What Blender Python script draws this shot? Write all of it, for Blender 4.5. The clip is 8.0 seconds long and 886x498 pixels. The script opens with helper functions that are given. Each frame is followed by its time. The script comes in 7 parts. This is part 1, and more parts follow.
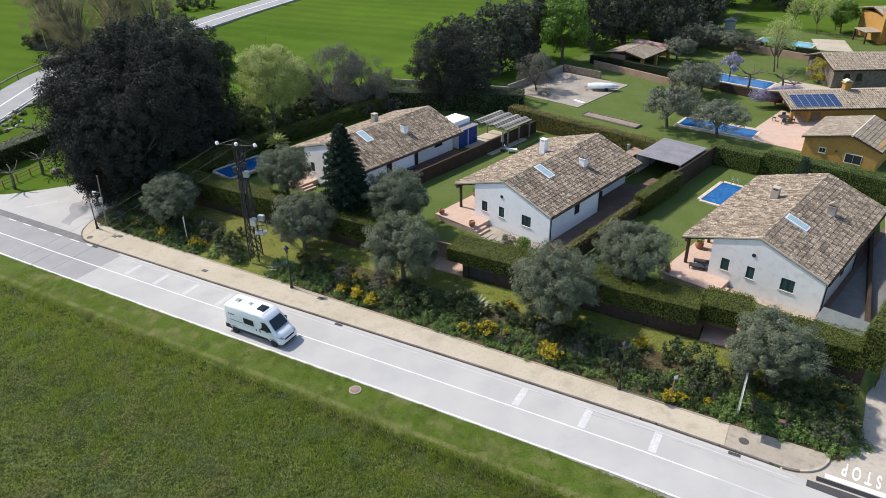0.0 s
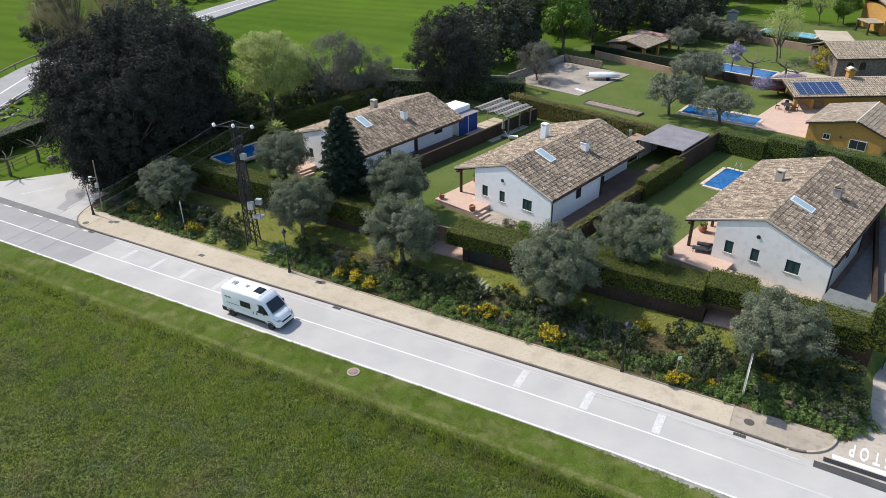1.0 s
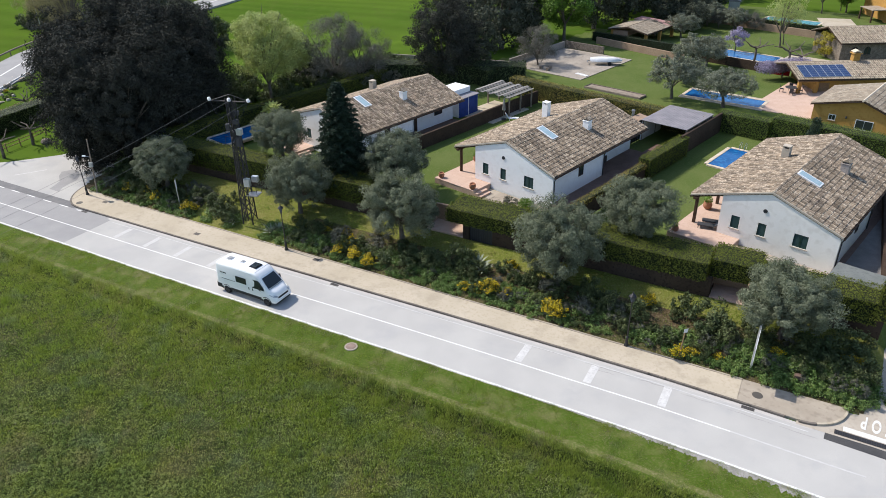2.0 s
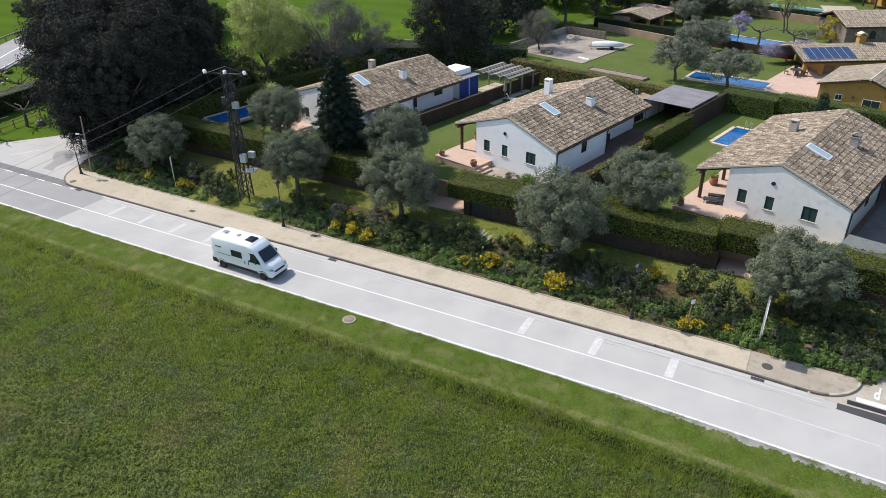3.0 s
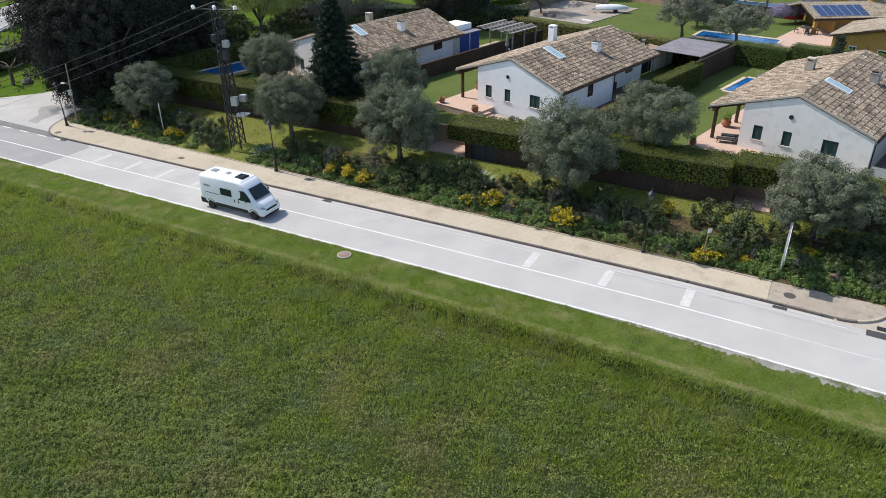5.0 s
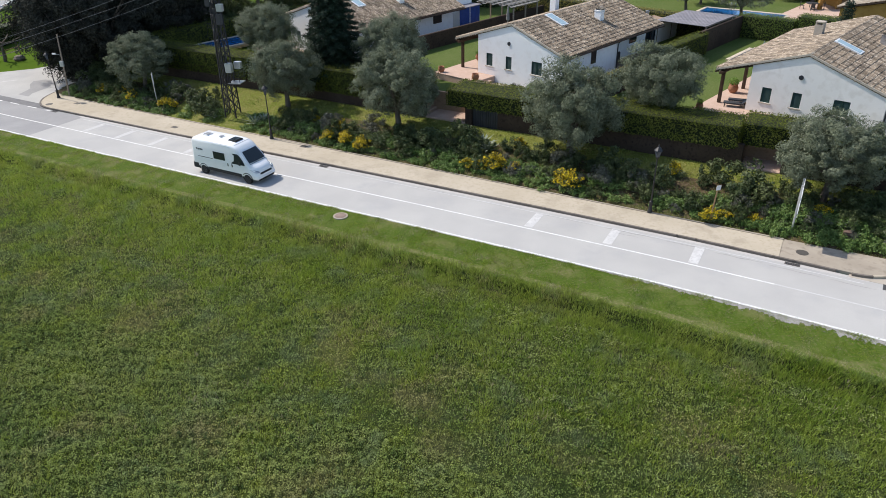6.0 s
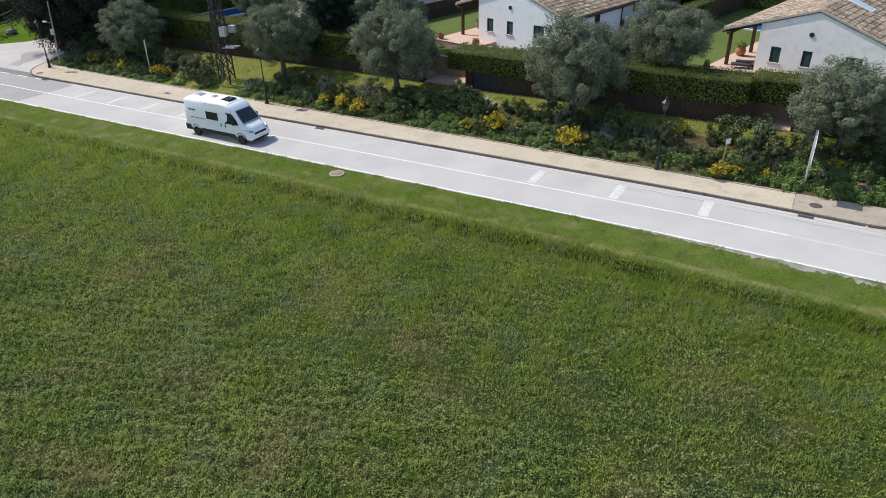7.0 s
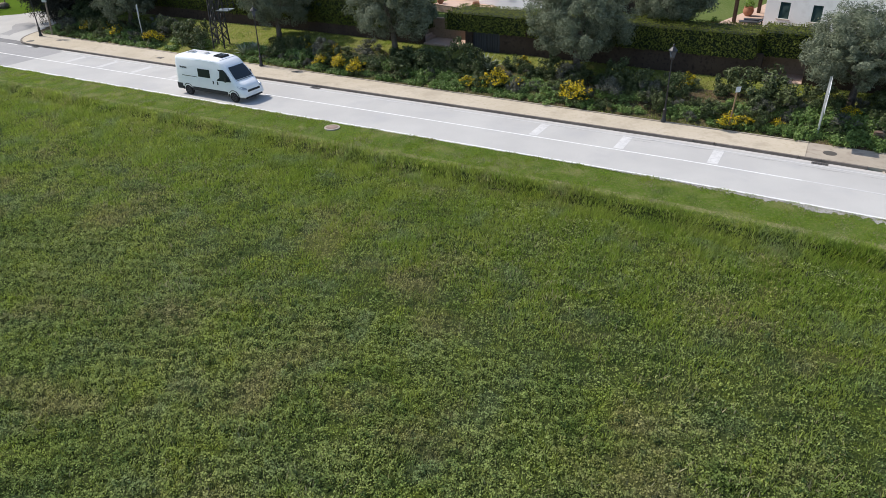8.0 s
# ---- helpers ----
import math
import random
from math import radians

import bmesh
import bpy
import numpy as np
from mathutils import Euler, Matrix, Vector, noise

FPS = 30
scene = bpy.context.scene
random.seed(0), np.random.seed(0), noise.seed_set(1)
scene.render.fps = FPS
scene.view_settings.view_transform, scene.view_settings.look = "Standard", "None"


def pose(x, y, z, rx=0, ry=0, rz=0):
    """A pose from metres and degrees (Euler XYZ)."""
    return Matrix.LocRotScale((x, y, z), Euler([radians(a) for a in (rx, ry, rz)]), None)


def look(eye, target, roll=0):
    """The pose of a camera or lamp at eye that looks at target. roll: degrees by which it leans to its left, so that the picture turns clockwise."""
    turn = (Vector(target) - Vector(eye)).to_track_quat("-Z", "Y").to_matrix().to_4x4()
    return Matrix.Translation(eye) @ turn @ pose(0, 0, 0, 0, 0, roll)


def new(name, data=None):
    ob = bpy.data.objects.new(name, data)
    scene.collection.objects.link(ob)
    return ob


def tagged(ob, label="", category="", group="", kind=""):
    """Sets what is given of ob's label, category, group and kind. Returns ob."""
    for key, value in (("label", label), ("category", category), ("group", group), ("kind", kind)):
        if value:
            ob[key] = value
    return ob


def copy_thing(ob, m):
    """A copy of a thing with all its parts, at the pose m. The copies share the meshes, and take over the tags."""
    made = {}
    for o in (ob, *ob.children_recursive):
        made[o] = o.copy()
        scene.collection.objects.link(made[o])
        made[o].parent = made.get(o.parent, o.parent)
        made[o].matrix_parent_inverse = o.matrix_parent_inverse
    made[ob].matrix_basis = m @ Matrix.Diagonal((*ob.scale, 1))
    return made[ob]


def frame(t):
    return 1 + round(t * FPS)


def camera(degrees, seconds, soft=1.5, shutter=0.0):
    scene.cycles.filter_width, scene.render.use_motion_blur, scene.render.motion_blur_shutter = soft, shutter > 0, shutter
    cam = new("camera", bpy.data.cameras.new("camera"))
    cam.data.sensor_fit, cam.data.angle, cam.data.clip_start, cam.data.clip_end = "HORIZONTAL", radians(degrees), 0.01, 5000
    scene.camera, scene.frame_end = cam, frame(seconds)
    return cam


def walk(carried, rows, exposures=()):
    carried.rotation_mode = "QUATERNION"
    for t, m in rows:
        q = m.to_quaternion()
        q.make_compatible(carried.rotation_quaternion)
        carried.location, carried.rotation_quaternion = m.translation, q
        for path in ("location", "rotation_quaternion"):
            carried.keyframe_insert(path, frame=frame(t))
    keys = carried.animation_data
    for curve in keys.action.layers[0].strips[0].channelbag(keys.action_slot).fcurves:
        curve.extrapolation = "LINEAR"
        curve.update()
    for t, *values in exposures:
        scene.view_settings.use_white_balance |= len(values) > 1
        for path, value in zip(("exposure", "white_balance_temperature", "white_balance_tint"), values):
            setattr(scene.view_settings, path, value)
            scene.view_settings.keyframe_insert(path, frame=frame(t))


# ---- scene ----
# ---- the camera: a drone that sinks almost straight down ----
cam = camera(64.90, 8.0, soft=0.5)
# seconds, x, y, z, yaw, tilt, lean to the right
ROWS = [
    (0, 0.000, 0.000, 33.618, 0.000, -29.359, 1.145),
    (0.5, 0.057, -0.023, 32.879, 0.047, -29.344, 1.168),
    (1, 0.016, 0.004, 31.919, 0.029, -29.325, 1.132),
    (1.5, -0.015, 0.034, 30.779, 0.011, -29.308, 1.127),
    (3, -0.163, 0.134, 27.204, -0.061, -29.236, 1.031),
    (3.5, -0.208, 0.201, 26.001, -0.054, -29.214, 1.068),
    (4, -0.247, 0.236, 24.740, -0.087, -29.196, 1.060),
    (4.5, -0.329, 0.250, 23.414, -0.143, -29.197, 1.046),
    (6, -0.346, 0.318, 19.204, -0.113, -29.181, 1.149),
    (6.5, -0.414, 0.371, 17.841, -0.178, -29.259, 1.161),
    (7, -0.407, 0.375, 16.425, -0.149, -29.294, 1.154),
    (7.5, -0.333, 0.416, 15.015, -0.025, -29.357, 1.296),
    (8, -0.327, 0.396, 13.545, -0.018, -29.330, 1.305),
]
walk(cam, [(t, pose(x, y, z, 0, 0, yaw) @ pose(0, 0, 0, 90 + tilt) @ pose(0, 0, 0, 0, 0, -lean)) for t, x, y, z, yaw, tilt, lean in ROWS],
     exposures=[(0.0, 0.53), (1.5, 0.53), (3.5, 0.485), (6.0, 0.45), (8.0, 0.46)])
# ---- end of path ----

# ---- light: spring sun behind and to the left, clear sky ----
SUN_DIR, SUN_HIGH = -31.0, 47.0  # the way that shadows fall in plan, and the sun's height, in degrees
world = bpy.data.worlds.new("sky")
scene.world = world
world.use_nodes = True
sky = world.node_tree.nodes.new("ShaderNodeTexSky")
sky.sky_type, sky.sun_disc = "NISHITA", False
sky.sun_elevation, sky.sun_rotation = radians(SUN_HIGH), radians(90 - (SUN_DIR + 180))
world.node_tree.links.new(sky.outputs[0], world.node_tree.nodes["Background"].inputs[0])
world.node_tree.nodes["Background"].inputs[1].default_value = 0.142
sun = new("sun", bpy.data.lights.new("sun", "SUN"))
sun.data.energy, sun.data.angle, sun.data.color = 3.5, radians(0.55), (1.0, 0.93, 0.845)
_c = math.cos(radians(SUN_HIGH))
sun.matrix_world = look((0, 0, 60), (_c * math.cos(radians(SUN_DIR)), _c * math.sin(radians(SUN_DIR)), 60 - math.sin(radians(SUN_HIGH))))

# ---- frames of the plan: the road (s along it, n away from the field) and the houses (a, b) ----
ROAD = pose(0.4, 36.2, 0, 0, 0, -29.5)
PLOT = pose(0, 0, 0, 0, 0, -43)
G = 2.75  # the gardens' level
rng = np.random.default_rng(7)


def at_road(s, n, z=0.0, turn=0.0):
    return ROAD @ pose(s, n, z, 0, 0, turn)


def at_plot(a, b, z=G, turn=0.0):
    return PLOT @ pose(a, b, z, 0, 0, turn)


def to_road(p):
    q = ROAD.inverted() @ Vector((p[0], p[1], 0))
    return q.x, q.y


def bend(s, n=0.0):
    """The road's slight curve: how far it strays sideways at s, fading out across the pavement."""
    k = np.interp(s, (-60, -45, -36, -28, -20, -11, -4, 4, 12, 17, 22, 30), (-0.50, -0.42, -0.31, -0.22, -0.08, 0.10, 0.22, 0.31, 0.38, 0.28, 0.12, 0.0))
    return k * np.clip((7.8 - n) / 2.2, 0, 1)


def at_kerb(s, n, z=0.0):
    return ROAD @ pose(s, n + float(bend(s, n)), z)


def smooth(x, a, b):
    t = min(1.0, max(0.0, (x - a) / (b - a)))
    return t * t * (3 - 2 * t)


def ground_height(s, n):
    """Height of the land: a flat field, the road, a planted bank, and gardens behind a retaining wall."""
    wave = 0.10 * noise.noise((s * 0.07, n * 0.07, 3.1)) + 0.05 * noise.noise((s * 0.3, n * 0.3, 1.7))
    if n < -3.2:
        return -0.46 + 0.44 * smooth(n, -4.05, -3.3) + wave
    if n < -0.22:
        return 0.008 + wave * smooth(-n, 0.5, 1.5) * 0.5
    if n < 7.8:
        return -0.06
    bank = 0.10 + 0.75 * smooth(n, 7.9, 10.8) + 0.30 * smooth(n, 10.5, 14.5) + wave * 0.8 * smooth(n, 7.9, 9)
    garden = G - 0.05 - 0.5 * (1 - smooth(n, 22.5, 26.5))
    plots = smooth(s, -50, -47)
    stairs = n < 17.3 and (-13.25 < s < -4.15 or 10.65 < s < 15.75)
    high = bank if n < 15.1 else 0.9 if stairs else garden
    loose = -0.04 + (garden - 0.4) * smooth(n, 13, 42) + wave * (0.25 + 0.75 * smooth(n, 14, 24))
    z = high * plots + loose * (1 - plots)
    edge = min(24.4, 22.9 + 0.14 * max(0.0, n - 8))
    lane = smooth(s, edge, edge + 1.0)
    ramp = -0.06 + (G + 0.02) * smooth(n, 9, 34)
    z = z * (1 - lane) + ramp * lane
    far = smooth(math.hypot(s, n), 160, 420)
    return z * (1 - far) + (1.5 + 2 * wave) * far


def ground_at(x, y):
    return ground_height(*to_road((x, y)))


# ---- materials ----
def material(name, one, two, three=None, scale=0.8, fine=14.0, rough=0.85, bump=0.25, rand="", spread=0.35, metal=0.0, gloss=None, grain=0.35, through_light=0.0, rows=None, patch=None):
    """Colours one and two mixed by broad patches, three by fine grain; rand 'island' or 'object' varies the pieces."""
    m = bpy.data.materials.new(name)
    m.use_nodes = True
    t = m.node_tree
    b = t.nodes["Principled BSDF"]
    geo = t.nodes.new("ShaderNodeNewGeometry")
    broad, small = t.nodes.new("ShaderNodeTexNoise"), t.nodes.new("ShaderNodeTexNoise")
    broad.inputs["Scale"].default_value, small.inputs["Scale"].default_value = scale, fine
    broad.inputs["Detail"].default_value, small.inputs["Detail"].default_value = 5.0, 3.0
    for n in (broad, small):
        t.links.new(geo.outputs["Position"], n.inputs["Vector"])
    ramp = t.nodes.new("ShaderNodeMapRange")
    ramp.inputs[1].default_value, ramp.inputs[2].default_value = 0.36, 0.64
    t.links.new(broad.outputs[0], ramp.inputs[0])
    mix = t.nodes.new("ShaderNodeMix")
    mix.data_type = "RGBA"
    mix.inputs["A"].default_value, mix.inputs["B"].default_value = (*one, 1), (*two, 1)
    t.links.new(ramp.outputs[0], mix.inputs["Factor"])
    out = mix.outputs["Result"]
    if three:
        r2 = t.nodes.new("ShaderNodeMapRange")
        r2.inputs[1].default_value, r2.inputs[2].default_value = 0.5, 0.7
        t.links.new(small.outputs[0], r2.inputs[0])
        m2 = t.nodes.new("ShaderNodeMix")
        m2.data_type = "RGBA"
        m2.inputs["B"].default_value = (*three, 1)
        t.links.new(out, m2.inputs["A"])
        t.links.new(r2.outputs[0], m2.inputs["Factor"])
        out = m2.outputs["Result"]
    for i, (tint, size, share) in enumerate([patch] if isinstance(patch, tuple) else patch or []):  # wide uneven patches of another growth
        moved, wide = t.nodes.new("ShaderNodeMapping"), t.nodes.new("ShaderNodeTexNoise")
        span, m4 = t.nodes.new("ShaderNodeMapRange"), t.nodes.new("ShaderNodeMix")
        moved.inputs["Location"].default_value = (31.7 * i, 17.3 * i, 0)
        wide.inputs["Scale"].default_value, wide.inputs["Detail"].default_value, wide.inputs["Roughness"].default_value = size, 6.0, 0.62
        span.inputs[1].default_value, span.inputs[2].default_value, span.inputs[4].default_value = 0.52, 0.66, share
        t.links.new(geo.outputs["Position"], moved.inputs["Vector"])
        t.links.new(moved.outputs[0], wide.inputs["Vector"])
        t.links.new(wide.outputs[0], span.inputs[0])
        m4.data_type = "RGBA"
        m4.inputs["B"].default_value = (*tint, 1)
        t.links.new(out, m4.inputs["A"])
        t.links.new(span.outputs[0], m4.inputs["Factor"])
        out = m4.outputs["Result"]
    if rows:  # drilled rows of a crop: turn in degrees, rows per metre
        turned, wave = t.nodes.new("ShaderNodeMapping"), t.nodes.new("ShaderNodeTexWave")
        turned.inputs["Rotation"].default_value[2] = radians(rows[0])
        wave.inputs["Scale"].default_value, wave.inputs["Distortion"].default_value = rows[1], 9.0
        wave.inputs["Detail Scale"].default_value = 0.4
        t.links.new(geo.outputs["Position"], turned.inputs["Vector"])
        t.links.new(turned.outputs[0], wave.inputs["Vector"])
        m3, r3 = t.nodes.new("ShaderNodeMix"), t.nodes.new("ShaderNodeMapRange")
        m3.data_type, m3.blend_type = "RGBA", "MULTIPLY"
        r3.inputs[3].default_value, r3.inputs[4].default_value = 0.93, 1.04
        t.links.new(wave.outputs["Fac"], r3.inputs[0])
        m3.inputs["Factor"].default_value = 1.0
        t.links.new(out, m3.inputs["A"])
        t.links.new(r3.outputs[0], m3.inputs["B"])
        out = m3.outputs["Result"]
    hsv = t.nodes.new("ShaderNodeHueSaturation")
    t.links.new(out, hsv.inputs["Color"])
    value = t.nodes.new("ShaderNodeMapRange")
    if rand:
        source = geo.outputs["Random Per Island"] if rand == "island" else t.nodes.new("ShaderNodeObjectInfo").outputs["Random"]
        value.inputs[3].default_value, value.inputs[4].default_value = 1 - spread, 1 + spread
    else:
        source = small.outputs[0]
        value.inputs[3].default_value, value.inputs[4].default_value = 1 - grain, 1 + grain
    t.links.new(source, value.inputs[0])
    t.links.new(value.outputs[0], hsv.inputs["Value"])
    t.links.new(hsv.outputs[0], b.inputs["Base Color"])
    b.inputs["Roughness"].default_value, b.inputs["Metallic"].default_value = rough, metal
    b.inputs["Specular IOR Level"].default_value = 0.3 if gloss is None else gloss
    if bump:
        bp = t.nodes.new("ShaderNodeBump")
        bp.inputs["Strength"].default_value, bp.inputs["Distance"].default_value = bump, 0.05
        t.links.new(small.outputs[0], bp.inputs["Height"])
        t.links.new(bp.outputs[0], b.inputs["Normal"])
    if through_light:
        thin = t.nodes.new("ShaderNodeBsdfTranslucent")
        t.links.new(hsv.outputs[0], thin.inputs[0])
        both = t.nodes.new("ShaderNodeMixShader")
        both.inputs[0].default_value = through_light
        t.links.new(b.outputs[0], both.inputs[1])
        t.links.new(thin.outputs[0], both.inputs[2])
        t.links.new(both.outputs[0], t.nodes["Material Output"].inputs["Surface"])
    return m


def plain(name, colour, rough=0.5, metal=0.0, gloss=0.5, vary=0.06):
    return material(name, tuple(c * (1 - vary) for c in colour), tuple(min(1, c * (1 + vary)) for c in colour), scale=1.5, rough=rough, metal=metal, gloss=gloss, bump=0.04, grain=vary)


M = {
    "field": material("field_grass", (0.027, 0.041, 0.010), (0.041, 0.054, 0.016), (0.058, 0.065, 0.024), scale=0.22, fine=17.0, bump=1.0, grain=0.6, gloss=0.03, patch=[((0.055, 0.072, 0.034), 0.5, 0.6), ((0.075, 0.098, 0.014), 0.4, 0.6), ((0.11, 0.098, 0.05), 0.3, 0.35), ((0.022, 0.036, 0.010), 0.9, 0.7)]),
    "verge": material("verge_grass", (0.063, 0.105, 0.013), (0.086, 0.122, 0.022), (0.114, 0.116, 0.043), scale=0.7, fine=7.0, bump=0.5, gloss=0.03, patch=((0.20, 0.175, 0.09), 0.35, 0.5)),
    "lawn": material("lawn_grass", (0.080, 0.121, 0.027), (0.105, 0.140, 0.039), (0.129, 0.145, 0.062), scale=0.35, fine=9.0, bump=0.4, grain=0.28, gloss=0.03, patch=[((0.11, 0.138, 0.045), 0.25, 0.5)]),
    "bank": material("bank_soil", (0.085, 0.062, 0.035), (0.055, 0.065, 0.022), (0.14, 0.11, 0.07), scale=0.6, fine=6.0, bump=0.8, gloss=0.05),
    "strip": material("strip_grass", (0.125, 0.154, 0.026), (0.168, 0.168, 0.046), (0.207, 0.190, 0.080), scale=0.5, fine=7.0, bump=0.5, gloss=0.03),
    "crop": material("far_crop", (0.062, 0.112, 0.016), (0.086, 0.140, 0.020), (0.072, 0.112, 0.020), scale=0.03, fine=0.6, bump=0.3, grain=0.12, gloss=0.0, rows=(-62, 0.055), patch=[((0.088, 0.155, 0.017), 0.04, 0.6)]),
    "asphalt": material("pale_asphalt", (0.415, 0.406, 0.390), (0.463, 0.454, 0.432), (0.376, 0.367, 0.351), scale=0.35, fine=25.0, rough=0.9, bump=0.15, grain=0.10, patch=((0.37, 0.365, 0.365), 0.3, 0.6)),
    "asphalt_dark": material("grey_asphalt", (0.29, 0.285, 0.285), (0.33, 0.325, 0.32), (0.25, 0.25, 0.25), scale=0.5, fine=25.0, rough=0.9, bump=0.2, grain=0.12),
    "asphalt_new": material("dark_asphalt", (0.055, 0.055, 0.058), (0.075, 0.074, 0.074), scale=0.8, fine=22.0, bump=0.2),
    "paint": material("road_paint", (0.74, 0.74, 0.72), (0.66, 0.66, 0.64), (0.52, 0.51, 0.50), scale=2.0, fine=9.0, rough=0.7, bump=0.05, grain=0.1),
    "paint_worn": material("worn_paint", (0.52, 0.515, 0.505), (0.61, 0.605, 0.59), (0.43, 0.42, 0.415), scale=2.5, fine=7.0, rough=0.8, bump=0.05, grain=0.12),
    "paint_faint": material("faint_paint", (0.50, 0.495, 0.485), (0.55, 0.545, 0.53), (0.44, 0.43, 0.42), scale=2.0, fine=9.0, rough=0.8, bump=0.05, grain=0.1),
    "walk": material("sandy_concrete", (0.435, 0.378, 0.288), (0.485, 0.425, 0.335), (0.41, 0.352, 0.265), scale=0.3, fine=5.0, rough=0.9, bump=0.06, rand="object", spread=0.04, patch=((0.345, 0.295, 0.225), 0.7, 0.65)),
    "walk_grey": material("grey_concrete", (0.32, 0.275, 0.22), (0.39, 0.34, 0.275), (0.27, 0.23, 0.185), scale=0.5, fine=2.5, bump=0.1, grain=0.10),
    "kerb": material("kerb_stone", (0.145, 0.125, 0.108), (0.19, 0.165, 0.142), scale=1.2, fine=12.0, rand="object", spread=0.08),
    "kerb_all": material("gutter_concrete", (0.46, 0.44, 0.42), (0.50, 0.48, 0.455), (0.42, 0.39, 0.375), scale=0.9, fine=12.0, rough=0.9, bump=0.1, grain=0.08),
    "wall": material("earth_render", (0.060, 0.042, 0.032), (0.082, 0.058, 0.043), (0.040, 0.029, 0.023), scale=0.6, fine=5.0, rough=0.95, bump=0.25, grain=0.15, gloss=0.1),
    "wall_pale": material("pale_earth_render", (0.34, 0.235, 0.165), (0.40, 0.285, 0.20), (0.27, 0.19, 0.13), scale=0.6, fine=5.0, rough=0.95, bump=0.2, grain=0.12),
    "wall_beige": material("beige_render", (0.44, 0.39, 0.32), (0.50, 0.44, 0.36), (0.36, 0.31, 0.25), scale=0.8, fine=5.0, rough=0.95, grain=0.1),
    "white": material("white_render", (0.93, 0.93, 0.925), (0.91, 0.907, 0.90), (0.86, 0.85, 0.835), scale=0.45, fine=2.2, rough=0.9, bump=0.06, grain=0.03),
    "grey_white": material("weathered_render", (0.86, 0.835, 0.80), (0.82, 0.795, 0.755), (0.74, 0.71, 0.665), scale=0.5, fine=1.8, rough=0.9, bump=0.08, grain=0.05),
    "tile": material("roof_tile", (0.300, 0.236, 0.171), (0.208, 0.168, 0.130), (0.493, 0.420, 0.329), scale=1.3, fine=6.0, rough=0.92, bump=0.3, rand="object", spread=0.42, gloss=0.1),
    "tile_all": material("roof_tile_rows", (0.300, 0.236, 0.171), (0.208, 0.168, 0.130), (0.493, 0.420, 0.329), scale=1.3, fine=6.0, rough=0.92, bump=0.3, rand="island", spread=0.42, gloss=0.1),
    "tile_far": material("weathered_tiles", (0.33, 0.275, 0.21), (0.27, 0.225, 0.175), (0.40, 0.36, 0.29), scale=0.9, fine=4.0, rough=0.92, bump=0.2, rand="island", spread=0.2, gloss=0.1),
    # darker than the tiles, to put shade into the channels between them
    "tile_bed": material("tile_bed", (0.075, 0.058, 0.045), (0.105, 0.084, 0.066), scale=2.0, rough=0.95, gloss=0.05),
    "terracotta_all": material("terracotta_floor", (0.52, 0.37, 0.29), (0.57, 0.42, 0.335), (0.46, 0.32, 0.25), scale=1.0, fine=6.0, grain=0.12),
    # brown that holds the house's shade over the side path; the utility box shares it
    "path_shade_box_brown": material("brown_clay_paving", (0.150, 0.098, 0.078), (0.190, 0.125, 0.100), (0.115, 0.076, 0.062), scale=0.8, fine=5.0, rough=0.9, bump=0.1, grain=0.15),
    # grey render, its tone also darkened for the face turned from the sun
    "stack": material("grey_stack_render", (0.36, 0.315, 0.29), (0.42, 0.375, 0.345), (0.27, 0.235, 0.21), scale=1.2, fine=5.0, rough=0.95, bump=0.15, grain=0.12),
    "lid": material("weathered_sheet", (0.150, 0.165, 0.159), (0.186, 0.198, 0.189), (0.120, 0.132, 0.126), scale=1.0, fine=6.0, rough=0.6, bump=0.05, grain=0.08),
    "rust": plain("rusty_iron", (0.25, 0.185, 0.155), 0.8, 0.1, gloss=0.2, vary=0.2),
    "pot": plain("terracotta_pot", (0.36, 0.17, 0.10), 0.8, gloss=0.2),
    "wood": material("dark_beam", (0.050, 0.030, 0.020), (0.080, 0.048, 0.030), scale=2.0, fine=18.0, rough=0.7),
    "old_wood": material("grey_timber", (0.22, 0.18, 0.14), (0.29, 0.24, 0.19), scale=2.0, fine=16.0),
    "brown_wood": material("fence_timber", (0.22, 0.14, 0.08), (0.28, 0.19, 0.11), scale=2.0, fine=16.0),
    "shutter": material("green_shutter", (0.016, 0.045, 0.038), (0.024, 0.060, 0.050), scale=2.0, fine=20.0, rough=0.5, bump=0.05, grain=0.1),
    "glass": plain("window_glass", (0.022, 0.030, 0.036), 0.06, gloss=0.5),
    # pale blue puts the mirrored sky into the pane's colour
    "skylight": plain("skylight_glass", (0.34, 0.46, 0.50), 0.04, gloss=1.0),
    "metal": plain("grey_metal", (0.34, 0.35, 0.36), 0.45, 0.7),
    "zinc": plain("zinc", (0.52, 0.54, 0.55), 0.4, 0.6),
    "steel": plain("dark_steel", (0.055, 0.055, 0.06), 0.6, 0.3),
    "black": plain("black_iron", (0.016, 0.016, 0.018), 0.5),
    "rubber": plain("tyre_rubber", (0.02, 0.02, 0.021), 0.85, gloss=0.2),
    "van": plain("white_lacquer", (0.86, 0.87, 0.88), 0.22, gloss=0.6, vary=0.015),
    "dark_plastic": plain("dark_plastic", (0.025, 0.026, 0.028), 0.6, gloss=0.3),
    "chrome": plain("bright_metal", (0.62, 0.63, 0.65), 0.25, 0.9),
    "lens": plain("clear_lens", (0.30, 0.34, 0.38), 0.3, gloss=0.9),
    "lantern": plain("lantern_glass", (0.05, 0.06, 0.075), 0.15, gloss=0.4),
    "red_lens": plain("red_lens", (0.35, 0.02, 0.02), 0.2),
    "ceramic": plain("white_porcelain", (0.72, 0.73, 0.72), 0.25),
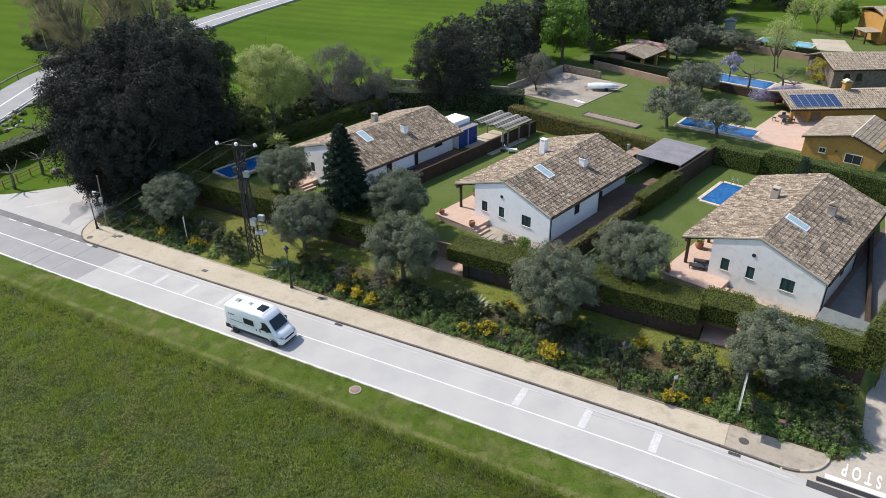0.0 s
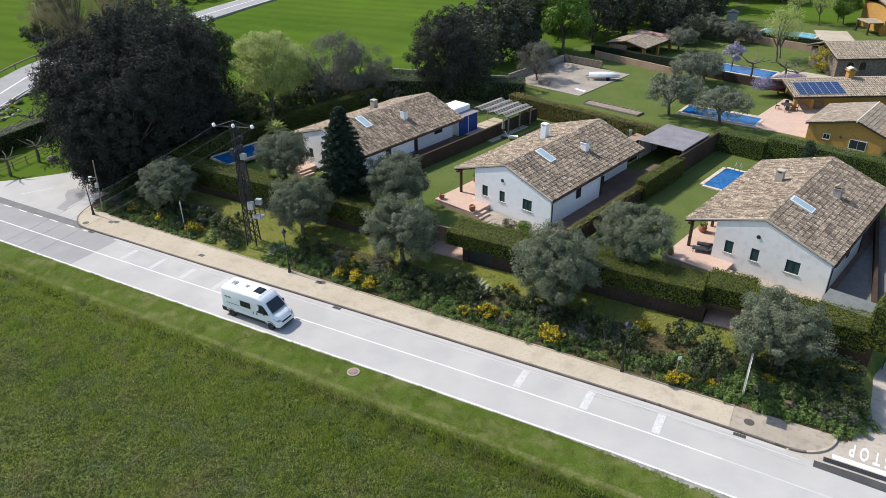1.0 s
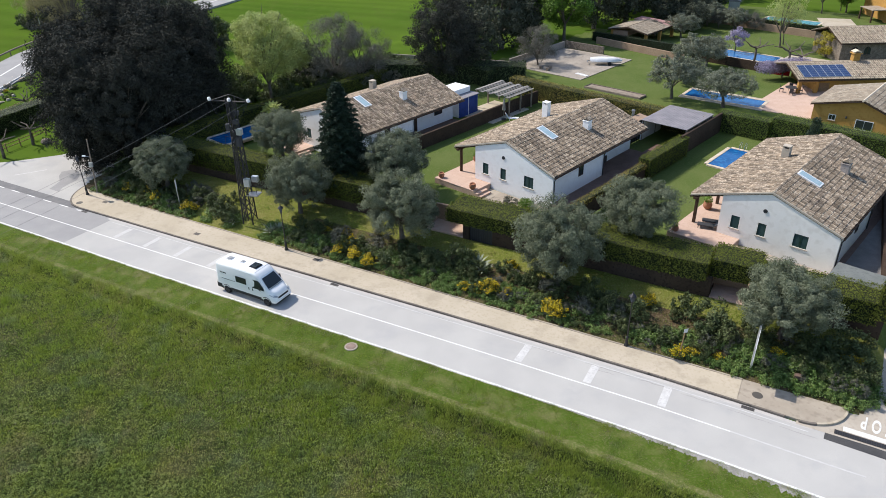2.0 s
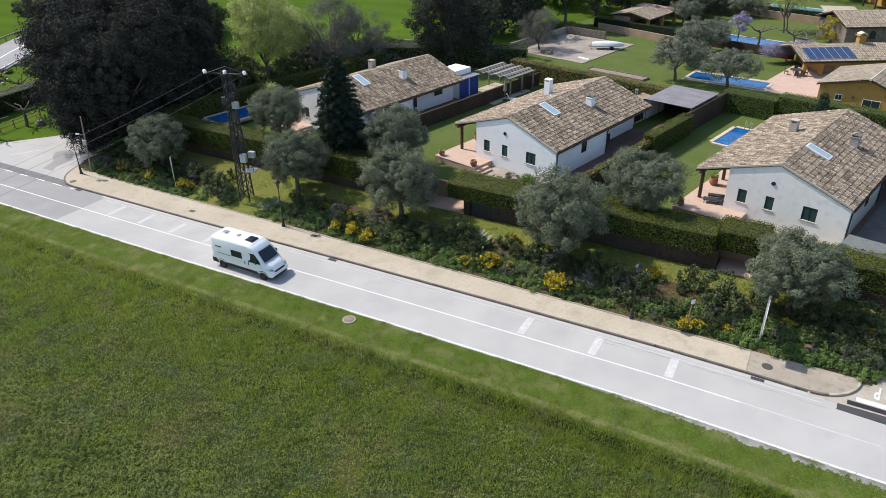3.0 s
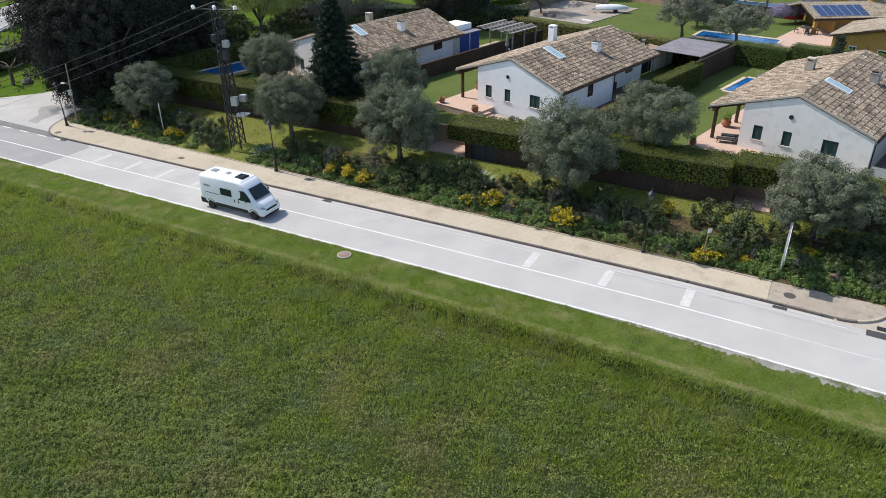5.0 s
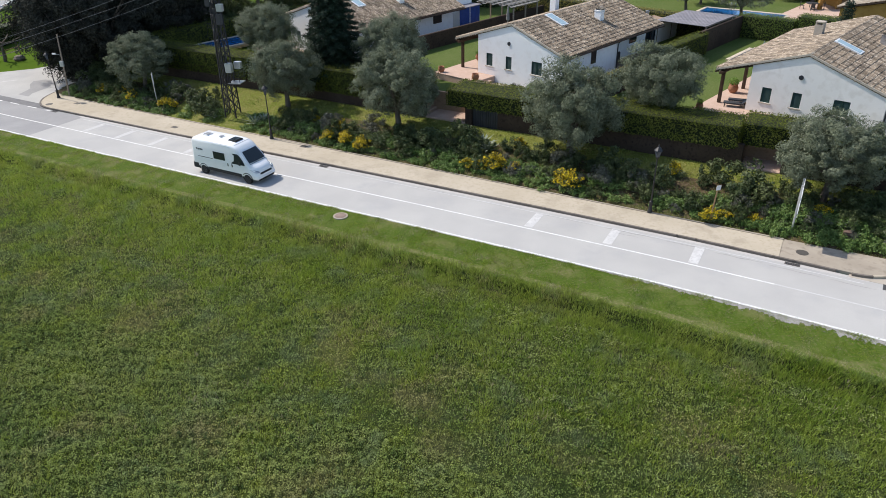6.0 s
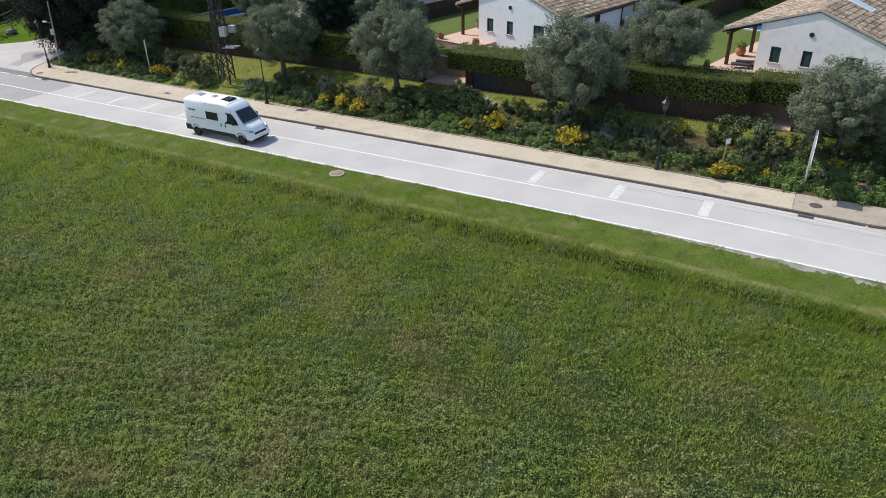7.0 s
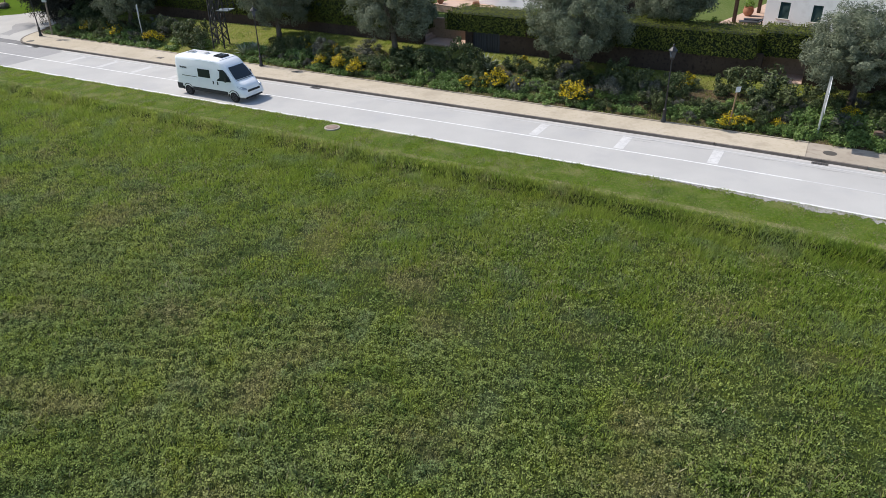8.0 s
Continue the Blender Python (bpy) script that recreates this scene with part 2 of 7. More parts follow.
    "cable": plain("aluminium_cable", (0.20, 0.20, 0.20), 0.5, gloss=0.3),
    "water": material("pool_water", (0.007, 0.081, 0.245), (0.011, 0.105, 0.299), (0.018, 0.149, 0.354), scale=0.8, fine=2.2, rough=0.06, bump=0.05, gloss=0.25, grain=0.1),
    "water_pale": material("pale_pool_water", (0.10, 0.34, 0.42), (0.14, 0.42, 0.48), (0.2, 0.5, 0.55), scale=0.8, fine=2.2, rough=0.06, bump=0.05, gloss=0.6, grain=0.1),
    "coping": material("pool_coping", (0.56, 0.47, 0.36), (0.62, 0.54, 0.43), scale=1.5, fine=9.0, rand="object", spread=0.1),
    "ochre": material("ochre_render", (0.40, 0.225, 0.060), (0.45, 0.26, 0.075), (0.35, 0.19, 0.05), scale=0.5, fine=2.5, rough=0.9, bump=0.06, grain=0.05),
    "stone": material("rubble_stone", (0.15, 0.125, 0.10), (0.25, 0.21, 0.17), (0.08, 0.07, 0.06), scale=2.8, fine=5.0, bump=0.7, grain=0.3),
    "blue_paint": material("blue_boards", (0.022, 0.055, 0.22), (0.030, 0.070, 0.27), scale=2.0, fine=14.0, rough=0.6, bump=0.05, grain=0.08),
    "canvas": material("reed_cover", (0.26, 0.245, 0.225), (0.32, 0.30, 0.275), (0.20, 0.19, 0.175), scale=1.5, fine=20.0, rough=0.9, grain=0.2),
    "corrugated": material("grey_sheet_roof", (0.213, 0.204, 0.222), (0.288, 0.270, 0.286), (0.163, 0.156, 0.165), scale=0.8, fine=10.0, rough=0.8),
    "panel": plain("solar_cell", (0.022, 0.045, 0.12), 0.12, gloss=0.9),
    # gravel halved in tone to hold the house's shade on the yard
    "gravel": material("grey_gravel", (0.170, 0.163, 0.155), (0.210, 0.200, 0.193), (0.13, 0.125, 0.12), scale=1.5, fine=20.0, bump=0.8),
    "court": material("court_concrete", (0.30, 0.265, 0.225), (0.38, 0.335, 0.285), (0.25, 0.22, 0.185), scale=0.4, fine=3.0, rough=0.95, bump=0.2, grain=0.12),
    "bark": material("grey_bark", (0.10, 0.083, 0.066), (0.16, 0.135, 0.11), scale=3.0, fine=14.0, bump=0.8),
    "olive": material("olive_leaf", (0.137, 0.162, 0.102), (0.200, 0.224, 0.151), scale=1.1, rough=0.65, gloss=0.15, bump=0, rand="island", spread=0.25, through_light=0.28),
    # lit copy of the olive leaf: the far crowns are brightened by colour
    "olive_lit": material("silver_olive_leaf", (0.165, 0.185, 0.130), (0.225, 0.240, 0.175), scale=1.1, rough=0.6, gloss=0.2, bump=0, rand="island", spread=0.35, through_light=0.3),
    "hedge_light": material("light_hedge_leaf", (0.105, 0.150, 0.030), (0.140, 0.180, 0.042), scale=0.5, rough=0.65, gloss=0.1, bump=0, rand="island", spread=0.3, through_light=0.15),
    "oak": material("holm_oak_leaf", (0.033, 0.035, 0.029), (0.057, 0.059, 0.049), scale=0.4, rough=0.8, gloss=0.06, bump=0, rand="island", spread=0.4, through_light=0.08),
    "poplar": material("spring_leaf", (0.36, 0.42, 0.14), (0.42, 0.47, 0.18), scale=0.4, rough=0.6, bump=0, rand="island", spread=0.28, through_light=0.45),
    "fresh": material("fresh_leaf", (0.10, 0.19, 0.022), (0.14, 0.24, 0.035), scale=0.4, rough=0.6, bump=0, rand="island", spread=0.4, through_light=0.3),
    "fir": material("fir_needle", (0.018, 0.037, 0.022), (0.029, 0.053, 0.030), scale=0.6, rough=0.65, bump=0, rand="island", spread=0.5, through_light=0.12),
    "twig": material("grey_twig", (0.125, 0.122, 0.10), (0.18, 0.172, 0.142), scale=0.6, rough=0.8, bump=0, rand="island", spread=0.3, through_light=0.1),
    "hedge": material("hedge_leaf", (0.094, 0.116, 0.021), (0.136, 0.152, 0.033), scale=0.5, rough=0.65, gloss=0.03, bump=0, rand="island", spread=0.25, through_light=0.05),
    "hedge_yellow": material("yellow_leaf", (0.30, 0.26, 0.03), (0.38, 0.33, 0.05), scale=0.6, rough=0.6, bump=0, rand="island", spread=0.4, through_light=0.3),
    "twig_yellow": material("yellow_twig", (0.26, 0.235, 0.12), (0.34, 0.30, 0.15), scale=0.6, rough=0.8, bump=0, rand="island", spread=0.3, through_light=0.2),
    "lush": material("lush_blade", (0.205, 0.300, 0.040), (0.295, 0.355, 0.066), scale=0.3, rough=0.7, gloss=0.05, bump=0, rand="island", spread=0.32, through_light=0.5, patch=[((0.22, 0.285, 0.125), 0.5, 0.7), ((0.13, 0.195, 0.034), 0.8, 0.7)]),
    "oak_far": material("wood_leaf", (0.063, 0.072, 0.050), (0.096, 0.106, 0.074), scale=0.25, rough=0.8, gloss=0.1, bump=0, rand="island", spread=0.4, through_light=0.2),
    "lane": material("lane_concrete", (0.40, 0.355, 0.295), (0.46, 0.41, 0.345), (0.34, 0.30, 0.25), scale=0.5, fine=3.0, rough=0.9, bump=0.1, grain=0.10),
    "pylon": plain("dark_galvanised_steel", (0.030, 0.030, 0.033), 0.65, 0.1, 0.3),
    "grit": material("road_grit", (0.27, 0.26, 0.24), (0.36, 0.345, 0.325), (0.17, 0.165, 0.14), scale=1.5, fine=16.0, bump=0.9, grain=0.35),
    "track": material("trodden_track", (0.135, 0.145, 0.050), (0.100, 0.132, 0.030), (0.19, 0.175, 0.09), scale=0.9, fine=7.0, bump=0.5, gloss=0.03),
    "weed": material("weed_leaf", (0.075, 0.120, 0.036), (0.115, 0.155, 0.058), scale=0.5, rough=0.7, gloss=0.08, bump=0, rand="island", spread=0.5, through_light=0.3),
    "crack": plain("crack_tar", (0.27, 0.262, 0.255), 0.9, gloss=0.2),
    "asphalt_band": material("worn_dark_asphalt", (0.15, 0.15, 0.155), (0.20, 0.198, 0.20), (0.12, 0.12, 0.12), scale=0.8, fine=22.0, bump=0.2, grain=0.12),
    # near-black green puts the shade inside a hedge into its core
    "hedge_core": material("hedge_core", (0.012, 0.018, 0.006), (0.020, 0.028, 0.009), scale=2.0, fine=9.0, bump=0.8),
    "hedge_brown": material("dry_hedge_leaf", (0.256, 0.200, 0.054), (0.193, 0.184, 0.041), scale=0.5, rough=0.6, bump=0, rand="island", spread=0.45, through_light=0.25),
    "shrub": material("shrub_leaf", (0.057, 0.084, 0.030), (0.096, 0.116, 0.044), scale=0.8, rough=0.6, bump=0, rand="island", spread=0.5, through_light=0.22),
    "grey_shrub": material("grey_shrub_leaf", (0.104, 0.110, 0.084), (0.140, 0.142, 0.108), scale=0.8, rough=0.7, bump=0, rand="island", spread=0.4, through_light=0.2),
    "ivy": material("ivy_leaf", (0.117, 0.197, 0.047), (0.182, 0.259, 0.077), scale=0.8, rough=0.5, bump=0, rand="island", spread=0.45, through_light=0.25),
    "gorse": material("yellow_bloom", (0.62, 0.46, 0.010), (0.72, 0.55, 0.02), scale=0.8, rough=0.6, bump=0, rand="island", spread=0.25, through_light=0.2),
    "agave": material("agave_leaf", (0.20, 0.24, 0.16), (0.28, 0.31, 0.22), scale=2.0, rough=0.5, bump=0, rand="island", spread=0.2),
    "lilac": material("lilac_bloom", (0.30, 0.26, 0.38), (0.38, 0.34, 0.45), scale=0.8, rough=0.7, bump=0, rand="island", spread=0.3, through_light=0.2),
    "blade": material("grass_blade", (0.235, 0.315, 0.058), (0.340, 0.375, 0.112), scale=0.14, rough=0.7, gloss=0.05, bump=0, rand="island", spread=0.38, through_light=0.5, patch=[((0.24, 0.30, 0.145), 0.5, 0.7), ((0.31, 0.365, 0.04), 0.4, 0.6), ((0.36, 0.31, 0.15), 0.3, 0.6), ((0.12, 0.18, 0.04), 0.9, 0.6)]),
    "clover": material("clover_leaf", (0.190, 0.250, 0.068), (0.275, 0.320, 0.108), scale=0.2, rough=0.7, gloss=0.05, bump=0, rand="island", spread=0.6, through_light=0.42, patch=[((0.19, 0.245, 0.12), 0.5, 0.7), ((0.24, 0.30, 0.04), 0.4, 0.6), ((0.30, 0.245, 0.125), 0.3, 0.55), ((0.09, 0.15, 0.035), 0.9, 0.6)]),
    "dry_blade": material("dry_blade", (0.33, 0.295, 0.165), (0.39, 0.36, 0.22), scale=0.5, rough=0.7, bump=0, rand="island", spread=0.3, through_light=0.25),
    "sign_face": plain("sign_white", (0.74, 0.75, 0.76), 0.4),
    "canopy": material("faded_pink_sheet", (0.36, 0.20, 0.19), (0.42, 0.25, 0.235), (0.30, 0.17, 0.16), scale=1.0, fine=9.0, rough=0.7, bump=0.05, grain=0.1),
    "sign_blue": plain("sign_blue", (0.02, 0.10, 0.50), 0.4),
    "cloth_red": plain("red_cloth", (0.42, 0.02, 0.03), 0.8, gloss=0.1),
    "drain": plain("cast_iron", (0.11, 0.10, 0.09), 0.7, 0.4),
}


# ---- geometry helpers ----
class Geo:
    """Collects vertices and faces of one mesh."""

    def __init__(self):
        self.v, self.f = [], []

    def add(self, verts, faces, m=None):
        k = len(self.v)
        self.v += [tuple(m @ Vector(p)) if m else tuple(p) for p in verts]
        self.f += [tuple(i + k for i in f) for f in faces]
        return self

    def box(self, x0, x1, y0, y1, z0, z1, m=None):
        return self.add([(x0, y0, z0), (x1, y0, z0), (x1, y1, z0), (x0, y1, z0), (x0, y0, z1), (x1, y0, z1), (x1, y1, z1), (x0, y1, z1)],
                        [(3, 2, 1, 0), (4, 5, 6, 7), (0, 1, 5, 4), (1, 2, 6, 5), (2, 3, 7, 6), (3, 0, 4, 7)], m)

    def curved(self, s0, s1, n0, n1, z0, z1, step=1.5):
        """A flat strip that follows the road's curve, as one joined bar."""
        k = max(1, int(math.ceil((s1 - s0) / step)))
        at = len(self.v)
        for i in range(k + 1):
            s = s0 + (s1 - s0) * i / k
            a, b = n0 + float(bend(s, n0)), n1 + float(bend(s, n1))
            self.v += [(s, a, z0), (s, b, z0), (s, b, z1), (s, a, z1)]
        for i in range(k):
            p, q = at + 4 * i, at + 4 * i + 4
            self.f += [(p + 3, q + 3, q + 2, p + 2), (p, q, q + 3, p + 3), (q + 1, p + 1, p + 2, q + 2), (p, p + 1, q + 1, q)]
        self.f += [(at, at + 3, at + 2, at + 1), (at + 4 * k, at + 4 * k + 1, at + 4 * k + 2, at + 4 * k + 3)]
        return self

    def bent(self):
        """Moves all corners along with the road's curve."""
        self.v = [(x, y + float(bend(x, y)), z) for x, y, z in self.v]
        return self

    def tube(self, points, radii, sides=6, cap=True):
        pts = [Vector(p) for p in points]
        rings = []
        for i, p in enumerate(pts):
            d = (pts[min(i + 1, len(pts) - 1)] - pts[max(i - 1, 0)]).normalized()
            side = d.cross(Vector((0.31, 0.17, 1) if abs(d.z) < 0.9 else (1, 0.13, 0))).normalized()
            up = side.cross(d)
            r = radii[i] if hasattr(radii, "__len__") else radii
            rings.append([p + side * (r * math.cos(2 * math.pi * j / sides)) + up * (r * math.sin(2 * math.pi * j / sides)) for j in range(sides)])
        k = len(self.v)
        self.v += [tuple(q) for ring in rings for q in ring]
        for i in range(len(pts) - 1):
            for j in range(sides):
                a, b = k + i * sides + j, k + i * sides + (j + 1) % sides
                self.f.append((a, b, b + sides, a + sides))
        if cap:
            self.f += [tuple(range(k + sides - 1, k - 1, -1)), tuple(range(k + (len(pts) - 1) * sides, k + len(pts) * sides))]
        return self

    def lathe(self, profile, sides=14, m=None):
        """A turned shape from (radius, height) pairs."""
        n = len(profile)
        verts = [(r * math.cos(2 * math.pi * j / sides), r * math.sin(2 * math.pi * j / sides), z) for r, z in profile for j in range(sides)]
        faces = [(i * sides + j, i * sides + (j + 1) % sides, (i + 1) * sides + (j + 1) % sides, (i + 1) * sides + j) for i in range(n - 1) for j in range(sides)]
        faces += [tuple(range(sides - 1, -1, -1)), tuple(range((n - 1) * sides, n * sides))]
        return self.add(verts, faces, m)

    def prism(self, outline, y0, y1, m=None):
        """An (x, z) outline, counter-clockwise seen from -y, pulled from y0 to y1."""
        n = len(outline)
        verts = [(x, y0, z) for x, z in outline] + [(x, y1, z) for x, z in outline]
        faces = [tuple(range(n)), tuple(range(2 * n - 1, n - 1, -1))] + [((i + 1) % n, i, i + n, (i + 1) % n + n) for i in range(n)]
        return self.add(verts, faces, m)

    def mesh(self, name, mats, bevel=0.0, soft=False):
        me = bpy.data.meshes.new(name)
        me.from_pydata(self.v, [], self.f)
        if bevel:
            bm = bmesh.new()
            bm.from_mesh(me)
            bmesh.ops.remove_doubles(bm, verts=bm.verts, dist=1e-4)
            sharp = [e for e in bm.edges if len(e.link_faces) == 2 and e.calc_face_angle(0) > 0.6]
            bmesh.ops.bevel(bm, geom=sharp, offset=bevel, segments=2, affect="EDGES", clamp_overlap=True)
            bm.to_mesh(me)
            bm.free()
        for m in mats if isinstance(mats, (list, tuple)) else [mats]:
            me.materials.append(m)
        if soft:
            me.polygons.foreach_set("use_smooth", [True] * len(me.polygons))
            me.set_sharp_from_angle(angle=radians(42))
        me.update()
        return me


def part(name, geo, mat, parent, label="", bevel=0.0, soft=False, m=None, kind=""):
    ob = new(name, geo.mesh(name, mat, bevel, soft) if isinstance(geo, Geo) else geo)
    ob.parent = parent
    if m is not None:
        ob.matrix_basis = m
    return tagged(ob, label, kind=kind)


def thing(name, label, category, m=None, group="", kind=""):
    ob = new(name)
    ob.empty_display_size = 0.3
    if m is not None:
        ob.matrix_basis = m
    return tagged(ob, label, category, group, kind)


def solo(name, geo, mat, label, category, m=None, group="", kind="", bevel=0.0, soft=False):
    ob = new(name, geo.mesh(name, mat, bevel, soft))
    if m is not None:
        ob.matrix_basis = m
    return tagged(ob, label, category, group, kind)


def quads(name, corners, mats):
    """A mesh of loose leaves from an array (count, corners, 3)."""
    k, c = len(corners), corners.shape[1]
    me = bpy.data.meshes.new(name)
    me.vertices.add(c * k), me.loops.add(c * k), me.polygons.add(k)
    me.vertices.foreach_set("co", corners.reshape(-1).astype(np.float32))
    me.loops.foreach_set("vertex_index", np.arange(c * k, dtype=np.int32))
    me.polygons.foreach_set("loop_start", np.arange(0, c * k, c, dtype=np.int32))
    for m in mats if isinstance(mats, (list, tuple)) else [mats]:
        me.materials.append(m)
    me.update()
    me.validate()
    return me


def leaves(points, size, slim=0.5, droop=0.0, lift=None, face=None, loose=0.55):
    """Small leaf quads (diamonds) at the points, turned at random."""
    k = len(points)
    d = rng.normal(size=(k, 3))
    d[:, 2] = d[:, 2] * 0.6 - droop
    if lift is not None:
        d = d * 0.7 + lift
    d /= np.linalg.norm(d, axis=1)[:, None]
    w = np.cross(d, rng.normal(size=(k, 3)))
    w /= np.linalg.norm(w, axis=1)[:, None]
    if face is not None:
        n = face + rng.normal(size=(k, 3)) * loose
        d = np.cross(n, rng.normal(size=(k, 3)))
        d /= np.linalg.norm(d, axis=1)[:, None]
        w = np.cross(n, d)
        w /= np.linalg.norm(w, axis=1)[:, None]
    L = size * rng.uniform(0.6, 1.35, (k, 1))
    return np.stack([points - d * L * 0.45 - w * L * slim * 0.45, points - d * L * 0.2 + w * L * slim * 0.55, points + d * L * 0.6], 1)


def clumps(centres, radii, count, flat=0.8, facing=False):
    """Points in soft balls round the centres, denser towards the outside; with their outward directions if asked."""
    i = rng.integers(0, len(centres), count)
    v = rng.normal(size=(count, 3))
    v /= np.linalg.norm(v, axis=1)[:, None]
    v *= (rng.uniform(0, 1, count) ** 0.36)[:, None]
    v[:, 2] *= flat
    pts = centres[i] + v * radii[i][:, None]
    return (pts, v / np.linalg.norm(v, axis=1)[:, None]) if facing else pts


# ---- ground: one sheet to the horizon ----
def build_ground():
    ss = [-1800, -900, -500, -300, -220, -160, -130, -110] + [-96 + 2 * i for i in range(24)] + [-48 + 0.8 * i for i in range(93)] + [27 + 2 * i for i in range(20)] + [70, 85, 105, 135, 180, 260, 420, 800, 1800]
    nn = [-1800, -700, -300, -150, -90, -60] + [-45 + 1.5 * i for i in range(27)] + [-4.6, -4.2, -3.8, -3.5, -3.2, -3.02, -2.62, -2.4, -1.5, -0.9, -0.45, -0.27, -0.17, 2, 5, 7.7, 7.85] + [8.2 + 0.6 * i for i in range(11)] + [14.6, 15.0, 15.2] + [17 + 2 * i for i in range(40)] + [100, 110, 125, 150, 190, 260, 400, 800, 1800]
    ss += [-13.3, -13.2, -4.2, -4.1, 10.6, 10.7, 15.7, 15.8]
    nn += [17.28, 17.34]
    ss, nn = sorted(ss), sorted(nn)
    g = Geo()
    for n in nn:
        for s in ss:
            p = ROAD @ Vector((s, n + float(bend(s, n)), 0))
            g.v.append((p.x, p.y, ground_height(s, n)))
    w, kinds = len(ss), []
    for j in range(len(nn) - 1):
        for i in range(w - 1):
            g.f.append((j * w + i, j * w + i + 1, (j + 1) * w + i + 1, (j + 1) * w + i))
            s, n = (ss[i] + ss[i + 1]) / 2, (nn[j] + nn[j + 1]) / 2
            p = PLOT.inverted() @ ROAD @ Vector((s, n, 0))
            if n < -3.4:
                kind = 0
            elif -3.03 < n < -2.61 and -70 < s < 40:
                kind = 6
            elif n < 7.8:
                kind = 1
            elif n < 15.1 and -50 < s < 26:
                kind = 3 if n < 12.2 and not -32.5 < s < -21.0 else 4
            elif p.x > -66 and (p.y < 112 and n < 120 or p.y < 160 and p.x > -60):
                kind = 2
            else:
                kind = 5
            kinds.append(kind)
    me = g.mesh("ground", [M["field"], M["verge"], M["lawn"], M["bank"], M["strip"], M["crop"], M["track"]], soft=True)
    me.polygons.foreach_set("material_index", kinds)
    return tagged(new("ground", me), "rolling green farmland with lawns and a planted bank", "ground", kind="structure")


build_ground()

# ---- road, lines, pavement ----
road = solo("road", Geo().curved(-39.5, 60, -0.25, 5.3, -0.3, 0.0).curved(60, 400, -0.25, 5.3, -0.3, 0.0, 100), M["asphalt"], "pale sun-bleached two-lane asphalt road", "road", ROAD, kind="structure")
road_old = solo("road", Geo().curved(-60, -39.5, -0.25, 5.3, -0.3, 0.0).curved(-400, -60, -0.25, 5.3, -0.3, 0.0, 100), M["asphalt_dark"], "greyer resurfaced asphalt road by the junction", "road", ROAD, kind="structure")


def line(name, s0, s1, n0, n1, mat=None, label="worn white road line", m=None):
    return solo(name, Geo().curved(s0, s1, n0, n1, 0.0, 0.006), mat or M["paint"], label, "road marking", m or ROAD, kind="structure")


line("edge_line", -120, 120, -0.17, -0.03)
line("centre_line", -120, 17.0, 2.50, 2.61)
line("centre_line", 17.0, 24.0, 2.50, 2.61, M["paint_faint"], "centre line worn almost away")
line("gutter_line", -39, 21, 4.72, 4.80, M["paint_faint"], "faint worn line beside the gutter")
for s0 in (3.35, 8.15, 12.9):
    line("cross_bar", s0 - 0.26, s0 + 0.26, 2.75, 4.70, M["paint_worn"])
for s0 in (-36.2, -32.4, -28.6, -24.7, -20.7):
    line("cross_bar", s0 - 0.24, s0 + 0.24, 2.75, 4.6, M["paint_faint"], "faded white bar across the lane")
for i in range(6):
    line("dash", -44.5 - 2.6 * i, -43.2 - 2.6 * i, 5.0, 5.12)
# gutter of pale concrete, kerb and pavement
solo("gutter", Geo().curved(-40, 21.2, 5.02, 5.3, -0.1, 0.006), M["kerb_all"], "pale concrete gutter along the kerb", "gutter", ROAD, kind="structure")
pavement = solo("pavement", Geo().curved(-44.5, 16.9, 5.44, 7.85, -0.25, 0.112), M["walk_grey"], "sandy concrete pavement with a stone kerb", "pavement", ROAD, kind="structure")
pavement_end = solo("pavement", Geo().curved(16.9, 20.3, 5.44, 7.95, -0.25, 0.128), M["walk_grey"], "stained grey concrete pavement by the corner", "pavement", ROAD, kind="structure")
solo("pavement_edging", Geo().box(-44.5, 16.9, 7.85, 7.97, -0.2, 0.17), M["walk_grey"], "low concrete edging behind the pavement", "edging", ROAD, kind="structure")


def arc(cs, cn, r0, r1, a0, a1, z0, z1, steps=12):
    g = Geo()
    for i in range(steps):
        p, q = radians(a0 + (a1 - a0) * i / steps), radians(a0 + (a1 - a0) * (i + 1) / steps)
        ring = [(cs + r * math.cos(t), cn + r * math.sin(t)) for r, t in ((r0, p), (r1, p), (r1, q), (r0, q))]
        g.add([(x, y, z) for z in (z0, z1) for x, y in ring], [(3, 2, 1, 0), (4, 5, 6, 7), (0, 1, 5, 4), (1, 2, 6, 5), (2, 3, 7, 6), (3, 0, 4, 7)])
    return g


# rounded corners at both side roads
solo("pavement", arc(-44.5, 9.6, 1.6, 4.16, 180, 270, -0.25, 0.13).bent(), M["walk"], "rounded sandy pavement at the junction", "pavement", ROAD, kind="structure")
solo("pavement", arc(20.3, 8.0, 0.0, 2.56, -90, 0, -0.25, 0.126).bent(), M["walk_grey"], "rounded concrete corner of the pavement", "pavement", ROAD, kind="structure")
# side roads
def fan(rows, columns=8, lift=0.05):
    """A paved sheet between two edges, given as rows of n, left s, right s, draped over the land."""
    g = Geo()
    for n, sl, sr in rows:
        for i in range(columns + 1):
            q = sl + (sr - sl) * i / columns
            z = max(-0.004, ground_height(q, n) + lift) if n > 5.4 else -0.004
            g.v.append((q, n, z))
    for j in range(len(rows) - 1):
        for i in range(columns):
            k = j * (columns + 1) + i
            g.f.append((k, k + 1, k + columns + 2, k + columns + 1))
    return g


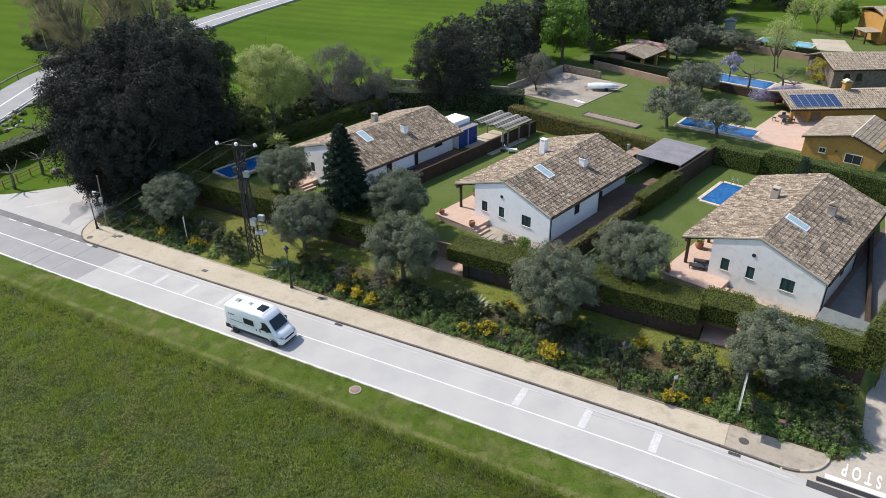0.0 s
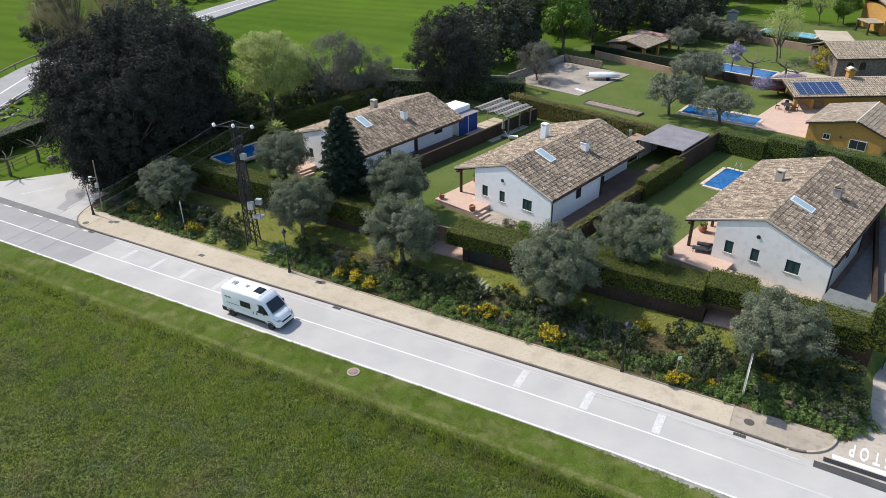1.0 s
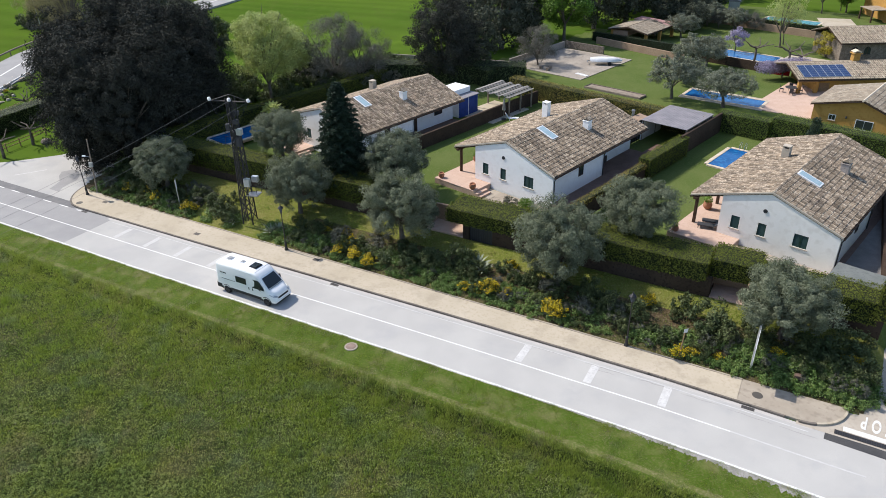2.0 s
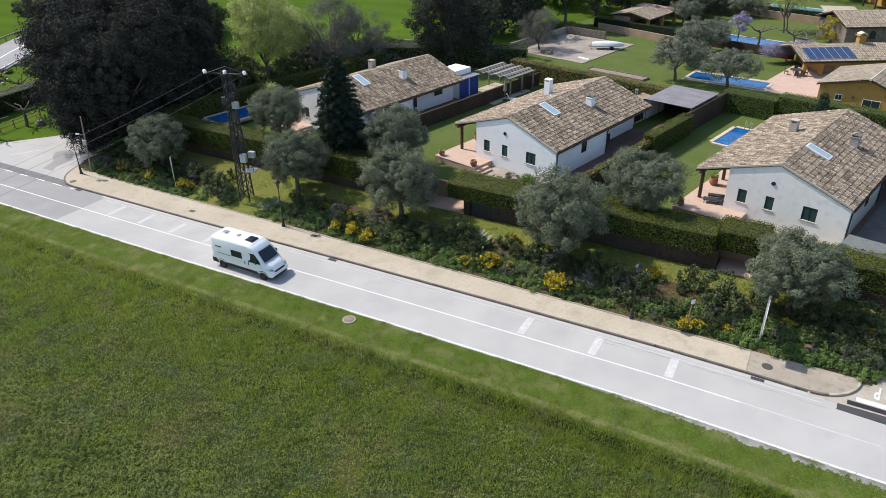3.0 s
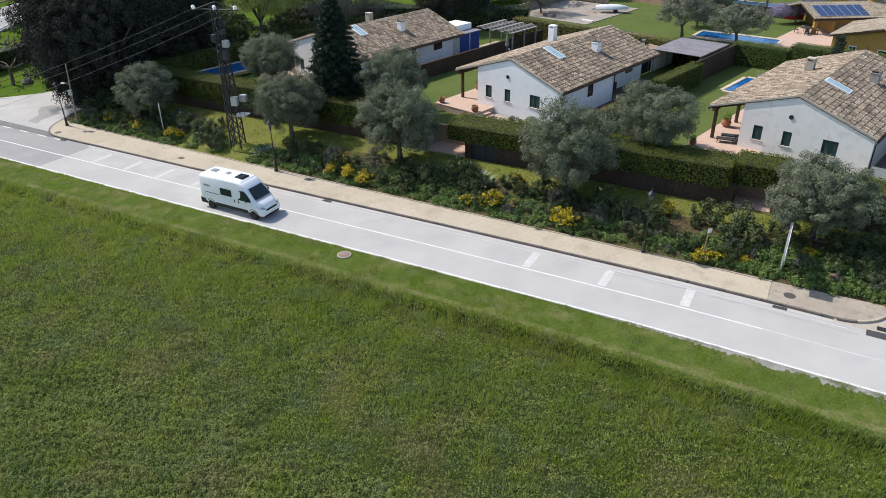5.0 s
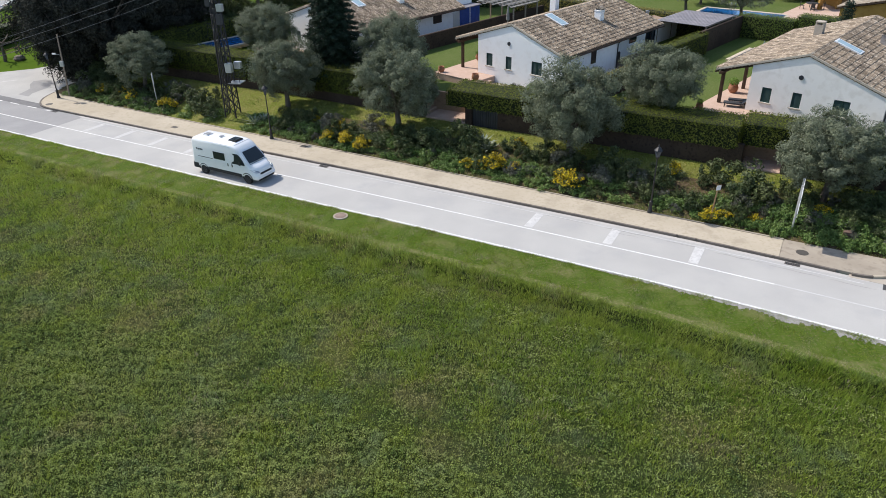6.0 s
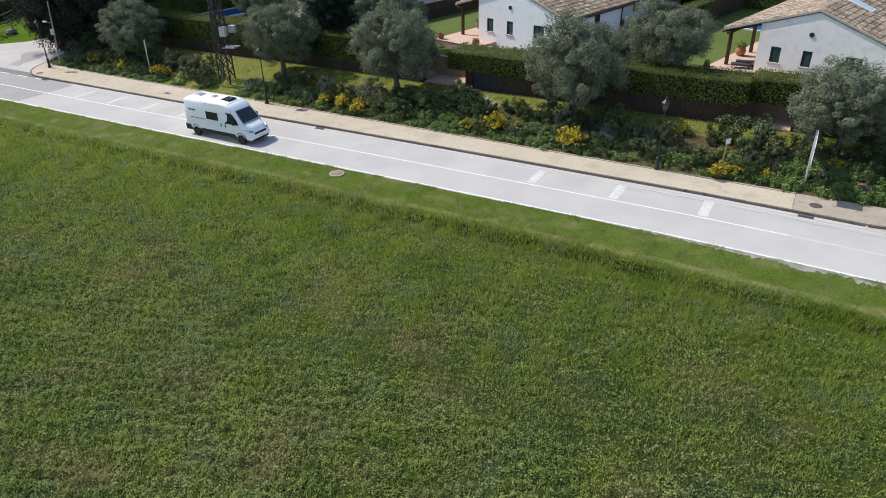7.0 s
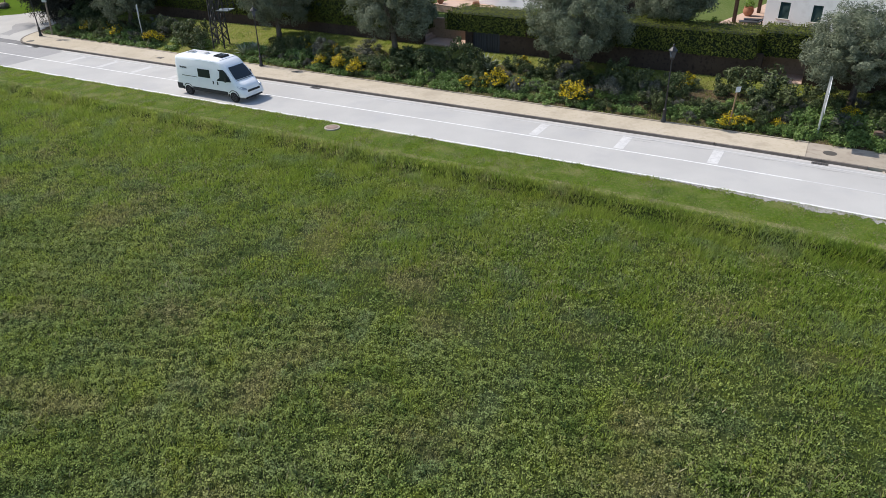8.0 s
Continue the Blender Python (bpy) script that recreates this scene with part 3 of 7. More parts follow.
solo("side_road", fan([(5.3, -72, -44.2), (6.2, -69, -46.2), (7.2, -66, -47.8), (8.2, -64.2, -48.5), (9.4, -62.8, -48.7), (11, -61.4, -48.9), (13.5, -59.3, -49.3), (17, -57.8, -49.8)]), M["asphalt"], "pale asphalt side road at the junction", "road", ROAD, kind="structure")
solo("asphalt_patch", Geo().curved(-62, -45.0, 5.15, 6.0, -0.1, 0.004), M["asphalt_band"], "dark worn asphalt across the junction mouth", "road", ROAD, kind="structure")
solo("asphalt_patch", fan([(6.6, -51.6, -50.0), (7.4, -51.9, -50.6), (8.4, -52.4, -50.8), (9.3, -53.8, -50.9), (10.2, -54.6, -51.6), (11.2, -54.0, -53.0)]), M["asphalt_dark"], "greyer worn patch on the side road", "road", ROAD @ pose(0, 0, 0.007), kind="structure")
solo("lane_line", fan([(7.18, -58.62, -58.36), (8.5, -57.72, -57.46), (9.85, -56.8, -56.54)], 1), M["paint_faint"], "worn white line on the side road", "road marking", ROAD @ pose(0, 0, 0.008), kind="structure")
lane = Geo()
for i in range(22):
    n0, n1 = 7.9 + 2 * i, 9.9 + 2 * i
    (e0, z0), (e1, z1) = ((min(24.4, 22.9 + 0.14 * max(0.0, n - 8)) + 0.85, ground_height(28, n) + 0.06) for n in (n0, n1))
    lane.add([(e0, n0, z0), (31, n0, z0), (31, n1, z1), (e1, n1, z1), (e0, n0, z0 - 0.3), (31, n0, z0 - 0.3), (31, n1, z1 - 0.3), (e1, n1, z1 - 0.3)], [(0, 1, 2, 3), (7, 6, 5, 4), (0, 4, 5, 1), (1, 5, 6, 2), (2, 6, 7, 3), (3, 7, 4, 0)])
lane.box(20.3, 40, 5.3, 8.02, -0.2, 0.01)
solo("driveway", lane, M["lane"], "worn concrete lane rising between the gardens", "lane", ROAD, kind="structure")

# ---- garden walls ----
def wall(name, m, x0, x1, y0, y1, z0, z1, mat, label="low earth-coloured rendered garden wall"):
    return solo(name, Geo().box(x0, x1, y0, y1, z0, z1), mat, label, "garden wall", m, kind="structure", bevel=0.03)


wall("wall_front", ROAD, -47, -10.6, 15.0, 15.35, 0.2, 2.75, M["wall"])
wall("wall_front", ROAD, -7.0, -6.42, 14.96, 15.39, 0.2, 2.78, M["wall"], "rendered gate pillar")
wall("wall_front", ROAD, -4.25, 13.3, 15.0, 15.35, 0.2, 2.75, M["wall"])
wall("wall_front", ROAD, 15.7, 24.2, 15.0, 15.35, 0.2, 2.75, M["wall"])
wall("wall_front", ROAD, -6.42, -4.25, 15.02, 15.33, 2.55, 2.75, M["wall"], "lintel over the garage door")
wall("wall_side", ROAD, 23.9, 24.2, 15.35, 42, 0.2, 3.4, M["wall"])


def garden_stairs(s0, s1):
    """An opening in the wall with a tiled landing and steps up to the garden."""
    st = thing("garden_stairs", "tiled landing and steps up from the bank to the garden", "stairs", ROAD)
    part("landing", Geo().box(s0, s1, 15.0, 17.1, 0.3, 1.25), M["terracotta_all"], st, bevel=0.02)
    k, width = 8, (s1 - s0) * 0.5
    for i in range(k):
        part("step", Geo().box(s0 - 0.1 - 0.3 * (i + 1), s0 - 0.1 - 0.3 * i, 15.4, 17.1, 0.3, 1.25 + 0.175 * (i + 1)), M["terracotta_all"], st, bevel=0.012)
    part("side_wall", Geo().box(s1 - 0.02, s1 + 0.22, 15.36, 17.4, 0.3, 2.72), M["wall_pale"], st, bevel=0.02)
    part("back_wall", Geo().box(s0 - 2.6, s1 - 0.02, 17.1, 17.35, 0.3, 2.72), M["wall_pale"], st, bevel=0.02)
    return st


garden_stairs(-10.6, -7.0)
garden_stairs(13.3, 15.7)
garage = thing("garage_door", "dark metal double door in the garden wall", "door", ROAD)
for i in range(2):
    leaf = part("door_leaf", Geo().box(-6.40 + 1.07 * i, -5.35 + 1.07 * i, 15.10, 15.16, 0.85, 2.55), M["steel"], garage, bevel=0.01)
    for j in range(5):
        part("panel_rib", Geo().box(-6.32 + 1.07 * i + 0.19 * j, -6.28 + 1.07 * i + 0.19 * j, 15.08, 15.10, 0.95, 2.45), M["black"], leaf)

# ---- houses ----
RIDGE, EAVE_R, WIDTH, DEPTH = 4.52, 2.52, 8.85, 16.3
RU = 3.57  # the ridge's place across the house
SL, SR = 0.315, (RIDGE - EAVE_R) / (WIDTH + 0.15 - RU)


def tile_template():
    g = Geo()
    L, r = 0.46, 0.113
    ring = [(r * math.cos(t), r * 0.95 * math.sin(t)) for t in (math.pi * k / 4 for k in range(5))]
    g.v = [(x, 0, z) for x, z in ring] + [(x * 0.86, L, z * 0.86) for x, z in ring]
    g.f = [(i, i + 1, i + 6, i + 5) for i in range(4)] + [(4, 3, 2, 1, 0)]
    return g


TILE = tile_template()


def slope_tiles(u0, u1, v0, v1, z_at, down):
    """Poses of cover tiles on a slope between u0 (ridge) and u1 (eave), from v0 to v1."""
    rows, out = max(1, int(abs(u1 - u0) / 0.40)), []
    tilt = math.atan(abs(z_at(u1) - z_at(u0)) / abs(u1 - u0))
    cols = int((v1 - v0) / 0.27)
    for c in range(cols):
        v = v0 + (c + 0.5) * (v1 - v0) / cols + (-0.014, 0.014)[c % 2] * -1.0
        for r in range(rows):
            u = u1 + (u0 - u1) * (r + random.uniform(-0.025, 0.025)) / rows
            m = pose(u, v + random.uniform(-0.015, 0.015), z_at(u) + 0.095 + 0.010 * random.random(), 0, 0, 90 if down > 0 else -90) @ pose(0, 0, 0, math.degrees(tilt) - 3.0, 0, random.uniform(-2, 2))
            out.append((c, r, m))
    return out


def join_tiles(poses):
    base = np.array([(*p, 1) for p in TILE.v])
    g = Geo()
    for m in poses:
        k = len(g.v)
        g.v += [tuple(p) for p in (base @ np.array(m).T)[:, :3]]
        g.f += [tuple(i + k for i in f) for f in TILE.f]
    return g


def shuttered_window(parent, u0, u1, z0, z1, leaves_n, y=0.0):
    """A window in a front wall at y: frame, closed green shutters with slats, sill."""
    w = part("window", Geo().box(u0 - 0.05, u1 + 0.05, y + 0.03, y + 0.12, z0 - 0.02, z1 + 0.05), M["wood"], parent, "shuttered window")
    span = (u1 - u0) / leaves_n
    for i in range(leaves_n):
        a, b = u0 + i * span + 0.01, u0 + (i + 1) * span - 0.01
        ring = [(x, q, z) for q in (y - 0.03, y + 0.03) for e in (0.0, 0.07) for x, z in ((a + e, z0 + e), (b - e, z0 + e), (b - e, z1 - e), (a + e, z1 - e))]
        faces = []
        for j in range(4):
            k = (j + 1) % 4
            faces += [(j, k, k + 4, j + 4), (j + 12, k + 12, k + 8, j + 8), (j + 4, k + 4, k + 12, j + 12), (k, j, j + 8, k + 8)]
        part("shutter_frame", Geo().add(ring, faces), M["shutter"], w, "dark green shutter frame")
        k = int((z1 - z0 - 0.14) / 0.07)
        step = (z1 - z0 - 0.14) / k
        louvres = [(0.015, z1 - 0.07), (0.02, z1 - 0.07)] + [p for j in range(k) for p in ((0.02, z1 - 0.07 - step * j), (-0.02, z1 - 0.07 - step * (j + 0.92)))][1:] + [(0.015, z0 + 0.07)]
        panel = Geo().add([(x, y + q, z) for x in (a + 0.065, b - 0.065) for q, z in louvres], [(j, j + 1, j + 1 + len(louvres), j + len(louvres)) for j in range(len(louvres) - 1)])
        part("shutter", panel, M["shutter"], w, "dark green louvred shutter")
    part("sill", Geo().box(u0 - 0.12, u1 + 0.12, y - 0.12, y + 0.1, z0 - 0.08, z0 - 0.02), M["wall_beige"], w, bevel=0.01)
    return w


def gable_plate(wins, z0, z1, zl, zr, t):
    """One wall plate with window openings cut through it and a gable top."""
    xs = sorted([0.0, RU, WIDTH] + [x for w in wins for x in w])
    top = lambda x: zl + (RIDGE - 0.1 - zl) * x / RU if x < RU else RIDGE - 0.1 + (zr - RIDGE + 0.1) * (x - RU) / (WIDTH - RU)
    bm = bmesh.new()
    for xa, xb in zip(xs, xs[1:]):
        hole = any(w[0] <= (xa + xb) / 2 <= w[1] for w in wins)
        for za, zb, open_cell in ((-0.8, z0, False), (z0, z1, hole), (z1, None, False)):
            if not open_cell:
                bm.faces.new([bm.verts.new(p) for p in ((xa, 0, za), (xb, 0, za), (xb, 0, top(xb) if zb is None else zb), (xa, 0, top(xa) if zb is None else zb))])
    bmesh.ops.remove_doubles(bm, verts=bm.verts, dist=1e-4)
    moved = bmesh.ops.extrude_face_region(bm, geom=bm.faces[:])["geom"]
    bmesh.ops.translate(bm, vec=(0, t, 0), verts=[v for v in moved if isinstance(v, bmesh.types.BMVert)])
    bmesh.ops.recalc_face_normals(bm, faces=bm.faces)
    g = Geo()
    bm.verts.index_update()
    g.v, g.f = [tuple(v.co) for v in bm.verts], [tuple(v.index for v in f.verts) for f in bm.faces]
    bm.free()
    return g


def build_house(a, b, render, lit_tiles, label, tall_stack=0.95, sky_v=4.6):
    h = thing("house", label, "house", at_plot(a, b, G))
    t, zl, zr = 0.3, RIDGE - SL * RU - 0.12, RIDGE - SR * (WIDTH - RU) - 0.12
    # front wall with real openings: built of piers and bands round the windows
    wins = [(0.93, 1.60), (3.03, 3.65), (5.72, 6.75)]
    z0, z1 = 0.80, 1.86
    part("wall", gable_plate(wins, z0, z1, zl, zr, t), render, h, "rendered front gable wall")
    part("wall", Geo().box(0, t, t, DEPTH - t, -0.8, zl), render, h, "rendered long side wall")
    part("wall", Geo().box(WIDTH - t, WIDTH, t, 8.4, -0.8, zr + 0.05), render, h, "rendered side wall")
    part("wall", Geo().box(WIDTH - 1.8, WIDTH - t, 8.1, 8.4, -0.8, zr + 0.3), render, h)
    part("wall", Geo().box(WIDTH - 1.8, WIDTH - 1.5, 8.4, DEPTH - t, -0.8, zr + 0.45), render, h, "rendered set-back side wall")
    part("wall", Geo().prism([(0, -0.8), (WIDTH - 1.5, -0.8), (WIDTH - 1.5, zr + 0.4), (RU, RIDGE - 0.1), (0, zl)], DEPTH - t, DEPTH), render, h, "rendered rear gable wall")
    for (u0, u1), k in zip(wins, (1, 1, 2)):
        shuttered_window(h, u0, u1, z0, z1, k, 0.06)
    part("vent", Geo().lathe([(0.16, 0), (0.16, 0.05), (0.11, 0.05), (0.11, 0.02)], 14, pose(3.35, 0.0, 2.95, 90, 0, 0)), M["steel"], h, "round vent")
    # side windows
    for v0, v1, y0, y1, u in ((4.1, 4.75, 1.35, 2.35, WIDTH), (13.2, 14.4, 1.2, 2.1, WIDTH - 1.5)):
        w = part("window", Geo().box(u - 0.02, u + 0.025, v0, v1, y0, y1), M["glass"], h, "dark side window")
        part("frame", Geo().box(u, u + 0.05, v0 - 0.05, v0, y0 - 0.05, y1 + 0.05).box(u, u + 0.05, v1, v1 + 0.05, y0 - 0.05, y1 + 0.05).box(u, u + 0.05, v0, v1, y1, y1 + 0.05).box(u, u + 0.05, v0, v1, y0 - 0.05, y0), M["wood"], w)
    part("door", Geo().box(WIDTH - 1.5, WIDTH - 1.44, 9.4, 10.3, 0.0, 2.05), M["wood"], h, "dark timber side door", bevel=0.01)
    # roof deck, ridge, tiles
    zl_at, zr_at = (lambda u: RIDGE - SL * (RU - u)), (lambda u: RIDGE - SR * (u - RU))
    eave_l, eave_r, v0, v1 = -2.6, WIDTH + 0.15, -0.04, DEPTH + 0.2
    deck = Geo().prism([(RU, RIDGE - 0.02), (eave_l, zl_at(eave_l) - 0.02), (eave_l, zl_at(eave_l) - 0.11), (RU, RIDGE - 0.11), (eave_r, zr_at(eave_r) - 0.11), (eave_r, zr_at(eave_r) - 0.02)], v0, v1)
    roof = part("roof", deck, M["tile_bed"], h, "low-pitched roof of mottled clay barrel tiles")
    left = slope_tiles(RU - 0.1, eave_l, v0, v1, zl_at, -1)
    right = slope_tiles(RU + 0.1, eave_r, v0, v1, zr_at, 1)
    if lit_tiles:
        near = [m for c, r, m in right if r < 6 and c < 26] + [m for c, r, m in left if c < 16 and r < 9]
        near = near[:300]
        keep = {id(m) for m in near}
        rest = [m for c, r, m in left + right if id(m) not in keep]
        PIECES.append((roof, near))
    else:
        rest = [m for c, r, m in left + right]
    part("tiling", join_tiles(rest), M["tile_all"], roof, kind="stuff")
    ring = [(0.15 * math.cos(math.pi * k / 5), 0.13 * math.sin(math.pi * k / 5)) for k in range(6)]
    ridge = Geo().add([(x, 0, z) for x, z in ring] + [(x * 0.92, 0.46, z * 0.92) for x, z in ring], [(j + 1, j, j + 6, j + 7) for j in range(5)] + [(0, 1, 2, 3, 4, 5)]).mesh("ridge_tile", M["tile"])
    for i in range(int((v1 - v0) / 0.42)):
        part("ridge_tile", ridge, None, roof, m=pose(RU, v0 + 0.42 * i, RIDGE + 0.035 + 0.012 * random.random(), 0, 0, random.uniform(-2, 2)))
    part("verge_mortar", Geo().prism([(RU, RIDGE + 0.10), (eave_l + 0.02, zl_at(eave_l) + 0.10), (eave_l + 0.02, zl_at(eave_l) - 0.04), (RU, RIDGE - 0.04), (eave_r - 0.02, zr_at(eave_r) - 0.04), (eave_r - 0.02, zr_at(eave_r) + 0.10)], v0 - 0.05, v0 + 0.05), M["wall_beige"], roof, "mortar bedding along the gable edge")
    # tile ends along the front gable
    end = Geo().lathe([(0.058, -0.10), (0.062, 0.025), (0.045, 0.03), (0.004, 0.031)], 6).mesh("verge_tile", M["tile"])
    for (ua, ub, f) in ((eave_l, RU, zl_at), (RU, eave_r, zr_at)):
        k = int(abs(ub - ua) / 0.24)
        for i in range(k):
            u = ua + (ub - ua) * (i + 0.5) / k
            part("verge_tile", end, None, roof, m=pose(u, v0 - 0.01, f(u) - 0.055, 90, 0, 0))
    part("gutter", Geo().tube([(eave_r + 0.06, v0, zr_at(eave_r) - 0.06), (eave_r + 0.06, v1, zr_at(eave_r) - 0.06)], 0.065, 8), M["wood"], roof, "dark eaves gutter")
    part("downpipe", Geo().tube([(eave_r + 0.05, 0.1, zr_at(eave_r) - 0.06), (WIDTH + 0.07, 0.12, zr - 0.3), (WIDTH + 0.07, 0.12, 0.05)], 0.045, 8), M["steel"], h)
    part("downpipe", Geo().tube([(eave_r + 0.05, 8.3, zr_at(eave_r) - 0.06), (WIDTH + 0.07, 8.3, zr - 0.3), (WIDTH + 0.07, 8.3, 0.05)], 0.05, 8), M["steel"], h)
    # skylight
    tilt = math.degrees(math.atan(SR))
    m = pose(RU + 0.12, sky_v, zr_at(RU + 0.2) + 0.16, 0, tilt, 0)
    s = part("skylight", Geo().box(0, 2.0, 0, 1.0, -0.2, 0.10).mesh("skylight", M["sign_face"], 0.015), None, h, "long roof skylight", m=m)
    part("pane", Geo().box(0.13, 1.87, 0.13, 0.87, 0.101, 0.112), M["skylight"], s)
    # chimneys
    c = part("chimney", Geo().box(-0.31, 0.31, -0.29, 0.29, -0.9, tall_stack).box(-0.33, 0.33, -0.31, 0.31, tall_stack + 0.16, tall_stack + 0.24).box(-0.31, -0.19, -0.28, 0.28, tall_stack, tall_stack + 0.16).box(0.19, 0.31, -0.28, 0.28, tall_stack, tall_stack + 0.16), M["white"] if tall_stack > 1.2 else M["wall_beige"], h, "square rendered chimney stack", m=pose(RU - 2.3, 9.5, zl_at(RU - 2.3)))
    c = part("chimney", Geo().box(-0.33, 0.33, -0.31, 0.31, -1.0, 0.86).box(-0.37, 0.37, -0.35, 0.35, 0.86, 0.92), M["stack"] if lit_tiles else render, h, "square rendered chimney with a tiled hood", bevel=0.02, m=pose(RU + 2.4, 9.7, zr_at(RU + 2.4)))
    part("cap", Geo().prism([(-0.35, 1.06), (0.35, 1.06), (0.0, 1.28)], -0.31, 0.31).box(-0.30, -0.22, -0.26, 0.26, 0.90, 1.06).box(0.22, 0.30, -0.26, 0.26, 0.90, 1.06), M["tile_all"], c)
    # porch: beam, posts, terrace
    zb = zl_at(-2.4) - 0.14
    for v in (0.35, 5.0, 9.6, 14.2):
        part("porch_post", Geo().box(-2.28, -2.06, v, v + 0.22, 0.0, zb - 0.2), M["wood"], h, "dark timber porch post", bevel=0.015)
    part("porch_beam", Geo().box(-2.3, -2.04, -0.15, DEPTH, zb - 0.2, zb), M["wood"], h, "dark timber porch beam", bevel=0.015)
    for v in [0.1 + 0.9 * i for i in range(20)]:
        part("rafter", Geo().prism([(0, zl_at(0) - 0.24), (0, zl_at(0) - 0.115), (-2.7, zl_at(-2.7) - 0.115), (-2.7, zl_at(-2.7) - 0.24)], v, v + 0.09), M["wood"], h)
    part("terrace", Geo().box(-3.1, 0.0, -2.4, DEPTH, -0.8, 0.02).box(0, 1.9, -2.4, 0, -0.8, 0.02), M["terracotta_all"], h, "pink terracotta-tiled terrace", bevel=0.02)
    part("step", Geo().box(1.9, 2.3, -2.4, -0.9, -0.9, -0.15), M["terracotta_all"], h)
    part("step", Geo().box(2.3, 2.7, -2.4, -0.9, -0.9, -0.32), M["terracotta_all"], h)
    part("door", Geo().box(-0.05, 0.02, 1.2, 2.7, 0.03, 2.15), M["glass"], h, "glazed porch door")
    # side path darkened in colour for the shade beside the house
    part("side_path", Geo().box(WIDTH, WIDTH + 1.9, -0.5, DEPTH + 3, -0.7, 0.0).box(WIDTH - 1.5, WIDTH, 8.4, DEPTH, -0.5, 0.01), M["path_shade_box_brown"], h, "tiled side path")
    return h


PIECES = []
house_c = build_house(-17.8, 51.6, M["grey_white"], True, "long single-storey house with weathered white walls and tiled roof")
house_b = build_house(-39.75, 47.3, M["white"], False, "long white single-storey house with a mottled tiled roof", 1.45, 4.4)
house_a = build_house(-60.45, 42.7, M["white"], False, "white single-storey house behind a tall fir tree", 0.95, 4.4)


# ---- plants ----
def crown(kind_name, mat, blobs, radius, count, size, slim, flat=0.8, droop=0.0):
    pts, out = clumps(blobs, radius, count, flat, True)
    from_middle = pts - blobs.mean(axis=0)
    from_middle /= np.linalg.norm(from_middle, axis=1)[:, None] + 1e-6
    return quads(kind_name, leaves(pts, size, slim, face=out * 0.7 + from_middle * 0.5 + np.array([0, 0, 0.25 - droop * 0.3])), mat)


def lobed_blobs(k, rx, rz, z, seed, low):
    """Clump centres gathered into a few uneven lobes with gaps between them."""
    r = np.random.default_rng(seed)
    lobes = []
    for i in range(k):
        h = low + (0.95 - low) * (i + 0.5) / k
        a = i * 2.4 + r.uniform(-0.3, 0.3)
        q = math.sqrt(max(0.05, 1 - h * h)) * r.uniform(0.62, 0.95)
        lobes.append((q * math.cos(a) * rx, q * math.sin(a) * rx, h * rz * r.uniform(0.68, 0.92) + z))
    lobes = np.array(lobes)
    size = r.uniform(0.20, 0.36, k) * rx
    v = r.normal(size=(k, 9, 3))
    v /= np.linalg.norm(v, axis=2)[:, :, None]
    sub = lobes[:, None, :] + v * size[:, None, None] * np.array([1, 1, 0.8])
    core = ball_blobs(14, rx * 0.55, rz * 0.55, z, seed + 1, -0.6)
    return np.concatenate([sub.reshape(-1, 3), core]), np.concatenate([np.repeat(size * 0.52, 9) * r.uniform(0.8, 1.25, k * 9), np.full(14, rx * 0.25)])


def ball_blobs(k, rx, rz, z, seed, low=-0.75):
    r = np.random.default_rng(seed)
    v = r.normal(size=(k, 3))
    v /= np.linalg.norm(v, axis=1)[:, None]
    v[:, 2] = np.maximum(v[:, 2], low)
    v *= r.uniform(0.45, 1.0, (k, 1)) ** 0.5
    lump = 1 + 0.25 * np.sin(v[:, :1] * 5 + seed) * np.cos(v[:, 1:2] * 4)
    return v * lump * np.array([rx, rx, rz]) + np.array([0, 0, z])


def make_tree(name, label, leaf, height, spread, trunk_h, seed, count, size, slim, trunk_r=0.2, limbs=6, blobs=70, clump=0.6, skirt=0.8, droop=0.0, low=-0.8, category="tree", lobes=0):
    """A tapered trunk with limbs, and a crown of many small leaves in clumps."""
    r = random.Random(seed)
    t = thing(name, label, category)
    rz = (height - trunk_h * skirt) / 2
    zc = height - rz
    g = Geo()
    lean = (r.uniform(-0.3, 0.3), r.uniform(-0.3, 0.3))
    top = (lean[0], lean[1], trunk_h)
    g.tube([(0, 0, -0.3), (lean[0] * 0.3, lean[1] * 0.3, trunk_h * 0.45), top], [trunk_r * 1.35, trunk_r, trunk_r * 0.8], 8)
    for i in range(limbs):
        a = 2 * math.pi * i / limbs + r.uniform(-0.4, 0.4)
        q, zz = spread * r.uniform(0.45, 0.8), zc + rz * r.uniform(-0.3, 0.6)
        mid = (top[0] + q * 0.45 * math.cos(a), top[1] + q * 0.45 * math.sin(a), trunk_h + (zz - trunk_h) * 0.55)
        part("limb", Geo().tube([top, mid, (q * math.cos(a), q * math.sin(a), zz)], [trunk_r * 0.6, trunk_r * 0.4, trunk_r * 0.12], 6), M["bark"], t, soft=True)
        b = a + r.uniform(-0.9, 0.9)
        part("limb", Geo().tube([mid, (q * 0.9 * math.cos(b), q * 0.9 * math.sin(b), zz + rz * r.uniform(-0.2, 0.4))], [trunk_r * 0.3, trunk_r * 0.08], 5), M["bark"], t, soft=True)
    part("trunk", g, M["bark"], t, soft=True)
    c = ball_blobs(blobs, spread, rz, zc, seed, low)
    rad = np.random.default_rng(seed).uniform(0.6, 1.3, len(c)) * clump
    if lobes:
        c, rad = lobed_blobs(lobes, spread, rz, zc, seed, low)
    part("crown", crown("crown", M[leaf], c, rad, count, size, slim, 0.85, droop), None, t)
    return t


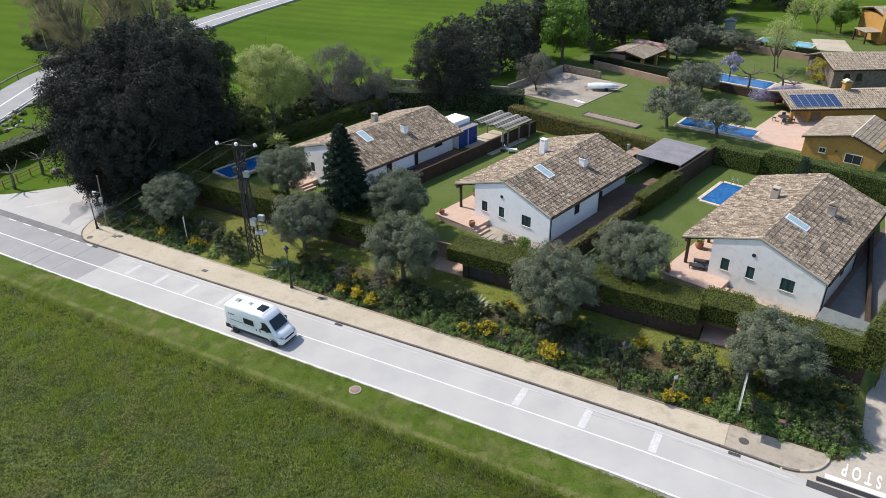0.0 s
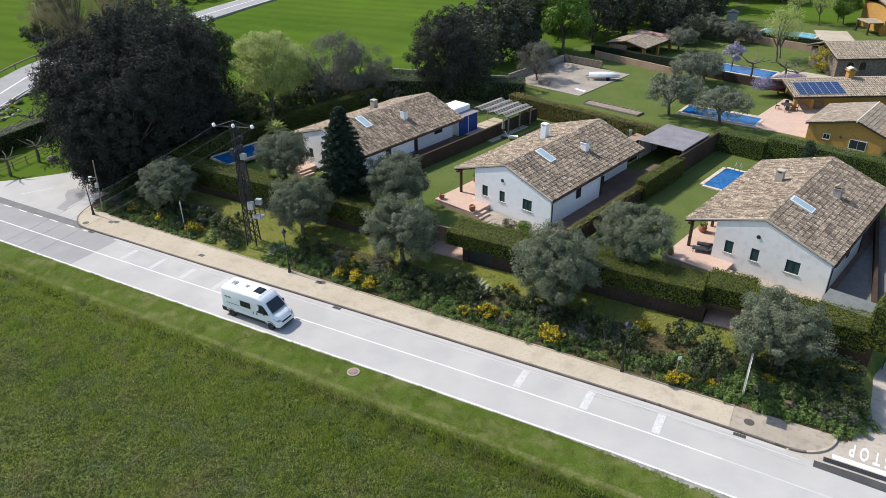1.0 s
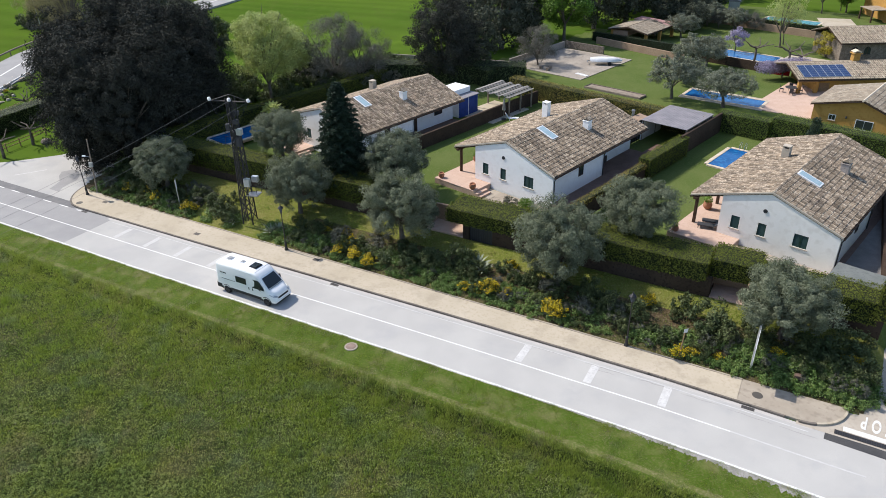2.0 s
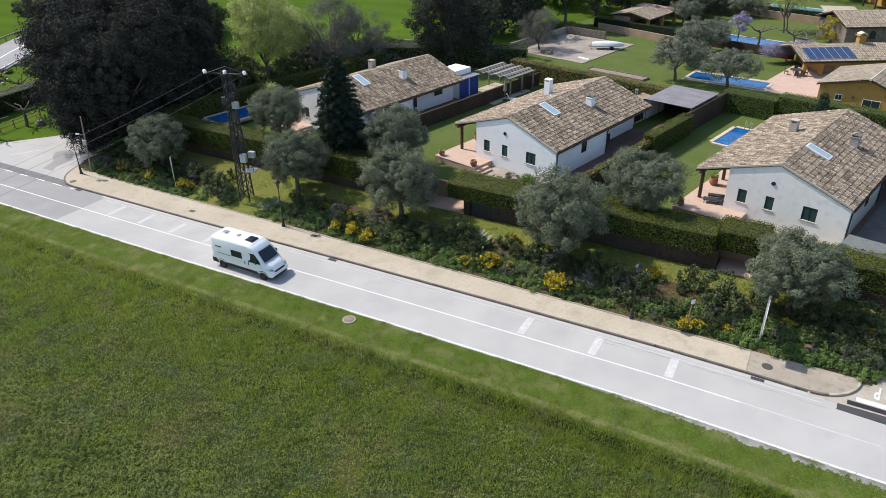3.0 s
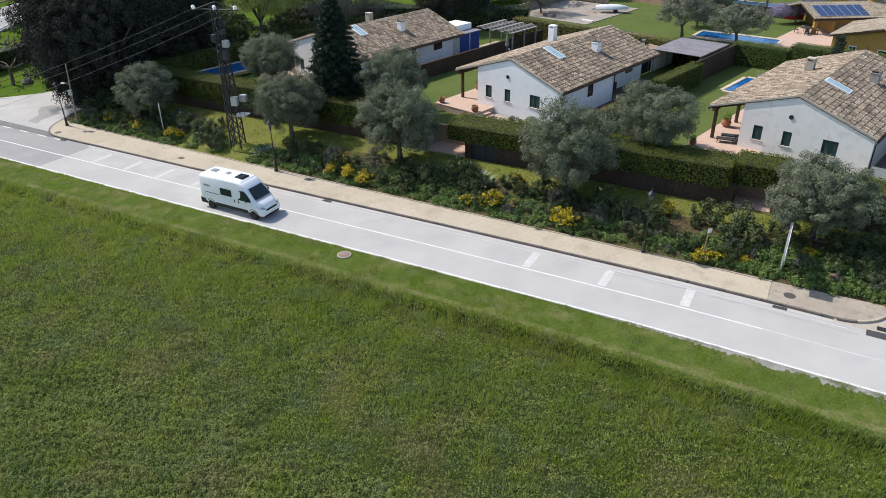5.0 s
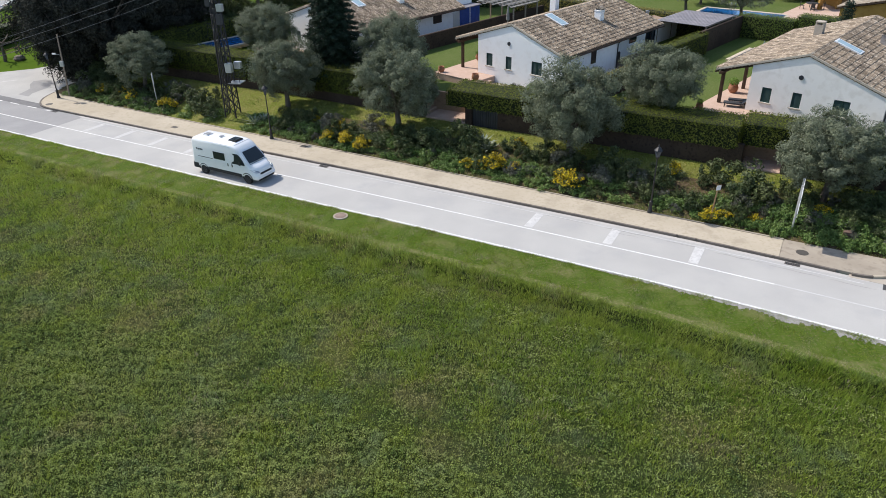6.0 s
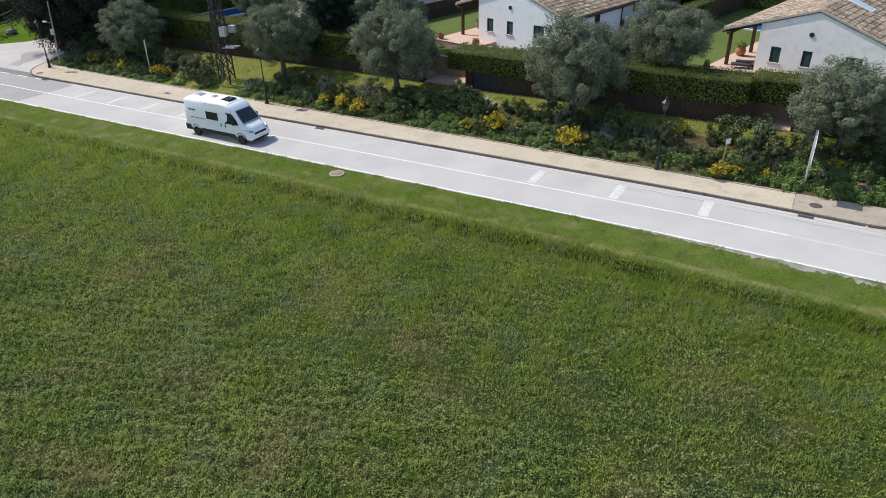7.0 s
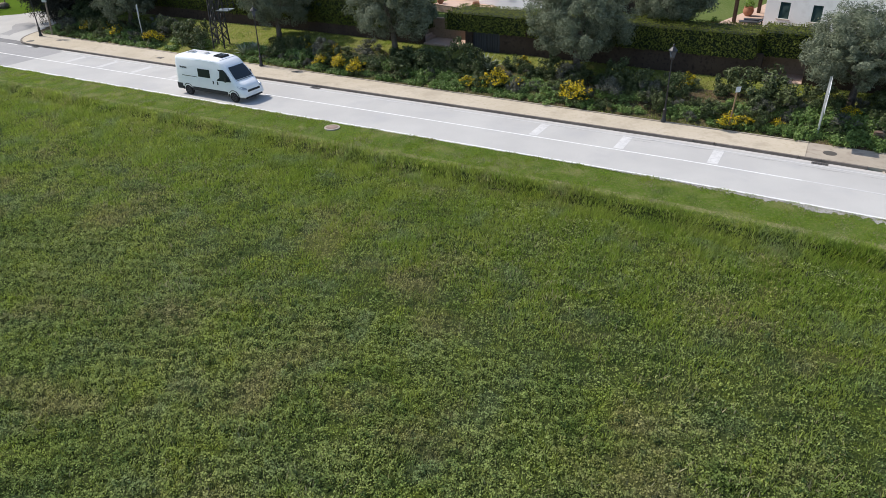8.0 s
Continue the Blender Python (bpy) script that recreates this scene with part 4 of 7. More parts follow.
def put(tree, x, y, z=None, scale=1.0, turn=0.0, tall=1.0, label=""):
    z = ground_at(x, y) if z is None else z
    ob = copy_thing(tree, Matrix.LocRotScale((x, y, z), Euler((0, 0, radians(turn))), (scale, scale, scale * tall)))
    return tagged(ob, label)


def drop(*obs):
    for ob in obs:
        for o in (*ob.children_recursive, ob):
            bpy.data.objects.remove(o)


OLIVE = "silvery grey-green olive tree with a rounded crown"
olives = [make_tree("olive_tree", OLIVE, "olive", 5.9, 2.75, 1.35, 11 + i, 52000, 0.155, 0.36, 0.2, 6, skirt=0.55, low=-0.78, lobes=38) for i in range(3)]
far_olives = [make_tree("olive_tree", OLIVE, "olive_lit", 6.0, 3.0, 1.6, 18 + i, 13000, 0.24, 0.4, 0.2, 6, skirt=0.9, low=-0.6, lobes=22) for i in range(2)]
for k, (x, y, sc, tall, z) in enumerate([(-13.2, 58.4, 0.98, 0.98, None), (-3.5, 52.6, 1.08, 0.98, None), (8.7, 45.9, 1.14, 0.96, None), (15.6, 49.2, 1.02, 0.90, G - 0.4),
                                         (22.5, 37.9, 1.02, 0.92, None), (-28.0, 65.5, 1.0, 0.85, None), (-16.3, 67.4, 0.95, 0.95, G), (-4.4, 60.3, 1.02, 0.90, G),
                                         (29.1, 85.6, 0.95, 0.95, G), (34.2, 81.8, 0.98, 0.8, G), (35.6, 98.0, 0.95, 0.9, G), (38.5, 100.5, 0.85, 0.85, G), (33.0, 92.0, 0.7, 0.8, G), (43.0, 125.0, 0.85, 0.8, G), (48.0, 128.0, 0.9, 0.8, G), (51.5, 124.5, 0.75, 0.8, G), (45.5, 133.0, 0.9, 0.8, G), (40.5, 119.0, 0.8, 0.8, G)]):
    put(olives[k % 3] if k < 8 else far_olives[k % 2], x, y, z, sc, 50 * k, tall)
drop(*olives, *far_olives)

OAK = "dense dark evergreen holm oak"
oaks = [make_tree("holm_oak", OAK, "oak", 16.0, 5.8, 3.0, 31 + i, 46000, 0.28, 0.55, 0.45, 8, skirt=0.1, low=-0.95, lobes=64) for i in range(2)]
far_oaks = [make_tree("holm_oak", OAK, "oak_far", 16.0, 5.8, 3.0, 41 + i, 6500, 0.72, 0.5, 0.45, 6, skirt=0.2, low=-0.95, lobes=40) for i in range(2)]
for k, (x, y, sc, tall) in enumerate([(-38.5, 75.8, 0.95, 1.0), (-31.5, 76.0, 0.84, 1.0), (-36.5, 84.0, 0.95, 1.0), (-33.2, 82.0, 0.80, 1.1), (-43.0, 83.5, 0.8, 1.0), (-33.0, 71.5, 0.68, 1.15), (0.6, 95.5, 0.78, 0.95), (-35.8, 72.0, 0.74, 1.12), (-37.4, 71.2, 0.52, 1.25), (-30.0, 83.8, 0.74, 1.16), (-28.9, 80.0, 0.64, 1.08), (-29.0, 76.6, 0.5, 1.0)]):
    put(oaks[k % 2], x, y, G if y > 80 else None, sc, 70 * k, tall)
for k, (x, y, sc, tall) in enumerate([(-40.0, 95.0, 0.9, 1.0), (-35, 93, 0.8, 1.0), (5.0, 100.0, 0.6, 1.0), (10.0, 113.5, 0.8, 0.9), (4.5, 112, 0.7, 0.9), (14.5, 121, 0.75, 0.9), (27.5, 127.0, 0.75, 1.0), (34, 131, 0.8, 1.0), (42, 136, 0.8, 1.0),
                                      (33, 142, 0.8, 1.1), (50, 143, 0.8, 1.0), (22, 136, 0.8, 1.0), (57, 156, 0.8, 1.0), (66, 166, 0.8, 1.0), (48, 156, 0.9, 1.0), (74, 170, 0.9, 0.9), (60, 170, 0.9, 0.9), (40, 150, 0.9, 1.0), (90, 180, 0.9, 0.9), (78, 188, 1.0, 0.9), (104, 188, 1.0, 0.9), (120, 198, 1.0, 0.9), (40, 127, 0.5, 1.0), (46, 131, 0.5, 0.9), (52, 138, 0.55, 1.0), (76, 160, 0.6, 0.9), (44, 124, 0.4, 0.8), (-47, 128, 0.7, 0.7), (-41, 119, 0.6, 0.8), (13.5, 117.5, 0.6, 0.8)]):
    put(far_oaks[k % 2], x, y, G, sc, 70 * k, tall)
drop(*far_oaks)
drop(*oaks)

poplar = make_tree("poplar_tree", "pale spring-green weeping tree in new leaf", "poplar", 12.0, 3.9, 2.6, 51, 38000, 0.24, 0.36, 0.22, 7, skirt=0.8, low=-0.7, lobes=60, droop=0.6)
put(poplar, -21.2, 86.2, G, 1.0)
put(poplar, -20.0, 91.5, G, 0.75, 80)
put(poplar, -62.5, 150.0, 1.0, 0.95, 40, label="tall pale green willow beside the country road")
fresh = make_tree("broadleaf_tree", "fresh bright green broad-leaved tree", "fresh", 10.5, 4.4, 2.5, 53, 18000, 0.36, 0.6, 0.25, 7, 80, 1.2)
put(fresh, 20.8, 118.5, G, 1.0)
put(fresh, 15.5, 122.0, G, 0.8, 100)
thin = make_tree("birch_tree", "slender pale tree coming into leaf", "poplar", 9.0, 2.6, 2.2, 55, 5200, 0.17, 0.5, 0.12, 9, skirt=0.9, low=-0.5, lobes=22)
put(thin, 53.6, 110.8, G, 1.0, 10)
put(thin, 55.0, 112.8, G, 0.75, 60)
for k, (x, y) in enumerate(((72.6, 136.4), (77.5, 139.0), (70.0, 140.5))):
    put(thin, x, y, G, 0.8, 50 * k)
drop(thin)
yellow = make_tree("yellow_bush", "tall yellow-green garden bush", "hedge_yellow", 3.6, 1.6, 0.4, 56, 4000, 0.2, 0.6, 0.08, 5, 30, 0.6, skirt=0.2, category="shrub")
put(yellow, 57.6, 104.4, G, 1.0)
drop(yellow)
put(fresh, 77.5, 137.0, G, 0.55, 40)
put(fresh, 63.5, 108.5, G - 1.0, 0.38, 10)
drop(poplar, fresh)
bare = make_tree("bare_tree", "grey leafless tree full of fine twigs", "twig", 9.0, 4.6, 1.4, 57, 15000, 0.60, 0.07, 0.2, 14, 90, 1.1)
put(bare, -14.5, 95.0, G - 0.3, 1.0)
put(bare, -47.0, 100.0, 1.0, 0.7, 60)
for k, (x, y) in enumerate(((49.3, 126.0), (47.0, 127.5), (52.0, 124.5), (54.5, 123.0), (42.0, 122.5), (36.0, 119.0))):
    put(bare, x, y, G, 0.32, 40 * k)
put(bare, 14.5, 103.0, G, 0.6, 20)
put(bare, -10.8, 96.5, G - 0.3, 0.8, 130)
drop(bare)
willow = make_tree("bare_poplar", "tall bare tree with many yellowish twigs", "twig_yellow", 15.0, 4.6, 2.0, 58, 13000, 0.8, 0.036, 0.22, 26, 90, 1.1, skirt=0.6)
for k, (x, y, sc) in enumerate(((-66.5, 131.0, 1.05), (-60.0, 137.0, 1.15), (-53.0, 134.0, 1.0), (-72.5, 137.0, 1.1), (-76.5, 142.5, 1.2), (-66.0, 146.0, 1.2))):
    put(willow, x, y, 1.0, sc, 70 * k)
drop(willow)


def build_fir(x, y, z, height):
    t = thing("fir_tree", "tall dark conical fir tree beside the house", "tree", pose(x, y, z))
    part("trunk", Geo().tube([(0, 0, -0.3), (0, 0, height * 0.6), (0, 0, height * 0.98)], [0.2, 0.12, 0.02], 8), M["bark"], t, soft=True)
    pts = []
    for i in range(210):
        f = (i + 0.5) / 210
        h = height * (0.06 + 0.92 * f)
        reach = (1 - f) ** 0.62 * 3.25 * random.uniform(0.75, 1.12) + 0.12
        a = i * 2.399
        tip = (reach * math.cos(a), reach * math.sin(a), h - 0.18 * reach)
        part("bough", Geo().tube([(0, 0, h), tip], [0.03, 0.008], 4), M["bark"], t)
        k = int(45 + 110 * reach)
        u = rng.uniform(0.15, 1.0, k)
        side = rng.normal(0, 0.13 + 0.10 * reach, (k, 3)) * np.array([1, 1, 0.45]) * (1.15 - u)[:, None] + rng.normal(0, 0.06, (k, 3))
        pts.append(np.array([0, 0, h]) + u[:, None] * (np.array(tip) - np.array([0, 0, h])) + side)
    part("crown", quads("crown", leaves(np.concatenate(pts), 0.25, 0.32, 0.25), M["fir"]), None, t)
    return t


build_fir(-9.4, 62.1, G, 9.6)


def hedge(m, x0, x1, y0, y1, z0, z1, mat="hedge", label="thick clipped evergreen hedge", density=150, size=0.12):
    """A clipped hedge: core box coloured as the shaded inside, and a skin of small leaves, a little uneven."""
    h = thing("hedge", label, "hedge", m)
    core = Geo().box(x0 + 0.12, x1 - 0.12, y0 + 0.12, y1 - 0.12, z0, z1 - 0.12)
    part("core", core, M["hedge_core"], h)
    sides = [((x1 - x0) * (y1 - y0), 2), ((x1 - x0) * (z1 - z0), 0), ((x1 - x0) * (z1 - z0), 1), ((y1 - y0) * (z1 - z0), 3), ((y1 - y0) * (z1 - z0), 4)]
    pts, lift = [], []
    for area, k in sides:
        n = int(area * density)
        p = rng.uniform(0, 1, (n, 3)) * np.array([x1 - x0, y1 - y0, z1 - z0]) + np.array([x0, y0, z0])
        axis, value, out = {2: (2, z1, (0, 0, 1)), 0: (1, y0, (0, -1, 0)), 1: (1, y1, (0, 1, 0)), 3: (0, x0, (-1, 0, 0)), 4: (0, x1, (1, 0, 0))}[k]
        bulge = 0.07 * np.sin(p[:, 0] * 1.7) * np.cos(p[:, 1] * 1.3 + p[:, 2] * 2.1) + 0.04 * np.sin(p[:, 0] * 5.1 + p[:, 2] * 4)
        p[:, axis] = value + np.array(out)[axis] * (bulge + rng.normal(0, 0.05, n))
        pts.append(p)
        lift.append(np.tile(np.array(out) * 0.2, (n, 1)))
    part("foliage", quads("foliage", leaves(np.concatenate(pts), size, 0.6, face=np.concatenate(lift) * 5, loose=0.24), M[mat]), None, h)
    return h


# hedges on the front wall and between the gardens
hedge(ROAD, -46, -10.8, 14.88, 17.3, 2.0, 4.0)
hedge(ROAD, -8.6, -2.2, 14.82, 18.0, 2.45, 3.75, label="broad clipped hedge above the garden gate")
hedge(ROAD, -2.0, 12.9, 14.80, 17.9, 2.42, 3.95)
hedge(ROAD, 12.9, 16.4, 15.7, 18.6, 2.5, 4.0)
hedge(ROAD, 16.4, 23.8, 14.85, 17.6, 2.1, 3.85)
wall("wall_boundary", PLOT, -27.75, -27.45, 45.0, 65.0, G - 0.3, 4.15, M["wall"], "dark rendered boundary wall between the gardens")
wall("wall_boundary", PLOT, -27.75, -27.45, 65.0, 74.6, G - 0.3, 4.85, M["wall"], "dark rendered boundary wall between the gardens")
hedge(PLOT, -28.2, -27.0, 57.5, 65.5, G, 4.75, label="clipped hedge against the boundary wall")
hedge(PLOT, -27.95, -27.25, 45.2, 57.4, 3.95, 4.35, "hedge_brown", label="thin dry creeper along the wall top", density=110)
wall("wall_boundary", PLOT, -49.35, -49.05, 44.0, 70.5, G - 0.3, 4.2, M["wall"], "dark rendered boundary wall between the gardens")
hedge(PLOT, -54.0, -28.2, 71.0, 72.6, G, 4.9, "hedge_brown", label="tall dry olive-brown hedge behind the gardens")
hedge(PLOT, -28.0, -22.4, 74.5, 76.3, G, 4.9, "hedge_light")
hedge(PLOT, -22.4, -6.0, 74.9, 76.9, G, 5.35, "hedge_light")
hedge(PLOT, -5.0, -3.4, 46.5, 72.0, G, 6.0, label="tall cypress hedge beside the lane")
hedge(PLOT, -71.6, -70.2, 30.0, 71.5, G, 4.45, label="long clipped hedge behind the pool and the house")


# ---- motor van ----
def build_van(m):
    van = thing("camper_van", "white high-roofed camper van driving on the road", "van", m)
    # sections along the van: x, half width of the sides and of the roof edge, floor, top, and how far up the shoulder sits
    secs = [(-3.00, 0.96, 0.84, 0.50, 2.42, 0.90), (-2.96, 1.00, 0.88, 0.42, 2.52, 0.91), (-2.80, 1.02, 0.90, 0.40, 2.58, 0.92), (-1.0, 1.025, 0.905, 0.38, 2.61, 0.92), (0.35, 1.025, 0.905, 0.38, 2.62, 0.92), (0.80, 1.02, 0.90, 0.38, 2.58, 0.92), (1.10, 1.02, 0.885, 0.38, 2.50, 0.92), (1.32, 1.02, 0.86, 0.38, 2.38, 0.91),
            (1.54, 1.02, 0.84, 0.38, 2.14, 0.92), (1.78, 1.02, 0.86, 0.38, 1.88, 0.93), (2.02, 1.02, 0.87, 0.38, 1.61, 0.93), (2.22, 1.02, 0.86, 0.38, 1.38, 0.93), (2.42, 1.01, 0.80, 0.38, 1.29, 0.88), (2.62, 1.00, 0.74, 0.36, 1.20, 0.84), (2.80, 0.97, 0.68, 0.34, 1.11, 0.80), (2.92, 0.92, 0.62, 0.34, 0.99, 0.78), (2.99, 0.86, 0.56, 0.36, 0.82, 0.76), (3.02, 0.80, 0.52, 0.42, 0.66, 0.74)]
    g, n = Geo(), 16
    for x, lo, hi, z0, z1, sh in secs:
        w = z1 - z0
        half = [(lo * 0.93, z0), (lo, z0 + 0.10 * w), (lo, z0 + 0.42 * w), (lo * 0.68 + hi * 0.32, z0 + 0.70 * w), (lo * 0.22 + hi * 0.78, z0 + (sh - 0.04) * w), (hi, z0 + (sh + 0.02) * w), (hi * 0.93, z0 + (0.97 if sh > 0.9 else 0.95) * w), (hi * 0.72, z1)]
        ring = half + [(-y, z) for y, z in reversed(half)]
        x = x - 0.12 * max(0.0, x - 2.2) / 0.8 if x > 2.2 else x + 0.08 if x < -2.5 else x
        g.v += [(x, y, z) for y, z in ring]
    for i in range(len(secs) - 1):
        for j in range(n):
            g.f.append((i * n + j, (i + 1) * n + j, (i + 1) * n + (j + 1) % n, i * n + (j + 1) % n))
    g.f += [tuple(range(n - 1, -1, -1)), tuple(range((len(secs) - 1) * n, len(secs) * n))]
    body = part("body", g, M["van"], van, soft=True)
    rows = [(1.58, 0.66, 2.115), (1.79, 0.715, 1.885), (2.02, 0.75, 1.625), (2.20, 0.76, 1.415)]
    pane = Geo()
    for x, w, z in rows:
        pane.v += [(x + 0.03 * (1 - q * q), w * q, z + 0.008) for q in (-1, -0.6, 0, 0.6, 1)] + [(x - 0.05, w * q, z - 0.05) for q in (-1, -0.6, 0, 0.6, 1)]
    for i in range(3):
        for q in range(4):
            k = 10 * i + q
            pane.f += [(k, k + 10, k + 11, k + 1), (k + 5, k + 6, k + 16, k + 15)]
    part("windscreen", pane, M["glass"], van, "raked dark windscreen", soft=True)
    part("bonnet_seam", Geo().tube([(2.26, -0.78, 1.365), (2.29, 0, 1.385), (2.26, 0.78, 1.365)], 0.018, 5), M["dark_plastic"], van)
    part("cab_fairing_line", Geo().tube([(1.02, -0.90, 2.30), (1.02, -0.70, 2.53), (1.02, 0.70, 2.53), (1.02, 0.90, 2.30)], 0.010, 5), M["metal"], van)
    for yy in (-0.35, 0.3):
        part("wiper", Geo().tube([(2.21, yy, 1.43), (2.03, yy + 0.42, 1.64)], 0.012, 5), M["dark_plastic"], van)
    for sgn in (-1, 1):
        y = sgn * 1.015
        pane = [(0.76, 1.0, 1.27), (1.95, 1.0, 1.30), (1.80, 0.985, 1.58), (1.52, 0.955, 1.88), (1.34, 0.945, 2.0), (0.80, 0.945, 2.0)]
        g = Geo().add([(x, y * f * 1.008, z) for x, f, z in pane] + [(x, y * f * 0.95, z) for x, f, z in pane], [tuple(range(6)), tuple(range(11, 5, -1))] + [((i + 1) % 6, i, i + 6, (i + 1) % 6 + 6) for i in range(6)])
        part("cab_window", g, M["glass"], van, "dark cab side window")
        part("side_window", Geo().box(-0.85, 0.22, y - 0.02, y + 0.012 * sgn + 0.01, 1.36, 1.90), M["glass"], van, "dark sliding side window", bevel=0.01)
        part("sill_strip", Geo().box(-1.5, 1.58, y - 0.025, y + 0.025, 0.40, 0.64), M["dark_plastic"], van, "black lower side strip", bevel=0.008)
        part("slide_rail", Geo().box(-2.35, -0.95, y - 0.012, y + 0.014, 1.30, 1.34), M["dark_plastic"], van)
        for x in (0.42, 0.80):
            part("door_handle", Geo().box(x - 0.05, x + 0.05, y - 0.02, y + 0.03, 1.0, 1.22), M["dark_plastic"], van, bevel=0.01)
        mirror = part("mirror", Geo().box(1.55, 1.72, sgn * 1.06 - 0.09, sgn * 1.06 + 0.12 * sgn + 0.05, 1.28, 1.60), M["dark_plastic"], van, "black door mirror", bevel=0.03)
        lamp = [(2.32, 0.965, 1.07), (2.55, 0.955, 0.95), (2.76, 0.90, 0.86), (2.905, 0.62, 0.80), (2.87, 0.60, 0.90), (2.66, 0.80, 1.03)]
        part("headlight", Geo().add([(x, sgn * q, z) for x, q, z in lamp] + [(2.55, sgn * 0.66, 0.92)], [tuple(range(6)) if sgn > 0 else tuple(range(5, -1, -1))] + [(i, 6, (i + 1) % 6) for i in range(6)]), M["lens"], van, "large swept-back clear headlight")
        part("tail_light", Geo().box(-2.90, -2.80, sgn * 0.93 - 0.05, sgn * 0.93 + 0.07, 0.95, 1.65), M["red_lens"], van, bevel=0.01)
        for x in (-1.96, 2.075):
            wm = pose(x, sgn * 0.93, 0.35, 90 if sgn < 0 else -90, 0, 0)
            wheel = part("wheel", Geo().lathe([(0.20, -0.10), (0.31, -0.11), (0.35, -0.06), (0.35, 0.06), (0.31, 0.11), (0.20, 0.10)], 22), M["rubber"], van, "road wheel", soft=True, m=wm)
            rim = Geo().lathe([(0.225, 0.04), (0.225, 0.112), (0.20, 0.112), (0.19, 0.06), (0.06, 0.07), (0.05, 0.10), (0.01, 0.10)], 20)
            for q in range(5):
                rim.box(0.05, 0.205, -0.028, 0.028, 0.07, 0.105, pose(0, 0, 0, 0, 0, 72 * q))
            part("rim", rim, M["steel"], wheel, "alloy rim")
            part("wheel_arch", Geo().tube([(x + 0.43 * math.cos(t), sgn * 1.005, 0.35 + 0.43 * math.sin(t)) for t in (math.pi * i / 10 for i in range(11))], 0.035, 6), M["dark_plastic"], van, soft=True)
    part("front_bumper", Geo().box(2.45, 2.93, -0.92, 0.92, 0.32, 0.62), M["van"], van, "white front bumper", bevel=0.10)
    part("bumper_lip", Geo().box(2.5, 2.92, -0.74, 0.74, 0.27, 0.37), M["dark_plastic"], van, bevel=0.03)
    part("grille", Geo().box(2.70, 2.925, -0.56, 0.56, 0.64, 0.80), M["dark_plastic"], van, "dark front grille", bevel=0.04)
    part("plate", Geo().box(2.925, 2.942, -0.26, 0.26, 0.43, 0.54), M["sign_face"], van)
    part("rear_bumper", Geo().box(-2.97, -2.40, -1.035, 1.035, 0.36, 0.80), M["dark_plastic"], van, "dark rear bumper", bevel=0.04)
    for x0, x1, y0, y1, mat in ((-2.35, -1.85, -0.28, 0.22, "metal"), (-1.0, -0.65, -0.2, 0.2, "metal"), (0.10, 0.82, -0.38, 0.38, "glass")):
        hatch = part("roof_hatch", Geo().box(x0, x1, y0, y1, 2.55, 2.66), M["dark_plastic" if mat == "glass" else "sign_face"], van, "raised roof hatch", bevel=0.02)
        part("dome", Geo().box(x0 + 0.05, x1 - 0.05, y0 + 0.05, y1 - 0.05, 2.661, 2.69), M[mat], hatch, bevel=0.02)
    part("awning_rail", Geo().box(-1.0, 0.7, -0.93, -0.86, 2.36, 2.44), M["van"], van, "slim white awning box", bevel=0.015)
    for i, (w, z) in enumerate(((0.12, 1.86), (0.10, 1.84), (0.14, 1.85), (0.10, 1.84))):
        part("lettering_bar", Geo().box(-2.45 + 0.17 * i, -2.45 + 0.17 * i + w, -1.012, -1.0, z - 0.05, z + 0.05), M["steel"], van, "dark side lettering")
    return van


build_van(at_road(-18.25, 1.34, 0.0))



# ---- low plants of the bank ----
def bush_mesh(name, mat, height, spread, count, size, slim, seed, blobs=26, bloom=None):
    r = np.random.default_rng(seed)
    c = ball_blobs(blobs, spread, height * 0.5, height * 0.5, seed, -1.0)
    pts, out = clumps(c, r.uniform(0.5, 1.1, blobs) * spread * 0.36, count, 0.9, True)
    pts[:, 2] = np.maximum(pts[:, 2], 0.02)
    me = quads(name, leaves(pts, size, slim, face=out + np.array([0, 0, 0.35]), loose=0.7), [M[mat]] + ([M[bloom]] if bloom else []))
    if bloom:
        high = pts[:, 2] > height * 0.35
        me.polygons.foreach_set("material_index", np.where(high & (r.uniform(size=count) < 0.58), 1, 0).astype(np.int32))
    return me


BUSHES = {
    "shrub": [bush_mesh("shrub", "shrub", 1.1, 0.8, 2000, 0.125, 0.5, 70 + i) for i in range(4)],
    "grey_shrub": [bush_mesh("grey_shrub", "grey_shrub", 1.0, 0.75, 2000, 0.12, 0.36, 80 + i) for i in range(3)],
    "gorse": [bush_mesh("gorse_bush", "shrub", 1.1, 0.75, 2800, 0.11, 0.65, 90 + i, 26, "gorse") for i in range(2)],
    "ivy": [bush_mesh("ivy", "ivy", 0.34, 0.9, 1800, 0.10, 0.85, 95 + i, 30) for i in range(2)],
}
BUSH_LABEL = {"shrub": "dark green rounded shrub on the bank", "grey_shrub": "grey-leaved aromatic shrub on the bank", "gorse": "shrub in full yellow bloom on the bank", "ivy": "low ivy spreading over the bank"}


def bush(kind_name, s, n, scale=1.0, tall=1.0, z=None, label=""):
    z = ground_height(s, n) if z is None else z
    me = BUSHES[kind_name][random.randrange(len(BUSHES[kind_name]))]
    p = ROAD @ Vector((s, n, z - 0.05))
    ob = new(me.name.split(".")[0], me)
    ob.matrix_basis = Matrix.LocRotScale(p, Euler((0, 0, random.uniform(0, 6.3))), (scale, scale, scale * tall))
    return tagged(ob, label or BUSH_LABEL[kind_name], "ivy" if kind_name == "ivy" else "shrub", "plants of the roadside bank")


